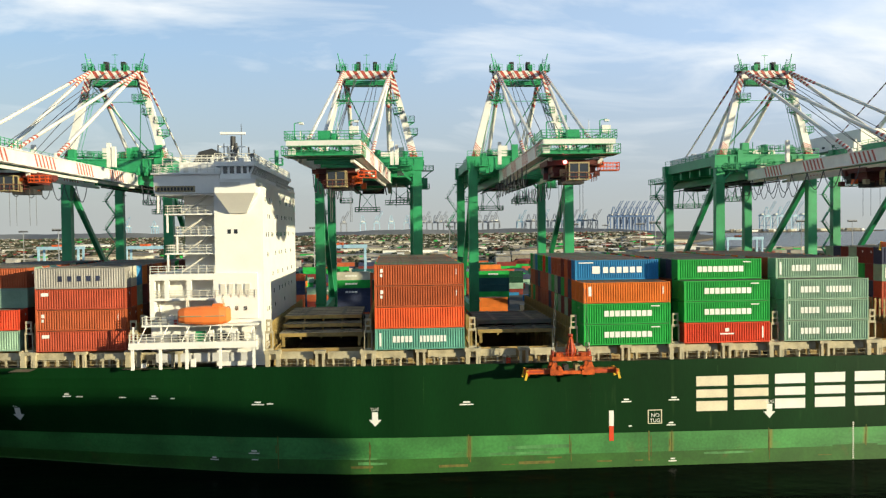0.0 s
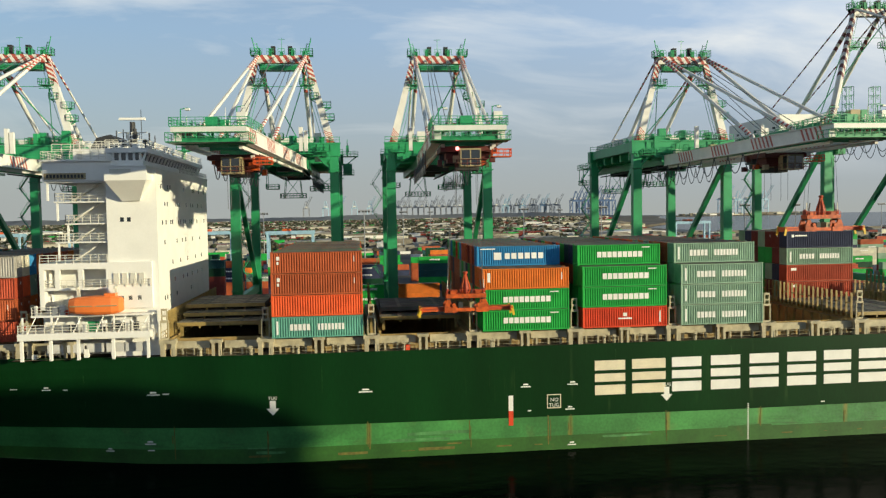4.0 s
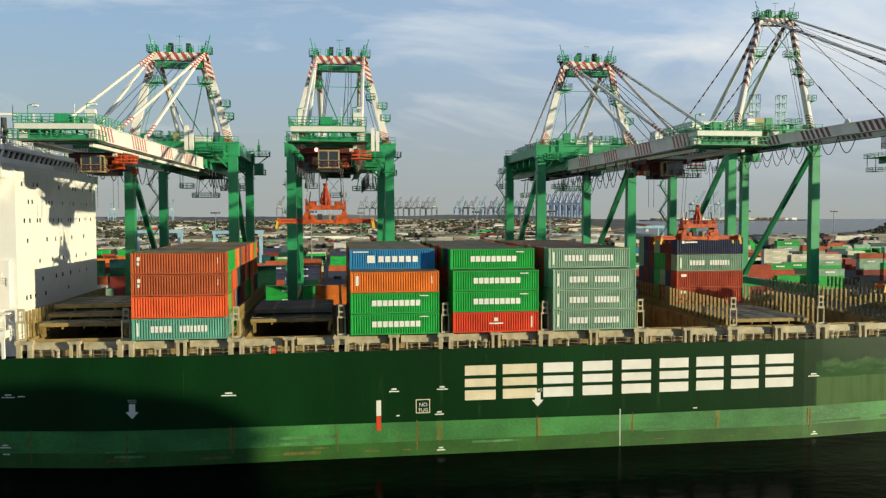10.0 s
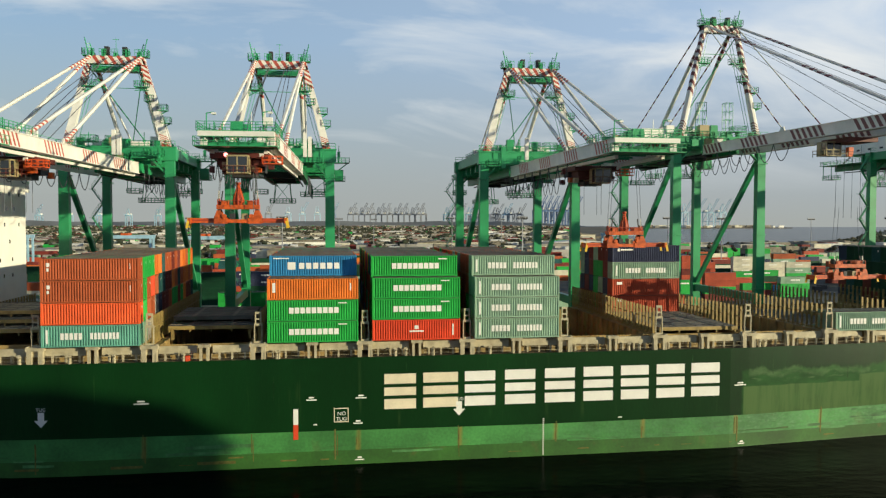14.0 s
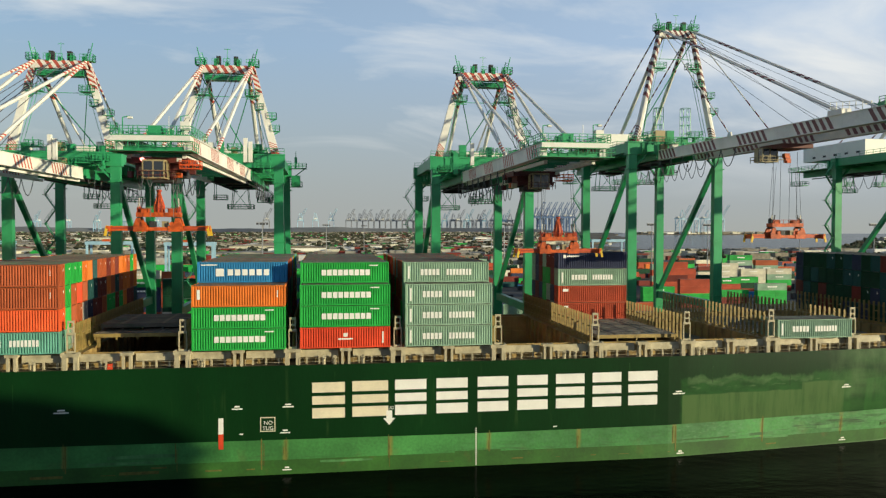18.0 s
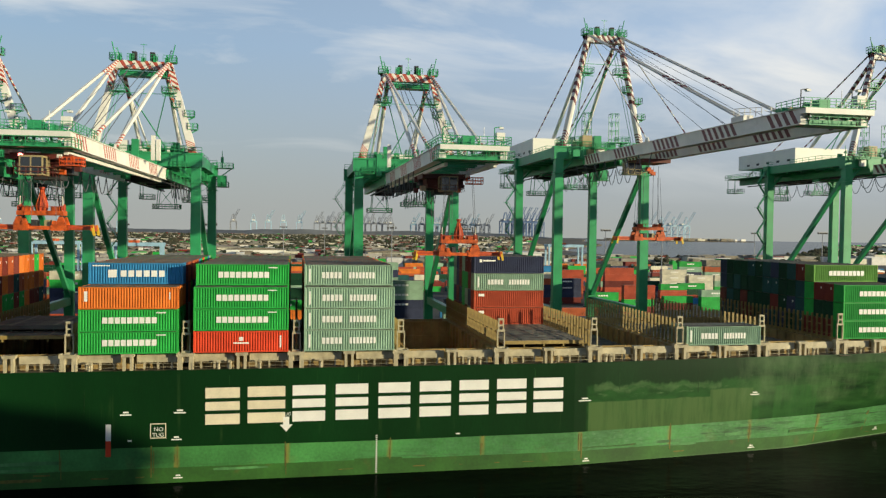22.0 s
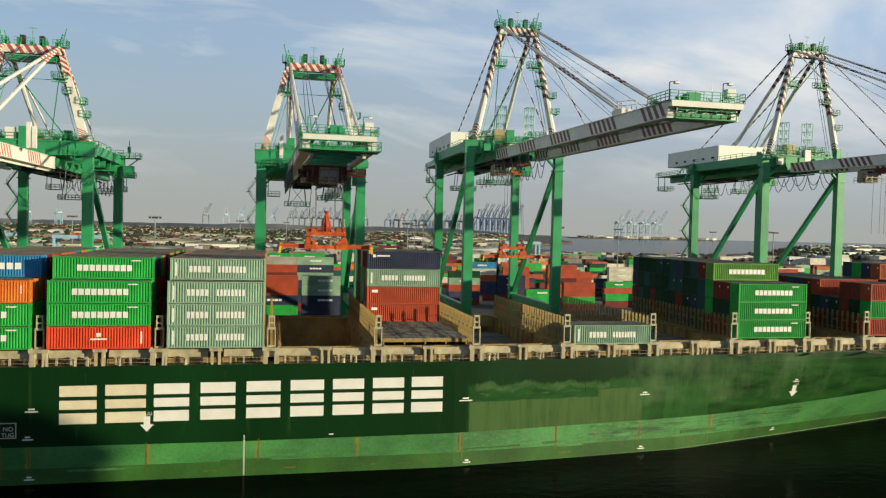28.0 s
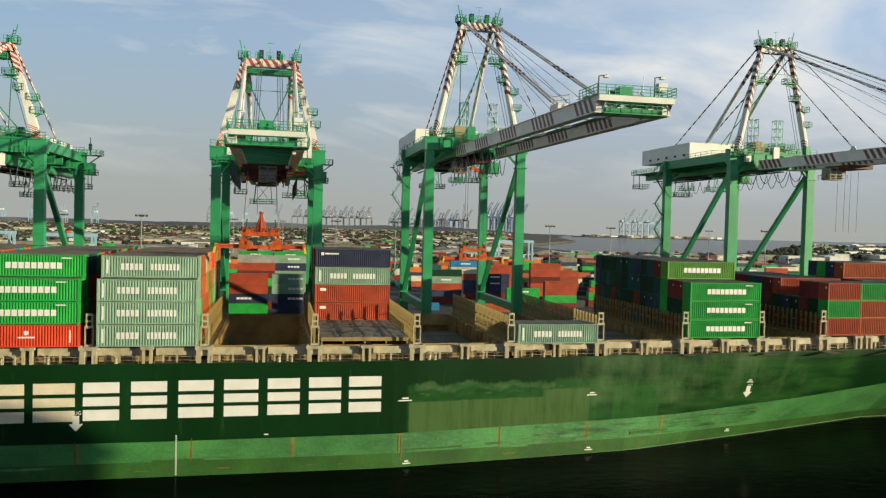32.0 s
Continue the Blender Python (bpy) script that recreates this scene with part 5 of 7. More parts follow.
    for k in range(5):
        xx = -ax + 0.5 + (2 * ax - 1.0) * k / 4
        part("apex_gear", Geo().box(xx - 0.3, xx + 0.3, FRONT - 0.9, FRONT + 0.9, apex - 0.3, apex + (0.5, 1.0, 0.4, 0.9, 0.6)[k]).railing([(xx - 0.6, FRONT - 1.2, apex - 0.1), (xx + 0.6, FRONT - 1.2, apex - 0.1)], 1.1, 0.6, 0.035, 2), CRANE_GREEN, t)
    for s in (-1, 1):
        part("beacon_platform", cage(s * (ax + 0.3), FRONT, apex - 0.2, 1.7, 1.8, 1.2, 0.55), CRANE_GREEN, t)
        g = Geo().tube((s * (ax + 0.2), FRONT, apex + 0.2), (s * (ax + 0.9), FRONT, apex + 3.3), 0.09, 6).tube((s * (ax - 0.5), FRONT + 0.5, apex + 0.2), (s * (ax + 0.1), FRONT + 0.5, apex + 2.4), 0.07, 6)
        for q in range(4):
            g.beam((s * (ax - 0.4 + 0.15 * q), FRONT + 0.5, apex + 0.6 + 0.5 * q), (s * (ax + 0.3 + 0.12 * q), FRONT, apex + 0.7 + 0.5 * q), 0.07)
        part("beacon_mast", g, CRANE_GREEN, t)
        part("sheave", Geo().tube((s * 1.6 - 0.25, FRONT, apex + 0.7), (s * 1.6 + 0.25, FRONT, apex + 0.7), 0.85, 14).box(s * 1.6 - 0.4, s * 1.6 + 0.4, FRONT - 0.5, FRONT + 0.5, apex, apex + 1.6), DARK, t)
        # ladder landings up the mast
        for k, out in ((0.26, 1.0), (0.40, 1.0), (0.50, -0.9), (0.655, -1.5)):
            if s > 0 or k > 0.6:
                xx = s * (foot + (ax - foot) * k + out)
                zz = top + (apex - top) * k
                part("landing_bracket", Geo().beam((xx - s * math.copysign(1.2, out), FRONT, zz - 1.1), (xx + s * math.copysign(0.7, out), FRONT, zz), 0.16), CRANE_GREEN, t)
                part("mast_landing", cage(xx, FRONT, zz, 1.7 if k < .6 else 2.8, 1.6, 1.1, 0.7), CRANE_GREEN, t)
                if k > 0.6:
                    part("landing_lattice", Geo().beam((xx - 1.3, FRONT - 0.7, zz - 0.6), (xx + 1.3, FRONT - 0.7, zz - 0.6), 0.12).beam((xx - 1.3, FRONT - 0.7, zz), (xx, FRONT - 0.7, zz - 0.6), 0.1).beam((xx, FRONT - 0.7, zz - 0.6), (xx + 1.3, FRONT - 0.7, zz), 0.1), CRANE_GREEN, t)
        part("mast_ladder", Geo().tube((s * (foot - 0.9), FRONT + 0.9, top), (s * (ax - 0.9), FRONT + 0.9, apex - 1), 0.05, 5).tube((s * (foot - 1.5), FRONT + 0.9, top), (s * (ax - 1.5), FRONT + 0.9, apex - 1), 0.05, 5), CRANE_GREEN, t)
    part("anemometer", Geo().tube((0, FRONT, apex), (0, FRONT, apex + 3.2), 0.05, 5).beam((-0.6, FRONT, apex + 3.0), (0.6, FRONT, apex + 3.0), 0.08), CRANE_GREEN, t)
    part("mast_cross_tie", Geo().beam((-ax - 1.4, FRONT, apex - 6), (ax + 1.4, FRONT, apex - 6), 0.1).beam((-ax, FRONT + 0.2, apex - 2.5), (ax - 2.0, FRONT + 22, zt + 3), 0.16).beam((ax, FRONT + 0.2, apex - 2.5), (-ax + 2.0, FRONT + 22, zt + 3), 0.16), CRANE_GREEN, t)
    # machinery house on the backreach
    if big:
        g = Geo().box(-HW + 0.3, 5.2, BACK - 10, BACK + 15, top + 0.1, top + 3.9)
        part("machinery_house", g, HOUSE, t, "white box machinery house")
        g = Geo()
        for k in range(5):
            g.box(-HW + 0.26, -HW + 0.3, BACK - 8 + 4.4 * k, BACK - 6.8 + 4.4 * k, top + 0.8, top + 1.3)
        part("house_vent", g, DARK, t)
        for xx in (-1.5, 4.6):
            g = Geo()
            for sx in (-0.8, 0.8):
                for sy in (-0.8, 0.8):
                    g.tube((xx + sx, FRONT + 5 + sy, top), (xx + sx, FRONT + 5 + sy, top + 7.5), 0.07, 5)
            for k in range(4):
                z = top + 1.6 + 1.8 * k
                g.railing([(xx - .8, FRONT + 4.2, z), (xx + .8, FRONT + 4.2, z), (xx + .8, FRONT + 5.8, z), (xx - .8, FRONT + 5.8, z), (xx - .8, FRONT + 4.2, z)], 0.9, 0.9, 0.04, 1)
            part("stair_tower", g, CRANE_GREEN, t)
        g = Geo().box(-4.5, -2.4, FRONT - 0.6, FRONT + 1.2, top + 0.1, top + 2.4)
        part("control_box", g, CABIN, t)
    else:
        g = Geo().box(-HW + 2.5, 6.6, BACK - 20, BACK + 6, top + 0.1, top + 1.9)
        part("machinery_house", g, CRANE_WHITE, t, "low cream machinery house")
        g = Geo().tube((-HW + 2.5, BACK - 12, top + 0.9), (-HW + 1.0, BACK - 12, top + 0.9), 1.0, 10)
        part("cable_reel", g, CRANE_WHITE, t)
        for xx, hh in ((gx + 2.0, 4.0), (gx + 2.8, 3.4), (-gx - 2.2, 3.8)):
            part("vent_post", Geo().box(xx - 0.3, xx + 0.3, 27, 27.6, zt, zt + hh), CRANE_WHITE, t)
    # knee braces, ribs and flanges on the portal, and clutter on the hinge deck
    for y in (FRONT, BACK):
        for sx in (-1, 1):
            part("knee_brace", Geo().beam((sx * (HW - 0.7), y - 0.2, top - 5.0), (sx * (HW - 3.0), y - 0.2, top - 2.6), 0.7, 0.35), CRANE_GREEN, t)
            for k in range(3):
                part("portal_rib", Geo().box(sx * (HW - 1.8 - 1.3 * k) - 0.08, sx * (HW - 1.8 - 1.3 * k) + 0.08, y - 1.12, y - 0.94, top - 2.6, top - 0.25), CRANE_GREEN, t)
            part("leg_flange", Geo().box(sx * HW - 1.15, sx * HW + 1.15, y - 1.0, y + 1.0, top - 5.6, top - 5.4), CRANE_GREEN, t)
            for zz in (18.5, 30.0):
                part("leg_flange", Geo().box(sx * HW - 1.12, sx * HW + 1.12, y - 0.9, y + 0.9, zz, zz + 0.18), CRANE_GREEN, t)
        for sx in (-1, 1):
            part("portal_lower_rail", Geo().railing([(sx * (HW - 1.2), y - 1.2, top - 2.7), (sx * (gx + 1), y - 1.2, top - 2.7)], 1.1, 0.9, 0.04, 2), CRANE_GREEN, t)
    cr = random.Random(int(x0) + 900)
    for k in range(16):
        xx, yy = cr.uniform(-HW + 0.8, HW - 0.8), FRONT + cr.uniform(-6, 10)
        zz = top if yy > FRONT - 1 else zt
        kind = cr.random()
        if kind < 0.45:
            part("deck_post", Geo().tube((xx, yy, zz - 0.5), (xx, yy, zz + cr.uniform(1.2, 3.2)), 0.07, 6).box(xx - 0.25, xx + 0.25, yy - 0.2, yy + 0.2, zz + 1.0, zz + 1.35), CRANE_GREEN, t)
        elif kind < 0.75:
            w2 = cr.uniform(0.3, 0.7)
            part("switch_box", Geo().box(xx - w2, xx + w2, yy - 0.35, yy + 0.35, zz - 0.3, zz + cr.uniform(0.6, 1.5)), cr.choice((CRANE_GREEN, CRANE_GREEN, CABIN, CRANE_WHITE)), t)
        else:
            part("sheave_stand", Geo().tube((xx - 0.15, yy, zz + 0.8), (xx + 0.15, yy, zz + 0.8), 0.6, 12).box(xx - 0.3, xx + 0.3, yy - 0.25, yy + 0.25, zz - 0.3, zz + 0.8), CRANE_GREEN, t)
    for k in range(12):
        xx, yy = cr.uniform(-gx - 0.6, gx + 0.6), tip + cr.uniform(0.2, 10)
        part("boom_post", Geo().beam((xx, yy, zt), (xx, yy, zt + cr.uniform(0.7, 2.0)), 0.12).beam((xx, yy, zt + 0.7), (xx + cr.uniform(-0.9, 0.9), yy, zt + 0.9), 0.1), cr.choice((CRANE_GREEN, CRANE_GREEN, CRANE_WHITE)), t)
    # hanging baskets with crossed braces under the backreach
    for cx, cy, w2, dz, bw in ((-1.5, BACK + 8.5, 3.0, 4.6, 1.5), (HW - 3.2, BACK + 2.0, 3.4, 3.2, 1.3)):
        z0 = zb - dz
        part("hanging_basket", cage(cx, cy, z0, 2 * w2, 2 * bw, 1.0, 0.8), CRANE_GREEN, t)
        for sx in (-1, 1):
            part("basket_hanger", Geo().beam((cx + sx * w2 * 0.7, cy - bw, z0), (cx + sx * w2 * 0.55, cy - bw, zb + 0.3), 0.14), CRANE_GREEN, t)
            part("basket_brace", Geo().beam((cx + sx * w2 * 0.7, cy - bw, z0), (cx - sx * w2 * 0.55, cy - bw, zb + 0.2), 0.1), CRANE_GREEN, t)
            part("basket_hanger", Geo().beam((cx + sx * w2 * 0.7, cy + bw, z0), (cx + sx * w2 * 0.55, cy + bw, zb + 0.3), 0.14), CRANE_GREEN, t)
    # lookout on the rear corner of the portal
    part("corner_house", Geo().box(HW + 1.2, HW + 3.2, BACK - 1.6, BACK + 0.4, top - 4.6, top - 2.2), CRANE_GREEN, t, "green equipment cabinet")
    part("corner_platform", cage(HW + 2.4, BACK - 0.5, top - 0.6, 4.4, 3.0, 1.1, 0.9), CRANE_GREEN, t)
    part("corner_strut", Geo().beam((HW + 0.6, BACK - 0.5, top - 3.4), (HW + 4.2, BACK - 0.5, top - 0.6), 0.22), CRANE_GREEN, t)
    part("corner_post", Geo().tube((HW + 2.2, BACK - 0.5, top - 0.5), (HW + 2.2, BACK - 0.5, top + 3.4), 0.16, 6, 0.06).box(HW + 1.9, HW + 2.5, BACK - 0.8, BACK - 0.2, top + 0.6, top + 2.0), CRANE_GREEN, t)
    # zigzag stairs on the left rear leg and a service platform under the girders
    g = Geo()
    z = GROUND + 14
    k = 0
    while z < top - 4:
        x1, x2 = -HW - 1.0, -HW - 3.2
        a, b = (x1, x2) if k % 2 == 0 else (x2, x1)
        g.beam((a, BACK, z), (b, BACK, z + 3.2), 0.7, 0.12)
        g.railing([(a, BACK - 0.4, z), (b, BACK - 0.4, z + 3.2)], 0.9, 1.4, 0.035, 2)
        g.box(min(b, b - 0.5), max(b, b + 0.5), BACK - 0.6, BACK + 0.6, z + 3.15, z + 3.25)
        z += 3.2
        k += 1
    part("stair", g, CRANE_GREEN, t)
    part("service_platform", cage(HW + 2.0, BACK - 0.5, top - 4.8, 3.2, 2.6, 1.1, 1.2), CRANE_GREEN, t)
    part("equipment_platform", cage(0, (FRONT + BACK) / 2, top - 0.2, 2 * HW, 12, 1.1, 2.4), CRANE_GREEN, t)
    for ob in t.children:
        if ob.name.split(".")[0] in ON_BOOM:
            ob.matrix_basis = hinge
    TROLLEYS.append((trolley, hinge, trolley_y))
    return t


TROLLEYS = []


ON_BOOM = ("boom_girder", "rail_beam", "boom_walkway", "boom_tie", "boom_lacing", "boom_rope", "boom_festoon", "tip_beam", "tip_post", "tip_sill", "tip_platform", "tip_railing", "tip_gear", "top_platform", "top_railing", "floodlight", "winch_box", "warning_box", "whip_aerial", "deck_gear", "trolley", "vent_post", "stay_lug", "stay_block", "boom_post")
SMALL, TALL = "green quay crane with a white boom and red stripes", "tall green quay crane with a striped white boom"
crane(-94.4, False, 10.0, SMALL, -0.6)
crane(-46.55, False, 6.5, SMALL, -3.55)
crane(-16.6, False, -4.0, SMALL, -1.9, True)
crane(33.0, False, 2.0, SMALL, 0.6)
crane(73.7, True, 8.0, TALL)
crane(140.3, True, 24.0, TALL)


RED_BROWN2 = paint("basket_red", (0.42, 0.055, 0.02), rough=0.55, grime=0.3)


def spreader(label, with_top=True):
    t = thing("container_spreader", label, "spreader", group="spreaders")
    part("centre_frame", Geo().box(-2.6, 2.6, -0.9, 0.9, 0.3, 0.75), SPREAD, t, "orange centre frame")
    for s in (-1, 1):
        cheek = [(s * 1.25, 0.2), (s * 2.95, 0.2), (s * 2.95, 1.0), (s * 2.6, 1.9), (s * 2.15, 1.9), (s * 1.9, 1.15), (s * 1.25, 0.9)]
        for y in (-1.0, 0.65):
            part("cheek_plate", Geo().prism(cheek, "y", y, y + 0.35), SPREAD, t)
        part("inner_gear", Geo().box(s * 0.75 - 0.3, s * 0.75 + 0.3, -0.7, 0.7, 0.75, 1.5), (DARK, CABIN)[s > 0], t)
        part("drive_motor", Geo().tube((s * 1.7, -1.15, 1.15), (s * 1.7, -0.5, 1.15), 0.28, 10), SPREAD, t)
        part("telescopic_arm", Geo().box(min(s * 2.6, s * 6.1), max(s * 2.6, s * 6.1), -0.5, 0.5, 0.3, 0.9), SPREAD, t)
        part("arm_slot", Geo().box(min(s * 3.1, s * 5.7), max(s * 3.1, s * 5.7), -0.52, -0.5, 0.5, 0.74), RED_BROWN2, t)
        part("end_beam", Geo().box(s * 6.0 - 0.16, s * 6.0 + 0.16, -1.2, 1.2, 0.2, 0.9), SPREAD, t)
        for yy in (-1.12, 1.12):
            part("corner_guide", Geo().beam((s * 6.02, yy, 0.95), (s * 6.28, yy * 1.03, -0.35), 0.3, 0.14), YELLOW, t, "yellow corner guide")
        part("hinge_pin", Geo().tube((s * 2.35, -0.8, 1.95), (s * 2.35, 0.8, 1.95), 0.2, 8), DARK, t)
        part("head_lump", Geo().box(s * 1.65 - 0.5, s * 1.65 + 0.5, -0.6, 0.6, 2.6, 3.1), SPREAD, t)
        part("sheave", Geo().tube((s * 2.45 - 0.15, 0, 2.95), (s * 2.45 + 0.15, 0, 2.95), 0.5, 12), RED_BROWN2 if with_top else DARK, t)
        for o in (-0.18, 0.12):
            part("guide_post", Geo().beam((s * (2.35 + o), -0.3, 2.6), (s * (2.2 + 1.6 * o), -0.3, 4.4 if with_top else 3.9), 0.14, 0.14), DARK if o < 0 else RAIL, t)
    part("head_block", Geo().box(-2.65, 2.65, -0.85, 0.85, 2.05, 2.6), SPREAD, t, "orange head block")
    part("head_railing", Geo().railing([(-2.5, -0.9, 2.6), (2.5, -0.9, 2.6)], 0.55, 0.8, 0.03, 1), RED_BROWN2, t)
    if with_top:
        g = Geo()
        prof = [(2.3, 0.42), (2.9, 0.60), (3.4, 0.62), (4.0, 0.46), (4.6, 0.27), (5.1, 0.16), (5.25, 0.30), (5.5, 0.34)]
        for (za, ra), (zc, rc) in zip(prof, prof[1:]):
            g.tube((0, 0, za), (0, 0, zc), ra, 12, rc, caps=False)
        basket = part("cable_basket", g, RED_BROWN2, t, "dark red vase-shaped cable basket")
        for k in range(8):
            w = math.pi * k / 4
            c, s_ = math.cos(w) * 1.06, math.sin(w) * 1.06
            g = Geo()
            for (za, ra), (zc, rc) in zip(prof[:5], prof[1:6]):
                g.beam((ra * c, ra * s_, za), (rc * c, rc * s_, zc), 0.09)
            part("basket_rib", g, SPREAD if k % 2 else BOX["scarlet"], basket)
    g = Geo()
    for sx in (-1.75, 1.75):
        for sy in (-0.5, 0.5):
            g.tube((sx * 1.4, sy, 3.0), (sx * 1.1, sy, 11.5), 0.03, 4)
    part("hoist_rope", g, CABLE, t)
    return t


SPREADERS = [spreader("orange spreader hanging from its crane over the ship side"), spreader("orange spreader hanging above the navy container"), spreader("orange spreader with dark sheaves hanging over the quay", False)]

# ---- quay, yard, water, land ----


def build_ground():
    g = Geo().add([(-6000, -3000, SEA), (6000, -3000, SEA), (6000, 6000, SEA), (-6000, 6000, SEA)], [(0, 1, 2, 3)])
    tagged(part("water", g, WATER), "dark calm harbour water", "water", kind="structure")
    g = Geo().box(-900, 900.5, 45.2, 700, SEA - 6, GROUND)
    tagged(part("ground", g, ASPHALT), "dark asphalt container yard", "ground", kind="structure")
    g = Geo().box(-900, 900, 45.0, 51.0, GROUND, GROUND + 0.06)
    tagged(part("pavement", g, CONCRETE), "pale concrete quay apron", "pavement", kind="structure")
    g = Geo()
    for k in range(60):
        x = -300 + 10 * k
        g.box(x - 0.9, x + 0.9, 43.4, 45.2, 0.2, GROUND - 0.4)
    tagged(part("quay_fender", g, DARK), "black rubber fenders on the quay wall", "fender", kind="stuff")


build_ground()

# ---- deckhouse ----


def build_house():
    h = thing("deckhouse", "white ship superstructure with a bridge, stairs and decks", "superstructure", pose(0, 0, 0))
    g = Geo().box(-66.4, -59.8, 3.7, 39.1, 14.2, 39.4)
    part("tower", g, HOUSE, h)
    g = Geo().box(-71.4, -66.4, 7.5, 36.0, 20.0, 39.0)
    part("stair_trunk", g, HOUSE, h, "recessed white stair wall")
    for z, x0 in ((38.05, -74.4), (35.35, -73.2), (32.4, -71.9), (29.9, -73.2)):
        d = Geo().box(x0, -66.4, 3.9, 38.9, z - 0.18, z)
        part("deck_slab", d, HOUSE, h)
        if z < 38:
            part("deck_railing", Geo().railing([(-66.5, 4.0, z), (x0 + 0.1, 4.0, z), (x0 + 0.1, 14, z)], 1.1, 1.1, 0.04, 3), RAIL, h)
        s = Geo().beam((-71.2, 5.4, z - 2.6), (-67.4, 5.4, z - 0.1), 0.9, 0.18)
        part("stair_flight", s, RAIL, h)
        part("deck_post", Geo().box(x0 + 0.2, x0 + 0.42, 4.1, 4.35, z - 2.6, z), HOUSE, h)
    # lower house with its large openings
    for name, c in (("aft_wall", (-75.2, -74.6, 3.2, 39.6, 20.8, 26.2)), ("deck_slab", (-75.2, -60.6, 3.2, 39.6, 26.2, 27.05)), ("deck_slab", (-74.6, -60.6, 3.2, 39.6, 23.4, 23.75)), ("pillar", (-73.2, -72.6, 3.2, 3.8, 23.75, 26.2)), ("pillar", (-70.2, -69.6, 3.2, 3.8, 23.75, 26.2)), ("side_wall", (-66.6, -60.6, 3.22, 3.8, 23.75, 26.2)), ("side_wall", (-66.6, -60.6, 3.22, 3.8, 20.8, 23.4)), ("inner_wall", (-74.6, -66.0, 6.4, 6.7, 23.75, 26.2)), ("inner_wall", (-74.6, -66.0, 6.4, 6.7, 20.4, 23.4))):
        part(name, Geo().box(*c), HOUSE, h)
    part("deck_railing", Geo().railing([(-75.1, 3.3, 27.05), (-66.4, 3.3, 27.05)], 1.1, 1.1, 0.04, 3), RAIL, h)
    part("deck_railing", Geo().railing([(-75.1, 3.3, 23.75), (-60.7, 3.0, 23.75)], 1.0, 1.1, 0.04, 3), RAIL, h)
    for k in range(4):
        part("vent_locker", Geo().box(-65.6 + 1.1 * k, -64.9 + 1.1 * k, 3.05, 3.22, 24.2, 25.6), RAIL, h)
    # boat deck and lower deck
    g = Geo().box(-76.0, -60.4, 2.0, 8.0, 19.95, 20.2)
    part("boat_deck", g, HOUSE, h)
    part("deck_railing", Geo().railing([(-75.9, 2.1, 20.2), (-71.2, 2.1, 20.2)], 1.1, 1.1, 0.04, 3), RAIL, h)
    g = Geo().box(-77.6, -60.6, 1.4, 8.0, 17.0, 17.9)
    part("promenade_deck", g, HOUSE, h)
    part("deck_railing", Geo().railing([(-77.5, 1.5, 17.9), (-60.7, 1.5, 17.9)], 1.1, 1.1, 0.04, 3), RAIL, h)
    for x in (-77.2, -73.5, -70.0, -65.5, -61.0):
        part("deck_post", Geo().box(x - 0.18, x + 0.18, 1.6, 1.95, 14.2, 17.0), HOUSE, h)
        part("deck_post", Geo().box(x - 0.1, x + 0.1, 2.2, 2.4, 17.9, 19.95), HOUSE, h)
    g = Geo().box(-76.0, -60.4, 6.2, 6.5, 14.2, 20.0)
    part("inner_wall", g, HOUSE, h)
    # bridge with wings
    part("bridge_bulwark", Geo().box(-65.6, -60.2, 0.6, 42.2, 37.95, 39.75).box(-65.7, -60.1, 0.5, 42.3, 39.75, 39.87), HOUSE, h)
    part("wing_opening", Geo().box(-64.9, -62.2, 0.57, 0.595, 38.95, 39.45), RAIL, h)
    g = Geo()
    g.add([(-65.6, 0.62, 37.95), (-60.3, 0.62, 37.95), (-60.3, 3.7, 37.95), (-65.6, 3.7, 37.95), (-64.2, 3.3, 35.3), (-61.9, 3.3, 35.3), (-61.9, 3.72, 35.3), (-64.2, 3.72, 35.3)], HEX)
    part("wing_bracket", g, HOUSE, h)
    part("bridge_aft_house", Geo().box(-74.5, -65.6, 3.72, 39.0, 38.1, 40.7), HOUSE, h)
    part("bridge_deck", Geo().box(-74.8, -65.4, 3.4, 39.3, 40.7, 40.95), HOUSE, h)
    part("upper_casing", Geo().box(-72.8, -66.4, 10.5, 33.0, 40.95, 43.0), HOUSE, h)
    part("upper_casing", Geo().box(-69.4, -64.8, 7.5, 12.5, 40.95, 42.6), HOUSE, h)
    for k in range(4):
        part("casing_door", Geo().box(-72.2 + 1.7 * k, -71.5 + 1.7 * k, 10.46, 10.5, 41.0, 42.6), RAIL, h)
    part("wheelhouse", Geo().box(-65.3, -61.5, 3.2, 39.4, 40.75, 41.75), GLASS, h, "dark glazed wheelhouse front")
    part("wheelhouse_apron", Geo().box(-65.4, -61.2, 3.1, 39.5, 39.75, 40.75), HOUSE, h)
    y = 3.2
    while y < 39.5:
        part("window_mullion", Geo().beam((-61.4, y, 40.45), (-60.75, y, 42.0), 0.3, 0.25), HOUSE, h)
        y += 1.9
    for x in (-65.1, -64.2, -63.3, -62.4, -61.6):
        part("window_mullion", Geo().box(x - 0.15, x + 0.15, 3.08, 3.22, 40.5, 41.95), HOUSE, h)
    part("bridge_roof", Geo().box(-66.0, -60.5, 2.6, 40.0, 41.75, 42.35), HOUSE, h)
    part("roof_railing", Geo().railing([(-66, 2.8, 42.35), (-60.7, 2.8, 42.35), (-60.7, 39.8, 42.35)], 1.1, 1.0, 0.04, 3), RAIL, h)
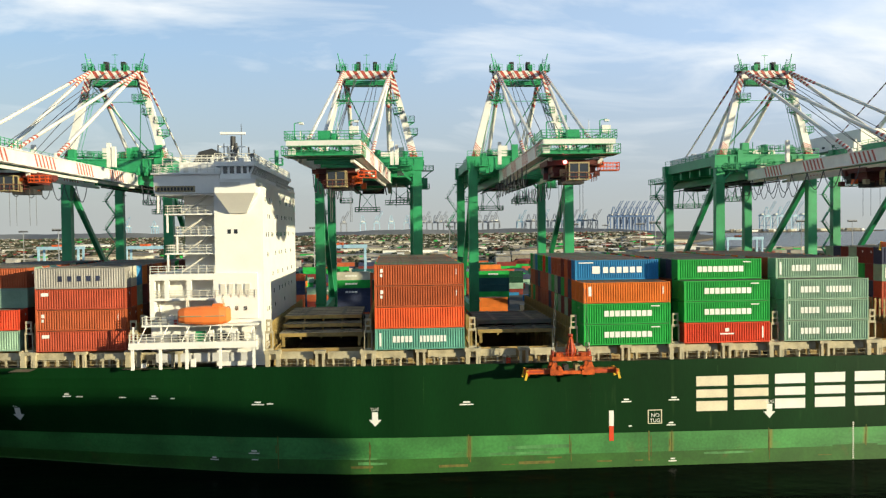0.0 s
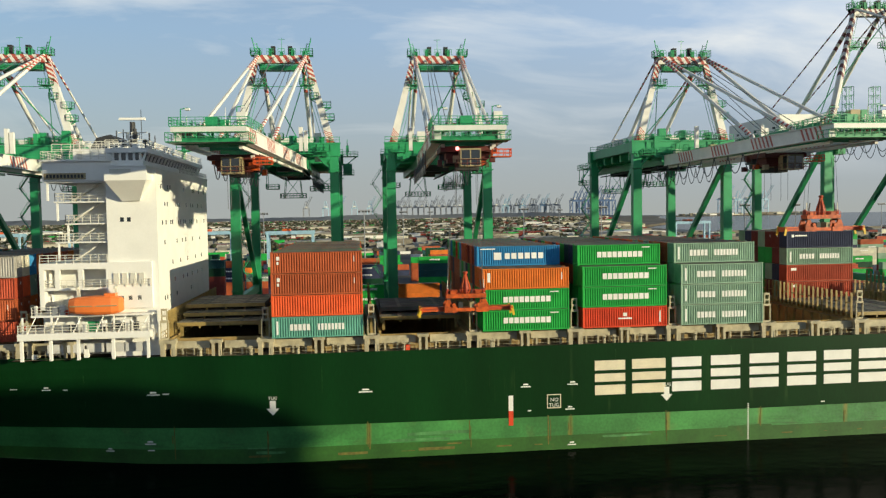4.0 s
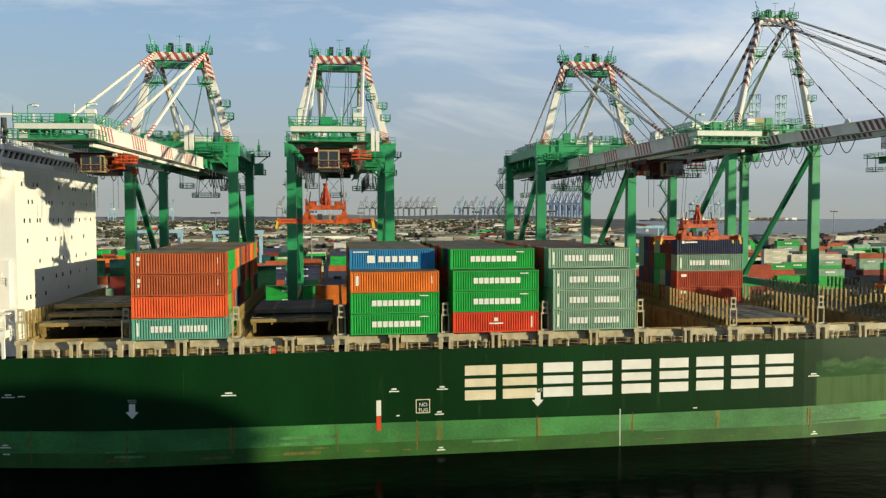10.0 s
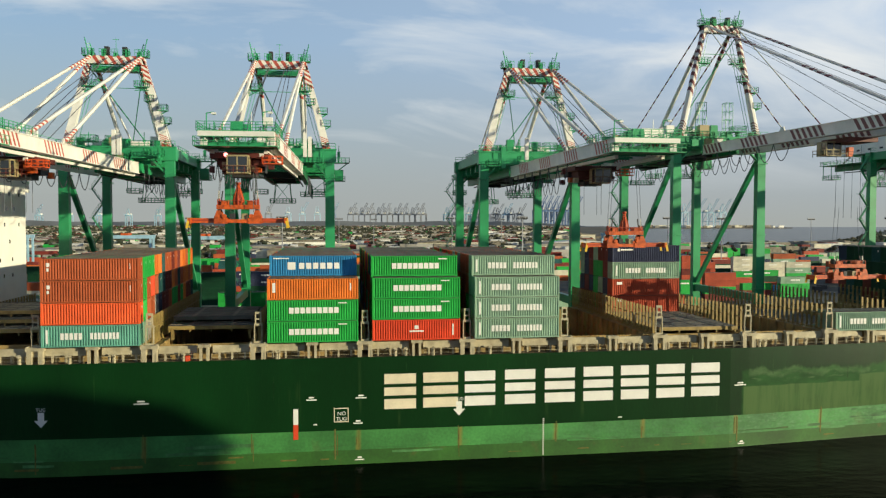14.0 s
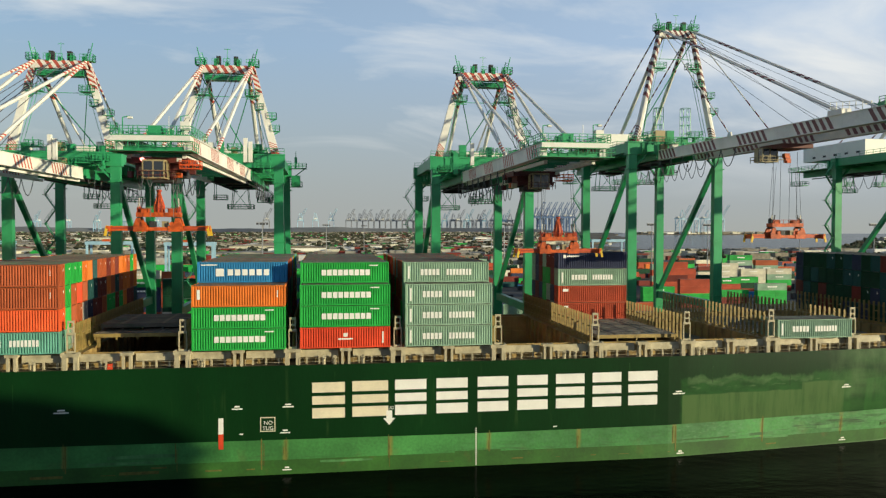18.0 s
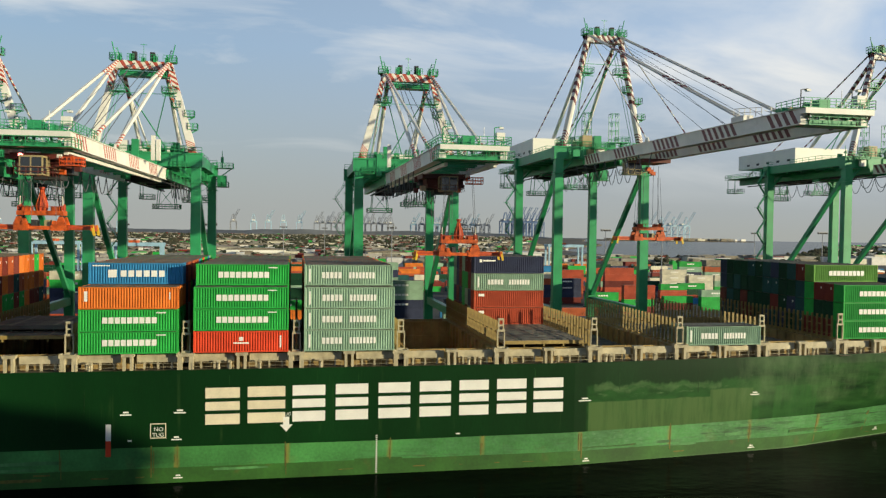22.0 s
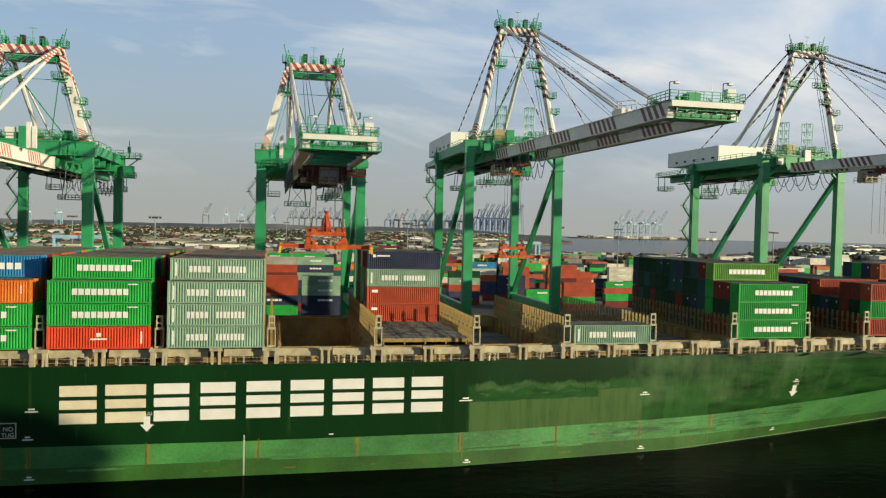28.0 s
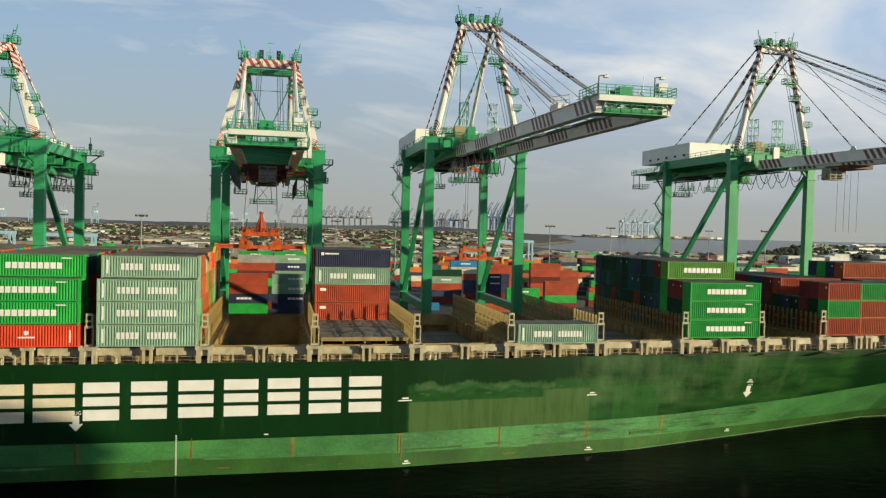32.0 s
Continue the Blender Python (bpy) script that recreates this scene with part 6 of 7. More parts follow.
    part("wing_railing", Geo().railing([(-60.3, 20.5, 39.85), (-60.3, 42.0, 39.85)], 0.9, 1.0, 0.05, 2), RAIL, h)
    part("deck_railing", Geo().railing([(-66.2, 3.6, 40.95), (-74.6, 3.6, 40.95), (-74.6, 20, 40.95)], 1.1, 0.9, 0.035, 3), RAIL, h)
    part("casing_railing", Geo().railing([(-66.5, 10.6, 43.0), (-72.7, 10.6, 43.0)], 1.0, 0.8, 0.035, 2), RAIL, h)
    rr = random.Random(12)
    for k in range(12):
        x, y = rr.uniform(-72, -61.5), rr.uniform(8, 30)
        z0 = 43.0 if x < -66.4 else 42.35
        part("roof_fitting", Geo().tube((x, y, z0 - 0.1), (x, y, z0 + rr.uniform(0.5, 1.7)), rr.uniform(0.07, 0.28), 8), rr.choice((HOUSE, HOUSE, RAIL, DARK)), h)
    # name board as a plain bar
    part("name_board", Geo().box(-74.3, -68.9, 3.66, 3.72, 38.3, 39.15), CABIN, h, "plain dark-lettered board")
    b = Geo()
    for k in range(11):
        b.box(-74.0 + 0.45 * k, -73.7 + 0.45 * k, 3.63, 3.66, 38.5, 38.95)
    part("name_bar", b, DARK, h)
    # windows
    wm = mesh_of("window", Geo().box(-0.02, 0.02, -0.22, 0.22, 0, 0.62), GLASS)
    for z, ys in ((37.0, (6, 10.2, 11.6, 20.5, 27, 28.2, 32, 36.2)), (34.6, (8.2, 9.6, 15, 16.2, 17.4, 22, 25.5, 27, 31, 34)), (32.0, (6.6, 8.6, 11.4, 12.4, 16.4, 17.8, 20, 21.2, 24.5, 25.6, 30, 36)), (29.2, (7.6, 15, 18.6, 21, 26, 32)), (26.2, (12, 17, 22, 28, 33)), (23.6, (13, 18.5, 21.4, 25, 29.4, 33)), (21.4, (6.8, 8.2, 10.0, 14, 24))):
        for y in ys:
            ob = part("window", wm, None, h)
            ob.matrix_basis = pose(-59.79, y, z)
    sm = mesh_of("window", Geo().box(-0.24, 0.24, -0.02, 0.02, 0, 0.6), GLASS)
    for x, z in ((-63.9, 35.5), (-63.0, 35.5), (-62.1, 35.5), (-64.4, 32.5), (-63.5, 32.5), (-64.6, 21.9), (-63.5, 21.9), (-62.3, 21.9), (-61.2, 37.4)):
        ob = part("window", sm, None, h)
        ob.matrix_basis = pose(x, 3.69 if z > 25 else 3.24, z)
    # mast, radar, domes and exhausts on the roof
    m = Geo().tube((-66.5, 18, 42), (-66.5, 18, 47.6), 0.55, 8, 0.4)
    mast = part("radar_mast", m, DARK, h, "dark radar mast")
    part("radar_bar", Geo().box(-68.4, -64.6, 17.7, 18.3, 47.9, 48.25), HOUSE, mast)
    part("aerial", Geo().tube((-65.2, 18, 44), (-65.2, 18, 49.5), 0.05, 5).tube((-67.9, 18, 43), (-67.9, 18, 46.5), 0.08, 5).tube((-64.2, 18.5, 43), (-64.2, 18.5, 46), 0.12, 6), DARK, mast)
    g = Geo()
    for j in range(6):
        a0, a1 = math.pi * (j / 6 - 0.5), math.pi * ((j + 1) / 6 - 0.5)
        g.tube((-64.4, 16.5, 43.6 + 0.75 * math.sin(a0)), (-64.4, 16.5, 43.6 + 0.75 * math.sin(a1)), max(0.02, 0.75 * math.cos(a0)), 12, max(0.02, 0.75 * math.cos(a1)), caps=False)
    part("satellite_dome", g, HOUSE, h, "white satellite dome")
    g = Geo().box(-69.0, -62.6, 14, 22, 42.0, 42.9).railing([(-69, 14, 42.9), (-62.6, 14, 42.9), (-62.6, 22, 42.9)], 1.1, 0.9, 0.05, 2)
    part("monkey_island", g, HOUSE, h)
    f = Geo().box(-72.8, -68.4, 16, 25, 41.9, 43.4)
    part("funnel", f, HOUSE, h, "pale funnel casing with black exhaust top")
    f = Geo().prism([(-72.4, 43.4), (-68.6, 43.4), (-68.3, 44.6), (-69.4, 45.6), (-71.4, 45.1)], "y", 16.5, 24.5)
    part("exhaust_top", f, DARK, h)
    m2 = Geo().tube((-61.6, 30, 42), (-61.6, 30, 46.6), 0.35, 8).box(-62.6, -60.6, 29.2, 30.8, 44.0, 44.2).railing([(-62.6, 29.2, 44.2), (-60.6, 29.2, 44.2), (-60.6, 30.8, 44.2)], 1, 0.8, 0.05, 2)
    part("signal_mast", m2, CRANE_GREEN, h)
    for k, (x, y, z1, r) in enumerate(((-68.6, 17, 46.2, 0.10), (-67.4, 19.5, 45.4, 0.22), (-65.8, 16.6, 46.4, 0.26), (-65.0, 20.2, 45.0, 0.14), (-63.4, 18.6, 45.6, 0.08), (-62.9, 24, 44.4, 0.07), (-62.0, 34, 44.2, 0.06))):
        part("roof_post", Geo().tube((x, y, 42.0), (x, y, z1), r, 8), (DARK, HOUSE, DARK, HOUSE, DARK, HOUSE, HOUSE)[k], h)
    part("mast_yard", Geo().beam((-68.6, 18, 46.0), (-64.4, 18, 46.0), 0.16).beam((-67.8, 18, 44.6), (-65.2, 18, 44.6), 0.14).box(-67.3, -65.7, 17.4, 18.6, 45.0, 45.12), HOUSE, mast)
    part("mast_railing", Geo().railing([(-67.3, 17.4, 45.1), (-65.7, 17.4, 45.1), (-65.7, 18.6, 45.1), (-67.3, 18.6, 45.1), (-67.3, 17.4, 45.1)], 0.9, 0.8, 0.04, 2), HOUSE, mast)
    for k, (x, y, r) in enumerate(((-63.2, 20.8, 0.45), (-66.9, 12.5, 0.4), (-62.4, 12.0, 0.35))):
        part("radome", Geo().tube((x, y, 42.0), (x, y, 42.9), 0.12, 6).tube((x, y, 42.9), (x, y, 42.9 + r), r * 0.8, 12, r).tube((x, y, 42.9 + r), (x, y, 42.9 + 1.7 * r), r, 12, r * 0.45), HOUSE, h)
    for k in range(5):
        part("roof_locker", Geo().box(-65.2 + 0.9 * k, -64.6 + 0.9 * k, 6.0 + 2.2 * (k % 2), 6.9 + 2.2 * (k % 2), 42.1, 42.7 + 0.25 * (k % 3)), HOUSE, h)
    part("aft_roof_railing", Geo().railing([(-73.5, 4.7, 42.0), (-66.2, 4.7, 42.0)], 1.1, 1.2, 0.045, 3), RAIL, h)
    part("searchlight", Geo().tube((-61.4, 5.0, 42.1), (-61.4, 5.0, 43.2), 0.07, 6).tube((-61.6, 5.0, 43.4), (-61.1, 5.0, 43.4), 0.28, 10), DARK, h)
    part("deck_machinery", Geo().box(-64.2, -62.6, 2.4, 4.0, 17.9, 18.9).tube((-66.0, 3.2, 18.4), (-64.4, 3.2, 18.4), 0.5, 10), DARK, h)
    for k in range(5):
        part("side_locker", Geo().box(-74.6 + 2.55 * k, -72.4 + 2.55 * k, 0.9 + deck_y(-70) * 0.9, 1.15 + deck_y(-70) * 0.9, 14.9, 16.1), CRANE_GREY, h, "grey steel side locker")
    rl = random.Random(41)
    for k in range(14):
        x = rl.uniform(-76.5, -61.5)
        z0 = rl.choice((17.9, 17.9, 20.2, 14.2))
        y0 = {17.9: 2.0, 20.2: 2.8, 14.2: 3.3}[z0]
        part("deck_fitting", Geo().box(x - rl.uniform(0.1, 0.45), x + rl.uniform(0.1, 0.45), y0, y0 + 0.5, z0, z0 + rl.uniform(0.5, 1.7)), rl.choice((HOUSE, HOUSE, RAIL, HOUSE, BOX["red"], DARK)), h)
    for k in range(6):
        x = -76.4 + 2.9 * k
        part("deck_brace", Geo().beam((x, 1.75, 17.9), (x + 0.9, 2.3, 19.95), 0.12), HOUSE, h)
    part("winch", Geo().tube((-69.6, 3.0, 18.5), (-67.8, 3.0, 18.5), 0.7, 12), CRANE_GREEN, h)
    return h


build_house()


def build_lifeboat():
    t = thing("lifeboat", "orange enclosed lifeboat hanging at the boat deck", "lifeboat", pose(-67.5, 1.7, 20.3))
    n = 12
    g = Geo()
    secs = [(-3.5, 0.35, 0.62), (-3.25, 0.85, 0.95), (-2.4, 1.15, 1.12), (0, 1.25, 1.3), (2.2, 1.2, 1.28), (3.1, 0.95, 1.05), (3.5, 0.3, 0.8)]
    for x, w, hh in secs:
        for k in range(n):
            a = 2 * math.pi * k / n
            ca, sa = math.cos(a), math.sin(a)
            g.v.append((x, w * math.copysign(abs(ca) ** 0.55, ca), 1.2 + hh * math.copysign(abs(sa) ** 0.6, sa)))
    for i in range(len(secs) - 1):
        for k in range(n):
            g.f.append((i * n + k, i * n + (k + 1) % n, (i + 1) * n + (k + 1) % n, (i + 1) * n + k))
            g.m.append(0)
    g.f += [tuple(range(n)), tuple(range(6 * n, 7 * n))]
    g.m += [0, 0]
    part("hull", g, LIFEBOAT, t)
    part("canopy", Geo().box(1.2, 2.6, -0.6, 0.6, 2.2, 2.75), LIFEBOAT, t)
    part("rubbing_strake", Geo().box(-3.0, 3.0, -1.24, -1.1, 1.1, 1.25), CABIN, t)
    for x in (-2.4, 2.4):
        part("davit", Geo().beam((x, 1.6, -0.1), (x, 0.4, 3.6), 0.3).beam((x, 0.4, 3.6), (x, -0.2, 3.4), 0.25).tube((x, -0.1, 3.4), (x, -0.1, 2.3), 0.05, 5), RAIL, t)


build_lifeboat()

# ---- paint marks on the hull ----


def mark(name, x0, x1, z0, z1, mat, label="", parent=None, out=0.02):
    g = Geo()
    xs = np.linspace(x0, x1, max(2, int((x1 - x0) / 2) + 1))
    for a, b in zip(xs, xs[1:]):
        p = [(x, side_y(x, z) - o, z) for o in (out + 0.012, out) for x, z in ((a, z0), (b, z0), (b, z1), (a, z1))]
        g.add(p, HEX)
    return part(name, g, mat, parent or hull, label)


def build_marks():
    # the nine blocks of the ship's big side marking, each in three plain bars
    spans = [(0.0, 4.4), (5.4, 10.3), (11.25, 15.6), (17.0, 21.4), (22.8, 27.2), (28.5, 32.9), (34.1, 38.3), (39.5, 43.8), (44.85, 49.25)]
    for k, (a, b) in enumerate(spans):
        lo, hi = 6.98 + 0.36 * k / 8, 11.86 + 0.38 * k / 8
        m = CREAM if k < 2 else WHITE
        third = (hi - lo) / 3
        for q in range(3):
            mark("side_marking", a, b, lo + third * q + (0.24 if q else 0), lo + third * (q + 1) - (0.24 if q < 2 else 0), m, "plain off-white marking bar")
    # arrows that show where to push
    for x, z in ((-44.6, 6.0), (10.45, 5.75), (108.9, 6.7), (-95.0, 6.4)):
        pts = [(-0.4, 2.0), (0.4, 2.0), (0.4, 0.95), (0.85, 0.95), (0, 0), (-0.85, 0.95), (-0.4, 0.95)]
        g = Geo()
        n = len(pts)
        for o in (0.032, 0.02):
            g.v += [(x + a, side_y(x + a, z + b) - o, z + b) for a, b in pts]
        g.f += [tuple(range(n)), tuple(reversed(range(n, 2 * n)))]
        g.m += [0, 0]
        part("arrow_marking", g, WHITE, hull, "white arrow")
        text("TUG", x - 0.62, z + 2.15, 0.62)
    mark("draught_mark", -12.35, -11.7, 5.25, 7.4, WHITE)
    mark("draught_mark", -12.35, -11.7, 3.2, 5.25, BOX["red"], "red mark")
    for a, b, c, d in ((-6.9, -4.9, 7.25, 7.37), (-6.9, -4.9, 5.4, 5.52), (-6.9, -6.78, 5.52, 7.25), (-5.02, -4.9, 5.52, 7.25)):
        mark("frame_line", a, b, c, d, CREAM)
    text("NO", -6.45, 6.35, 0.75)
    text("TUG", -6.62, 5.62, 0.72)
    # small legends that cannot be read
    for x, z, w in ((-32.1, 8.7, 1.9), (-9.9, 8.5, 1.4), (-3.2, 8.6, 1.5), (-60.6, 9.0, 1.7), (-58.9, 9.1, 0.9), (-79.5, 9.95, 1.0), (-75.1, 9.8, 1.2), (-72.5, 9.8, 0.6), (-85.6, 10.05, 0.9), (-87.4, 10.1, 1.2), (-9.4, 5.1, 0.5), (-3.6, 5.1, 1.3), (52.6, 8.7, 1.9), (81.0, 8.4, 1.6), (108.9, 9.3, 1.2), (-3.4, 0.05, 1.2), (-61.3, 2.2, 1.5), (-67.0, 1.1, 1.2), (-61.2, 1.3, 0.9), (107.3, 0.6, 1.1), (34, 4.6, 0.6), (53, -0.1, 1.1), (81, 0.0, 1.2)):
        mark("legend_bar", x - w / 2, x + w / 2, z, z + 0.16, WHITE)
        if w > 1.0:
            mark("legend_bar", x - w / 4, x + w / 4, z + 0.3, z + 0.5, WHITE)
    z = -0.3
    while z < 5.0:
        mark("draught_scale", 22.5, 22.72, z, z + 0.14, WHITE)
        z += 0.28
    # rust runs down the boot topping
    rng = random.Random(9)
    for x in (-58, -45.5, -31.8, -17.7, -6.7, -3.6, 10.6, 24.4, 37.5, 52.0, 66.5, 80.5, 93.5, 104, 112):
        for k in range(2):
            dx, w = rng.uniform(-0.3, 0.3), rng.uniform(0.08, 0.2)
            mark("rust_run", x + dx, x + dx + w, rng.uniform(-0.3, 2.6), paint_z(x) + rng.uniform(-1.2, 0.4), RUST, "ochre rust run", out=0.010 + 0.003 * k)
    for _ in range(12):
        x = rng.uniform(-40, 110)
        mark("scrape", x, x + rng.uniform(0.4, 2.2), 0.3, 0.3 + rng.uniform(0.06, 0.2), RUST, out=0.012)
    for x, z, w, hh in ((-48, 0.3, 3, 0.3), (-36, 0.2, 4, 0.35), (-25, 0.3, 5, 0.4), (-21, 1.0, 2, 0.2)):
        mark("scrape", x, x + w, z, z + hh, RUST, out=0.012)
    for x in (-70, -38, -15, 3, 20, 45, 58, 71, 88, 95, 102, 110):
        mark("stain", x, x + 0.10, 7.5 + rng.random() * 3, 11.5 + rng.random() * 2, HULL_FADED3, "pale run", out=0.006)


def text(words, x, z, size):
    c = bpy.data.curves.new("lettering", "FONT")
    c.body, c.size, c.extrude = words, size, 0.006
    c.materials.append(WHITE)
    ob = new("lettering", c)
    ob.parent = hull
    ob.matrix_basis = pose(x, side_y(x + 0.5, z) - 0.035, z, 90, 0, 0)


RUST = material("rust_stain", (0.145, 0.138, 0.028), rough=0.8, grime=0.4, scale=1.5)
build_marks()

# ---- yard and distance ----
FAR_BOX = {}


def yard_container(x, y, z, colour, rng):
    """A container far off: ribbed body with frame lines and a marking, in one mesh."""
    if colour not in FAR_BOX:
        g = Geo().box(-6.05, 6.05, -1.17, 1.17, 0.12, 2.55)
        n = 30
        for k in range(n):
            xx = -5.9 + 11.8 * k / n
            for s in (-1, 1):
                g.box(xx, xx + 0.2, s * 1.19 - 0.02, s * 1.19 + 0.02, 0.2, 2.45)
        for xx in (-6.09, 5.93):
            for s in (-1.22, 1.06):
                g.box(xx, xx + 0.16, s, s + 0.16, 0, 2.6)
        for s in (-1.22, 1.1):
            g.box(-6, 6, s, s + 0.12, 0, 0.15).box(-6, 6, s, s + 0.12, 2.48, 2.6)
        g.box(-6.05, 6.05, -1.17, 1.17, 2.55, 2.59, 1)
        if colour in ("green", "sage", "navy", "blue", "cream"):
            for a in (-1.9, -0.9, 0.1, 1.1):
                g.box(a, a + 0.85, -1.235, -1.215, 1.1, 1.65, 2)
        FAR_BOX[colour] = mesh_of("yard_container", g, [BOX[colour], ROOF, WHITE])
    ob = new("yard_container", FAR_BOX[colour])
    ob.matrix_basis = pose(x, y, z, 0, 0, rng.choice((0, 180)) if colour not in ("green", "sage", "navy", "blue", "cream") else 0)
    return tagged(ob, LABELS[colour].split(" with")[0] + " in the yard behind the quay", "container", "containers in the yard")


def build_yard():
    rng = random.Random(31)
    names = sorted(BOX)
    low = Geo()

    def pile(x, y, cols):
        """A pile of containers; what stands low behind the ship is joined."""
        for k, col in enumerate(cols):
            z = GROUND + 2.62 * k
            if k >= max(2, len(cols) - 3):
                yard_container(x, y + 1.22, z, col, rng)
            else:
                low.box(x - 6.09, x + 6.09, y, y + 2.44, z, z + 2.62, names.index(col))
                for q in range(18):
                    low.box(x - 5.9 + 0.66 * q, x - 5.6 + 0.66 * q, y - 0.05, y, z + 0.2, z + 2.4, names.index(col))

    # piles beside the cranes that the gaps between the ship's stacks open on
    pile(26.7, 106, ["maroon", "pine", "green", "navy", "brick", "brick"])
    pile(39.9, 106, ["maroon", "navy", "navy", "navy", "sage", "sage"])
    pile(28.2, 165, ["maroon", "navy", "pine", "green", "maroon", "brick", "grey"])
    pile(40.5, 165, ["maroon", "navy", "pine", "navy", "sage", "navy", "sage"])
    pile(27.0, 200, ["maroon", "navy", "pine", "green", "brick", "sage", "green"])
    pile(40.0, 200, ["maroon", "navy", "pine", "green", "brick", "sage", "green"])
    east = ["brick", "rust", "brick", "pine", "navy", "brick", "sage", "brick", "green", "cream", "maroon", "rust", "sage"]
    west = ["green", "brick", "navy", "green", "sage", "maroon", "green", "rust", "teal", "orange", "pine", "cream"]
    for y, tiers in ((104, (3, 4, 4, 5)), (134, (4, 5, 5)), (164, (4, 5, 6)), (197, (4, 5, 5)), (236, (4, 5))):
        for c in range(19):
            if rng.random() < 0.3:
                continue
            col, cols = rng.choice(east), []
            for _ in range(rng.choice(tiers)):
                col = col if rng.random() < 0.35 else rng.choice(east)
                cols.append(col)
            x = 62 + 12.9 * c + (y % 7)
            if x > 232:
                pile(x, y, cols)
            elif y < 140 and c % 3 == 0:
                pile(x, y, cols[:2])
    # the blocks seen past the tall cranes
    pile(98.0, 186, ["maroon", "navy", "brick", "sage", "pine"])
    pile(110.0, 205, ["maroon", "navy", "navy", "rust", "cream", "blue"])
    pile(122.5, 205, ["maroon", "navy", "navy", "navy"])
    pile(118.0, 228, ["maroon", "rust", "brick", "navy", "pine"])
    pile(131.0, 225, ["maroon", "rust", "brick", "brick", "brick"])
    pile(139.0, 190, ["maroon", "rust", "brick", "maroon", "brick", "brick"])
    pile(136.3, 165, ["maroon", "green", "brick", "brick"])
    pile(122.0, 165, ["pine", "green", "green"])
    pile(152.5, 228, ["maroon", "brick", "sage", "brick", "sage"])
    pile(172.7, 210, ["navy", "brick", "green"])
    pile(184.5, 216, ["brick", "pine", "green"])
    pile(169.0, 203, ["maroon", "brick"])
    pile(172.6, 175, ["green", "green", "sage"])
    pile(158.5, 178, ["maroon", "green"])
    pile(165.0, 236, ["navy", "brick", "brick", "brick"])
    pile(184.5, 233, ["navy", "maroon", "cream", "cream", "cream"])
    pile(197.5, 232, ["navy", "cream", "cream", "cream"])
    pile(210.5, 232, ["maroon", "green", "sage", "cream"])
    pile(208.0, 262, ["maroon", "pine", "brick", "navy", "sage", "green"])
    pile(222.0, 262, ["navy", "green", "brick", "sage", "rust"])
    pile(224.0, 205, ["maroon", "brick", "green"])
    for y, tiers in ((106, (3, 4, 4)), (150, (4, 5, 6)), (192, (3, 4, 5)), (238, (3, 4))):
        for c in range(15):
            if rng.random() < 0.45:
                continue
            col, cols = rng.choice(west), []
            for _ in range(rng.choice(tiers)):
                col = col if rng.random() < 0.4 else rng.choice(west)
                cols.append(col)
            pile(-172 + 12.9 * c, y, cols)
    # the rest of the yard, past counting
    far_palette = ["brick", "brick", "pine", "green", "sage", "navy", "maroon", "cream", "rust", "teal", "green", "orange"]
    g = low
    for by in range(270, 450, 30):
        for bx in range(-900, 1250, 15):
            if (bx // 15) % 9 == 0 or bx > 640 + (by - 270) * 0.4:
                continue
            for r in range(3):
                t = rng.choice((0, 0, 1, 1, 2, 2, 3))
                for k in range(t):
                    x, y, z = bx + rng.uniform(-0.3, 0.3), by + 3 * r, GROUND + 2.62 * k
                    g.box(x - 6.1, x + 6.1, y, y + 2.44, z, z + 2.55, names.index(rng.choice(far_palette)))
    ob = part("yard_containers", g, [BOX[n] for n in names])
    tagged(ob, "rows of stacked containers across the far yard", "containers", kind="stuff")
    # small vehicles and gear as one scatter
    g = Geo()
    for _ in range(500):
        x, y = rng.uniform(-500, 600), rng.uniform(90, 690)
        w, l, hh = rng.uniform(1.6, 2.4), rng.uniform(3, 8), rng.uniform(1.2, 2.8)
        g.box(x, x + l, y, y + w, GROUND, GROUND + hh, rng.choice((0, 1, 1, 1, 2)))
    tagged(part("yard_vehicles", g, [HOUSE, DARK, BOX["blue"]]), "small parked yard vehicles and chassis", "vehicles", kind="stuff")


build_yard()
PALE_BLUE = paint("pale_blue_steel", (0.30, 0.48, 0.60), rough=0.5)
# the far cranes' paler tones hold the haze of distance in their colour
SKY_BLUE = paint("sky_blue_steel", (0.40, 0.58, 0.70), rough=0.5)
DEEP_BLUE = paint("deep_blue_steel", (0.10, 0.17, 0.32), rough=0.5)
HAZED_GREY = paint("hazed_grey_steel", (0.27, 0.28, 0.30), rough=0.6)


def build_gantries():
    for x, y in ((-70, 330), (-118, 360), (196, 420), (-190, 380), (-250, 400)):
        t = thing("yard_gantry", "pale blue rubber-tyred yard gantry crane", "gantry crane", pose(x, y, GROUND), group="yard gantries")
        for sx in (-12, 12):
            for sy in (-4, 4):
                part("leg", Geo().beam((sx, sy, 1.2), (sx, sy, 20), 1.1), PALE_BLUE, t)
            part("sill", Geo().box(sx - 0.7, sx + 0.7, -5, 5, 0.8, 2.0), PALE_BLUE, t)
            for sy in (-4, 4):
                part("wheel", Geo().tube((sx - 0.5, sy, 0.8), (sx + 0.5, sy, 0.8), 0.8, 10), DARK, t)
        for sy in (-4, 4):
            part("girder", Geo().box(-13, 13, sy - 0.6, sy + 0.6, 19.6, 21.4), PALE_BLUE, t)
        part("trolley", Geo().box(-4, 0, -4, 4, 20.4, 22.6), SPREAD, t, "orange trolley")
        part("cabin", Geo().box(0.5, 2.5, -2, 0, 17.4, 19.6), CRANE_WHITE, t)


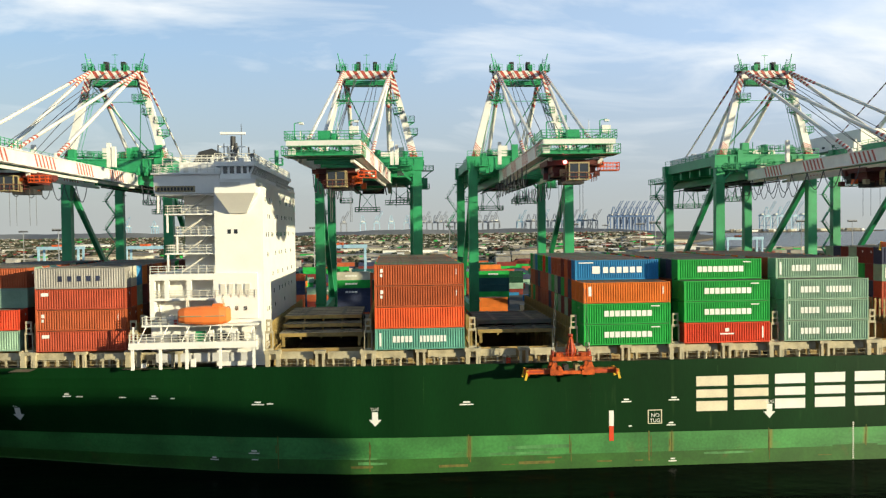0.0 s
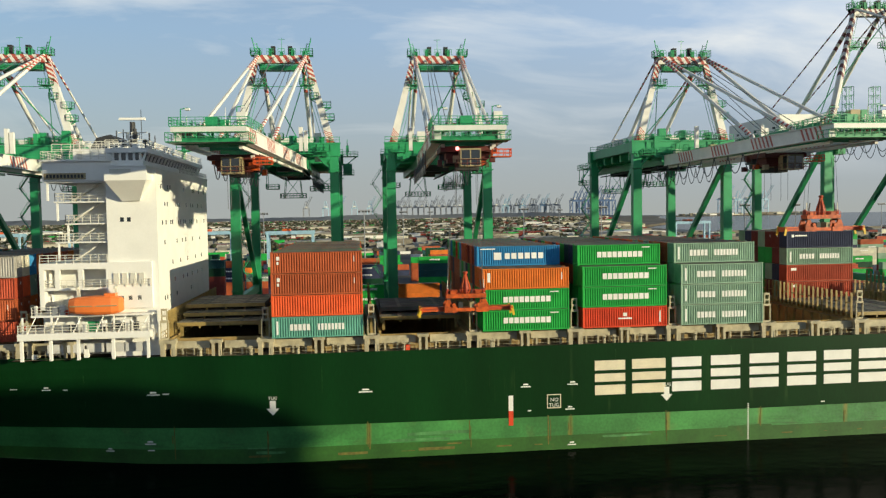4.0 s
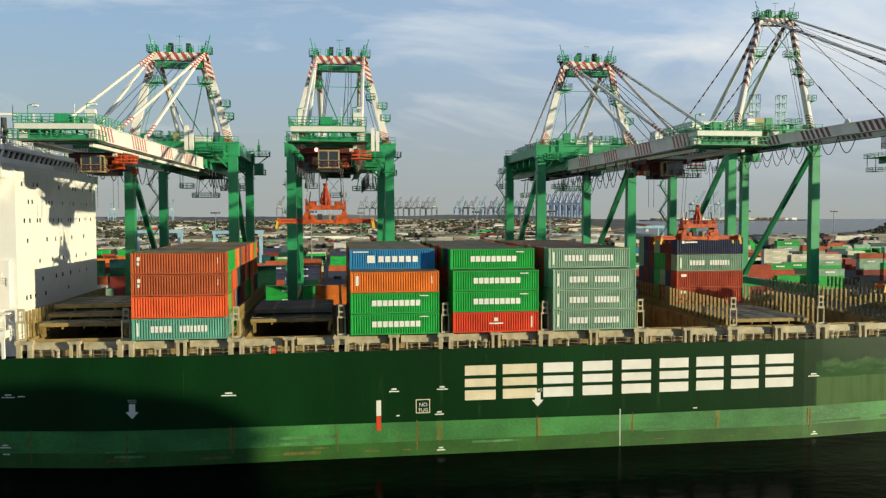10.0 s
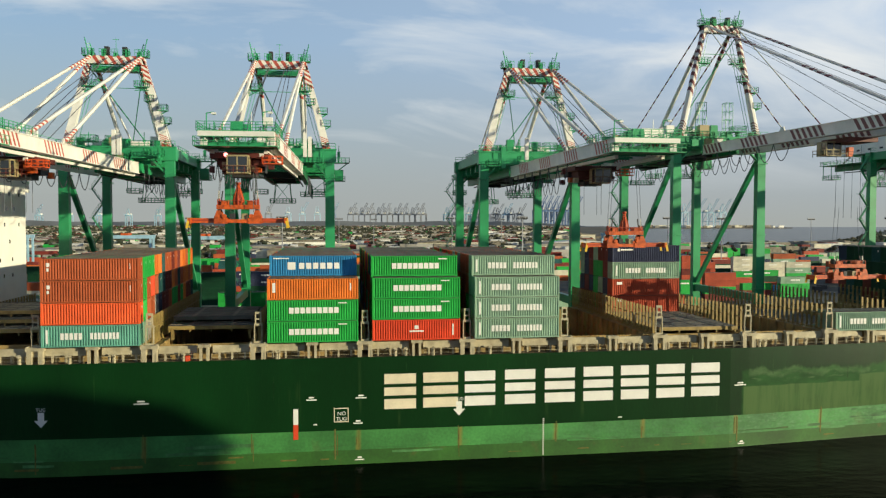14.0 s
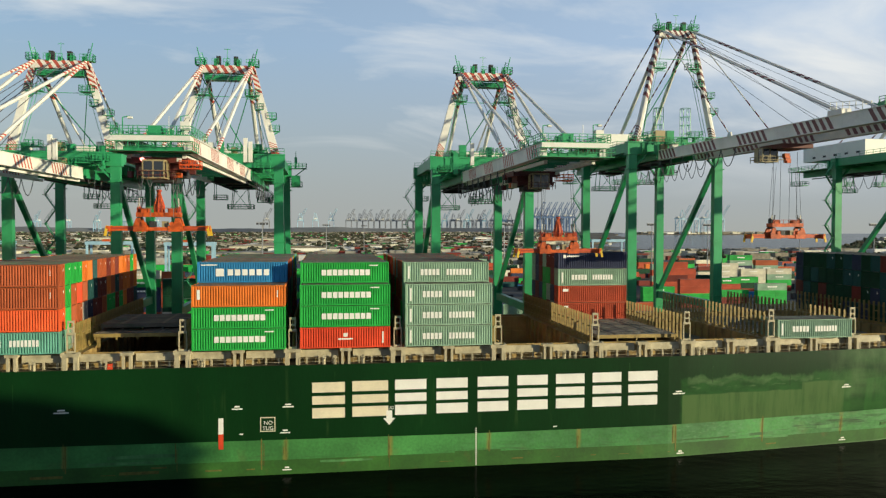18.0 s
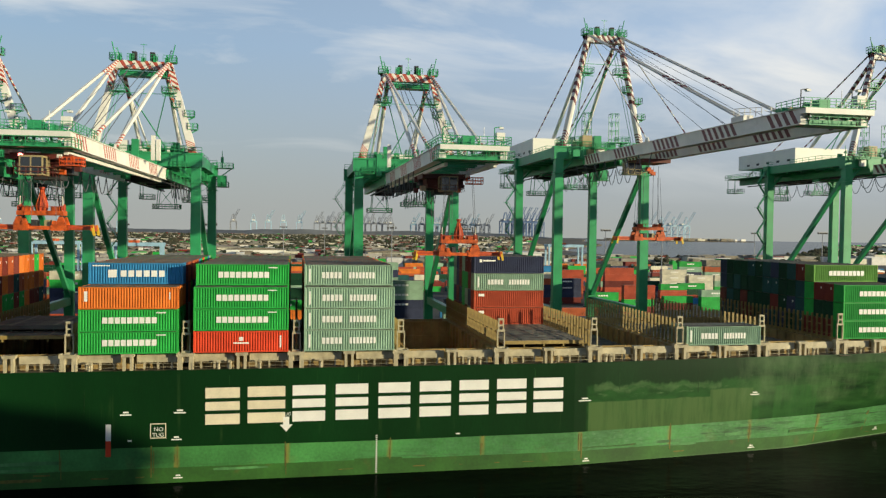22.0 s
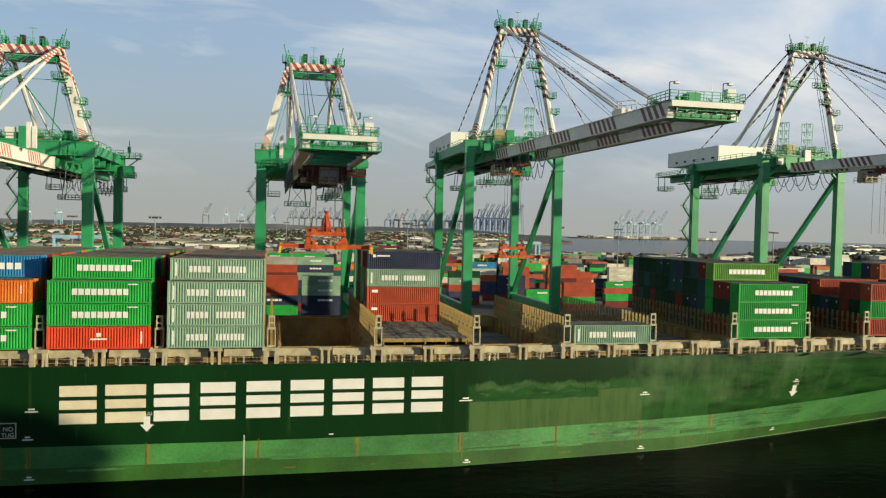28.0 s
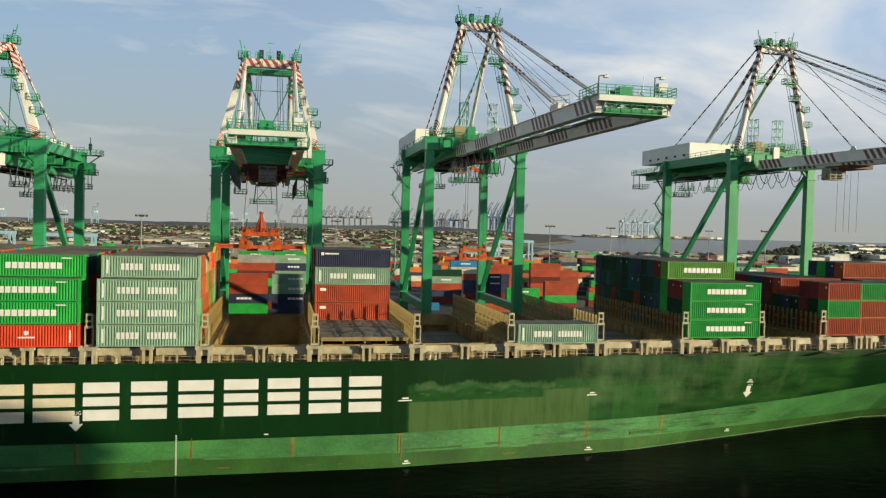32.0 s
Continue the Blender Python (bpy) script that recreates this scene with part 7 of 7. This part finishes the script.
build_gantries()


def build_poles():
    for x, y in ((-210, 300), (-140, 250), (-95, 420), (-30, 300), (2, 520), (70, 380), (95, 300), (128, 430), (190, 330), (250, 380), (310, 300), (380, 480), (-300, 460), (160, 640), (40, 700)):
        t = thing("light_mast", "tall grey yard light mast with a lamp ring", "light mast", pose(x, y, GROUND), group="light masts")
        part("pole", Geo().tube((0, 0, 0), (0, 0, 32), 0.38, 8, 0.2), HAZED_GREY, t)
        part("lamp_ring", Geo().box(-3, 3, -0.5, 0.5, 31.5, 32.0), HAZED_GREY, t)
        for k in range(4):
            part("lamp", Geo().box(-2.9 + 1.6 * k, -1.9 + 1.6 * k, -0.7, 0.5, 30.7, 31.5), DARK, t)


build_poles()


def far_crane(x, y, s, mat, raised, label):
    t = thing("distant_quay_crane", label, "crane", pose(x, y, GROUND), group="cranes across the harbour")
    for sx in (-9, 9):
        for sy in (-13, 13):
            part("leg", Geo().beam((sx * s, sy * s, 0), (sx * s, sy * s, 42 * s), 2.0 * s), mat, t)
        part("brace", Geo().beam((sx * s, -13 * s, 16 * s), (sx * s, 13 * s, 16 * s), 1.8 * s).beam((sx * s, -13 * s, 40 * s), (sx * s, 13 * s, 18 * s), 1.4 * s), mat, t)
    part("portal_beam", Geo().box(-9 * s, 9 * s, -14 * s, -12 * s, 38 * s, 40.5 * s), mat, t)
    part("girder", Geo().box(-3.5 * s, 3.5 * s, -15 * s, 34 * s, 40.5 * s, 43 * s), mat, t)
    part("mast", Geo().beam((-7 * s, -10 * s, 42 * s), (-2 * s, -10 * s, 64 * s), 1.4 * s).beam((7 * s, -10 * s, 42 * s), (2 * s, -10 * s, 64 * s), 1.4 * s).beam((0, 14 * s, 43 * s), (0, -10 * s, 64 * s), 1.1 * s), mat, t)
    e = (20 * s, -22 * s, 78 * s) if raised else (0, -60 * s, 43 * s)
    g = Geo()
    for o in (-2.5 * s, 2.5 * s):
        g.beam((o, -14 * s, 42 * s), (e[0] * 0.9 + o, e[1], e[2]), 1.1 * s, 1.5 * s)
    part("boom", g, mat, t)
    part("machinery_house", Geo().box(-5 * s, 5 * s, 6 * s, 22 * s, 43 * s, 47 * s), CRANE_WHITE, t)


def build_far_cranes():
    for k in range(7):
        far_crane(1178 + 39 * k, 4250 + 14 * k, 2.25, DEEP_BLUE, True, "dark blue quay crane across the harbour with its boom raised")
    for k in range(4):
        far_crane(1815 + 70 * k, 3750, 1.9, SKY_BLUE, True, "pale blue quay crane across the channel with its boom raised")
    for k in range(14):
        far_crane(130 + 33 * k, 4500 + 12 * (k % 3), 1.75, HAZED_GREY, k % 3 != 1, "grey quay crane in the haze across the harbour")
    for k in range(12):
        far_crane(690 + 38 * k + 8 * (k % 2), 4480 - 20 * (k % 4), 1.75, HAZED_GREY if k % 3 else PALE_BLUE, k % 3 != 1, "grey quay crane in the haze across the harbour")
    for k, (x, up) in enumerate(((-335, True), (-225, False), (-145, True), (-60, False), (30, True))):
        far_crane(x, 4480 + 20 * k, 1.8, SKY_BLUE if k else HAZED_GREY, up, "pale quay crane far across the land")
    for k in range(5):
        far_crane(-900 - 150 * k, 4300, 1.5, PALE_BLUE, k % 2 == 0, "pale quay crane far across the land")


build_far_cranes()


def build_land():
    def sheet(name, pts, z, mat, label):
        g = Geo().prism(pts, "z", SEA - 3, z)
        tagged(part(name, g, mat), label, "land", kind="structure")
    sheet("land_west", [(-4800, 700.5), (440, 700.5), (440, 1000), (470, 1300), (860, 2000), (1100, 2800), (1420, 3600), (1760, 4700), (-4800, 4700)], GROUND - 0.05, LAND, "flat hazy city land behind the yard")
    sheet("land_channel", [(1500, 3640), (2330, 3590), (2420, 3900), (1600, 3960)], GROUND - 0.3, LAND, "low pier across the channel")
    sheet("land_east", [(470, 700.5), (900.5, 560), (3000, 500), (3600, 1600), (2600, 2050), (1650, 1960), (1200, 1480), (820, 1080), (600, 900)], GROUND - 0.2, LAND, "flat industrial land beside the channel")
    rng = random.Random(77)
    # warehouses that can be told apart
    for k in range(110):
        if k < 85:
            y = rng.uniform(520, 690) if k < 22 else rng.uniform(730, 1750)
            x = rng.uniform(-700, 300 + (y - 520) * 0.25)
        else:
            y = rng.uniform(900, 1700)
            x = rng.uniform(0.75 * y + 120, 1.5 * y + 300)
        w, d, h = rng.uniform(20, 62), rng.uniform(16, 40), rng.uniform(5, 10)
        m = rng.choice((HOUSE, BOX["cream"], BOX["grey"], CONCRETE, BOX["cream"]))
        t = thing("warehouse", "low pale warehouse with a flat roof behind the yard", "warehouse", pose(x, y, GROUND), group="warehouses")
        part("wall", Geo().box(-w / 2, w / 2, 0, d, -0.3, h), m, t)
        part("roof", Geo().prism([(-w / 2 - 1, h), (w / 2 + 1, h), (w / 2 + 1, h + 0.5), (0, h + 2.2), (-w / 2 - 1, h + 0.5)], "y", -0.8, d + 0.8), rng.choice((CONCRETE, ROOF, ROOF, CRANE_GREY)), t)
        g = Geo()
        n = int(w / 14)
        for j in range(n):
            xx = -w / 2 + w * (j + 0.5) / n
            g.box(xx - 2.2, xx + 2.2, -0.15, 0.0, 0, min(5, h - 1.5))
        part("loading_door", g, DARK, t)
    # houses and sheds past counting
    mats = [HOUSE, BOX["cream"], BOX["grey"], CONCRETE, ROOF, CRANE_GREY, BOX["blue"], BOX["green"], BOX["maroon"]]
    g = Geo()
    for _ in range(8000):
        y = (480 + 200 * rng.random()) if rng.random() < 0.12 else 720 + 3700 * rng.random() ** 1.6
        x = rng.uniform(-0.62 * y - 200, min((0.30 if y > 700 else 0.75) * y + 60, 1500))
        w, d, h = rng.uniform(6, 18), rng.uniform(6, 14), rng.uniform(3.5, 9)
        g.box(x, x + w, y, y + d, GROUND - 0.2, GROUND + h, rng.choice((1, 2, 2, 3, 3, 3, 4, 4, 4, 4, 4, 5, 7, 8, 8)))
    for _ in range(1500):
        y = rng.uniform(620, 1900)
        x = rng.uniform(0.78 * y + 60, 1.7 * y + 500)
        w, d, h = rng.uniform(8, 30), rng.uniform(8, 18), rng.uniform(3, 9)
        g.box(x, x + w, y, y + d, GROUND - 0.4, GROUND + h, rng.choice((0, 0, 1, 2, 2, 3, 3, 4, 5, 5, 7)))
    for _ in range(160):
        x, y = rng.uniform(1620, 2300), rng.uniform(3660, 3880)
        g.box(x, x + rng.uniform(10, 40), y, y + 12, GROUND - 0.5, GROUND + rng.uniform(4, 12), rng.choice((0, 1, 3, 4, 4)))
    tagged(part("city_blocks", g, mats), "sprawl of small pale houses and sheds in the distance", "houses", kind="stuff")
    # tanks
    for x, y, r, h in ((905, 820, 26, 13), (1010, 860, 22, 12), (1120, 840, 20, 12), (1250, 1000, 24, 14)):
        tagged(part("storage_tank", Geo().tube((x, y, GROUND - 0.3), (x, y, GROUND + h), r, 28).tube((x, y, GROUND + h), (x, y, GROUND + h + 2), r, 28, 1.0), HOUSE), "white round storage tank", "tank")
    # distant woods: many leaf clumps on short trunks
    leaf = [material("far_leaf_dark", (0.030, 0.040, 0.018), rough=0.9, grime=0.4, scale=0.3), material("far_leaf_dry", (0.045, 0.042, 0.02), rough=0.9, grime=0.4, scale=0.3)]
    g = Geo()
    ico = [(0, 0, 1), (0.9, 0, 0.35), (0.25, 0.85, 0.4), (-0.75, 0.5, 0.3), (-0.7, -0.55, 0.38), (0.3, -0.85, 0.3), (0.7, 0.5, -0.5), (-0.3, 0.8, -0.45), (-0.8, -0.1, -0.5), (-0.2, -0.8, -0.5), (0.65, -0.5, -0.4), (0, 0, -0.8)]
    fc = [(0, 1, 2), (0, 2, 3), (0, 3, 4), (0, 4, 5), (0, 5, 1), (1, 6, 2), (2, 7, 3), (3, 8, 4), (4, 9, 5), (5, 10, 1), (6, 7, 2), (7, 8, 3), (8, 9, 4), (9, 10, 5), (10, 6, 1), (6, 11, 7), (7, 11, 8), (8, 11, 9), (9, 11, 10), (10, 11, 6)]
    for _ in range(11000):
        if rng.random() < 0.8:
            y = (470 + 220 * rng.random()) if rng.random() < 0.05 else 715 + 3000 * rng.random() ** 1.5
            x = rng.uniform(-0.62 * y - 200, min((0.32 if y > 700 else 0.9) * y, 1200))
            if x > 0.05 * y and rng.random() < 0.35:
                continue
        else:
            y = rng.uniform(700, 1500)
            x = rng.uniform(0.8 * y, 1.6 * y + 300)
        h = rng.uniform(4, 9)
        s = rng.randint(0, 1)
        g.tube((x, y, GROUND - 0.2), (x, y, GROUND + h * 0.6), 0.4, 4, slot=s)
        for _k in range(3):
            c = (x + rng.uniform(-3, 3), y + rng.uniform(-2, 2), GROUND + h * rng.uniform(0.6, 1.0))
            r = rng.uniform(2.0, 4.2) if y > 1300 else rng.uniform(1.6, 3.2) if y > 700 else rng.uniform(1.2, 2.4)
            g.add([(c[0] + r * 1.2 * a * rng.uniform(0.7, 1.2), c[1] + r * b * rng.uniform(0.7, 1.2), c[2] + r * e * rng.uniform(0.7, 1.1)) for a, b, e in ico], fc, s)
    tagged(part("far_trees", g, leaf), "scattered dark trees among the far houses", "trees", kind="stuff")
    # low hazy hills closing the view
    g = Geo()
    n = 120
    for i in range(n + 1):
        x = -4300 + 6000 * i / n
        y = 4300 + 150 * math.sin(i * 0.21)
        if y * y + x * x > 4700 ** 2:
            y = math.sqrt(max(1.0, 4700 ** 2 - x * x)) if abs(x) < 4700 else 1.0
        hgt = 27 + 10 * noise.noise(Vector((i * 0.13, 0.3, 0))) + 5 * noise.noise(Vector((i * 0.6, 2.3, 0)))
        hgt *= min(1.0, max(0.1, (1500 - x) / 500))
        g.v += [(x, y - 120, GROUND - 1), (x, y, GROUND + hgt), (x, y + 120, GROUND - 1)]
    for i in range(n):
        a = 3 * i
        g.f += [(a, a + 3, a + 4, a + 1), (a + 1, a + 4, a + 5, a + 2)]
        g.m += [0, 0]
    tagged(part("far_hills", g, HILL), "low blue-grey hills on the horizon", "hills", kind="structure")


# hill grey with the distance haze mixed into the base colour
HILL = material("hazed_far_hill", (0.15, 0.16, 0.17), rough=0.95, grime=0.3, scale=0.004, fine=0.03)
build_land()

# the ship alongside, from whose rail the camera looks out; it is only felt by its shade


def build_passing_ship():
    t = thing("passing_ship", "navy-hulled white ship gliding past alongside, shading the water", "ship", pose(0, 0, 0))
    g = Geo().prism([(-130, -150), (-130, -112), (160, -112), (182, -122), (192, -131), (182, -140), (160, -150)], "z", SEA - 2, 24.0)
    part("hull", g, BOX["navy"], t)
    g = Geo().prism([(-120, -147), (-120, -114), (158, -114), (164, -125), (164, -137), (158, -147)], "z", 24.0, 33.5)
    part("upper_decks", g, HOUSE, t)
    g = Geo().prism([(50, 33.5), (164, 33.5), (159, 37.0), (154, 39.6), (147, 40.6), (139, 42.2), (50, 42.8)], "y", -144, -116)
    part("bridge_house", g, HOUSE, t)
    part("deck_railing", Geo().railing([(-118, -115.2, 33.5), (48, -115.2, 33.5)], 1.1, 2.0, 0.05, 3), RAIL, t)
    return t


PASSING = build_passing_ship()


def motions():
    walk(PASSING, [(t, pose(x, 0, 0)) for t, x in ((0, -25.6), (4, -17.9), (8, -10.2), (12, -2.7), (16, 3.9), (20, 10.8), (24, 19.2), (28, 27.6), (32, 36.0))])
    b, c, d = SPREADERS
    walk(b, [(t, pose(x, y, z)) for t, x, y, z in [(0, -18.4, -3.4, 13.1), (1, -18.6, -3.4, 14.4), (2, -18.6, -3.4, 16.0), (3, -18.6, -3.4, 17.6), (6, -18.7, -3.4, 24.8), (7, -18.8, -3.4, 27.6), (8, -18.8, -3.4, 30.0), (9, -18.9, -3.4, 31.0), (13, -19.0, -3.4, 32.4), (19, -19.0, -3.4, 32.1), (24, -19.0, -3.4, 32.1), (32, -19.0, -3.4, 32.1)]])
    walk(c, [(t, pose(x, y, z)) for t, x, y, z in [(0, 36.0, 4.0, 29.2), (6, 36.0, 4.0, 29.0), (9, 36.0, 4.0, 28.8), (19, 35.0, 3.0, 29.0), (28, 33.0, 3.0, 29.3), (32, 32.7, 8.0, 28.8)]])
    run = [(0, 6.0), (13, 6.0), (16.5, 6.0), (18, 7.8), (19, 10.2), (20, 14.9), (21, 19.9), (22, 25.6), (23, 30.5), (24, 35.2), (25, 39.5), (28, 48.4), (32, 48.8)]
    high = [20.0, 21.8, 30.6, 31.0, 31.3, 31.6, 31.6, 31.5, 31.2, 31.2, 30.9, 26.8, 26.0]
    walk(d, [(t, pose(73.7, y, z)) for (t, y), z in zip(run, high)])
    # the hoist trolleys follow their loads along the booms
    trolley, hinge, y0 = TROLLEYS[4]
    walk(trolley, [(t, hinge @ pose(0, y - y0, 0)) for t, y in run])
    trolley, hinge, y0 = TROLLEYS[3]
    walk(trolley, [(t, hinge @ pose(0, y - y0, 0)) for t, y in ((0, 12.0), (9, 12.0), (19, 11.5), (28, 11.5), (32, 16.0))])


motions()
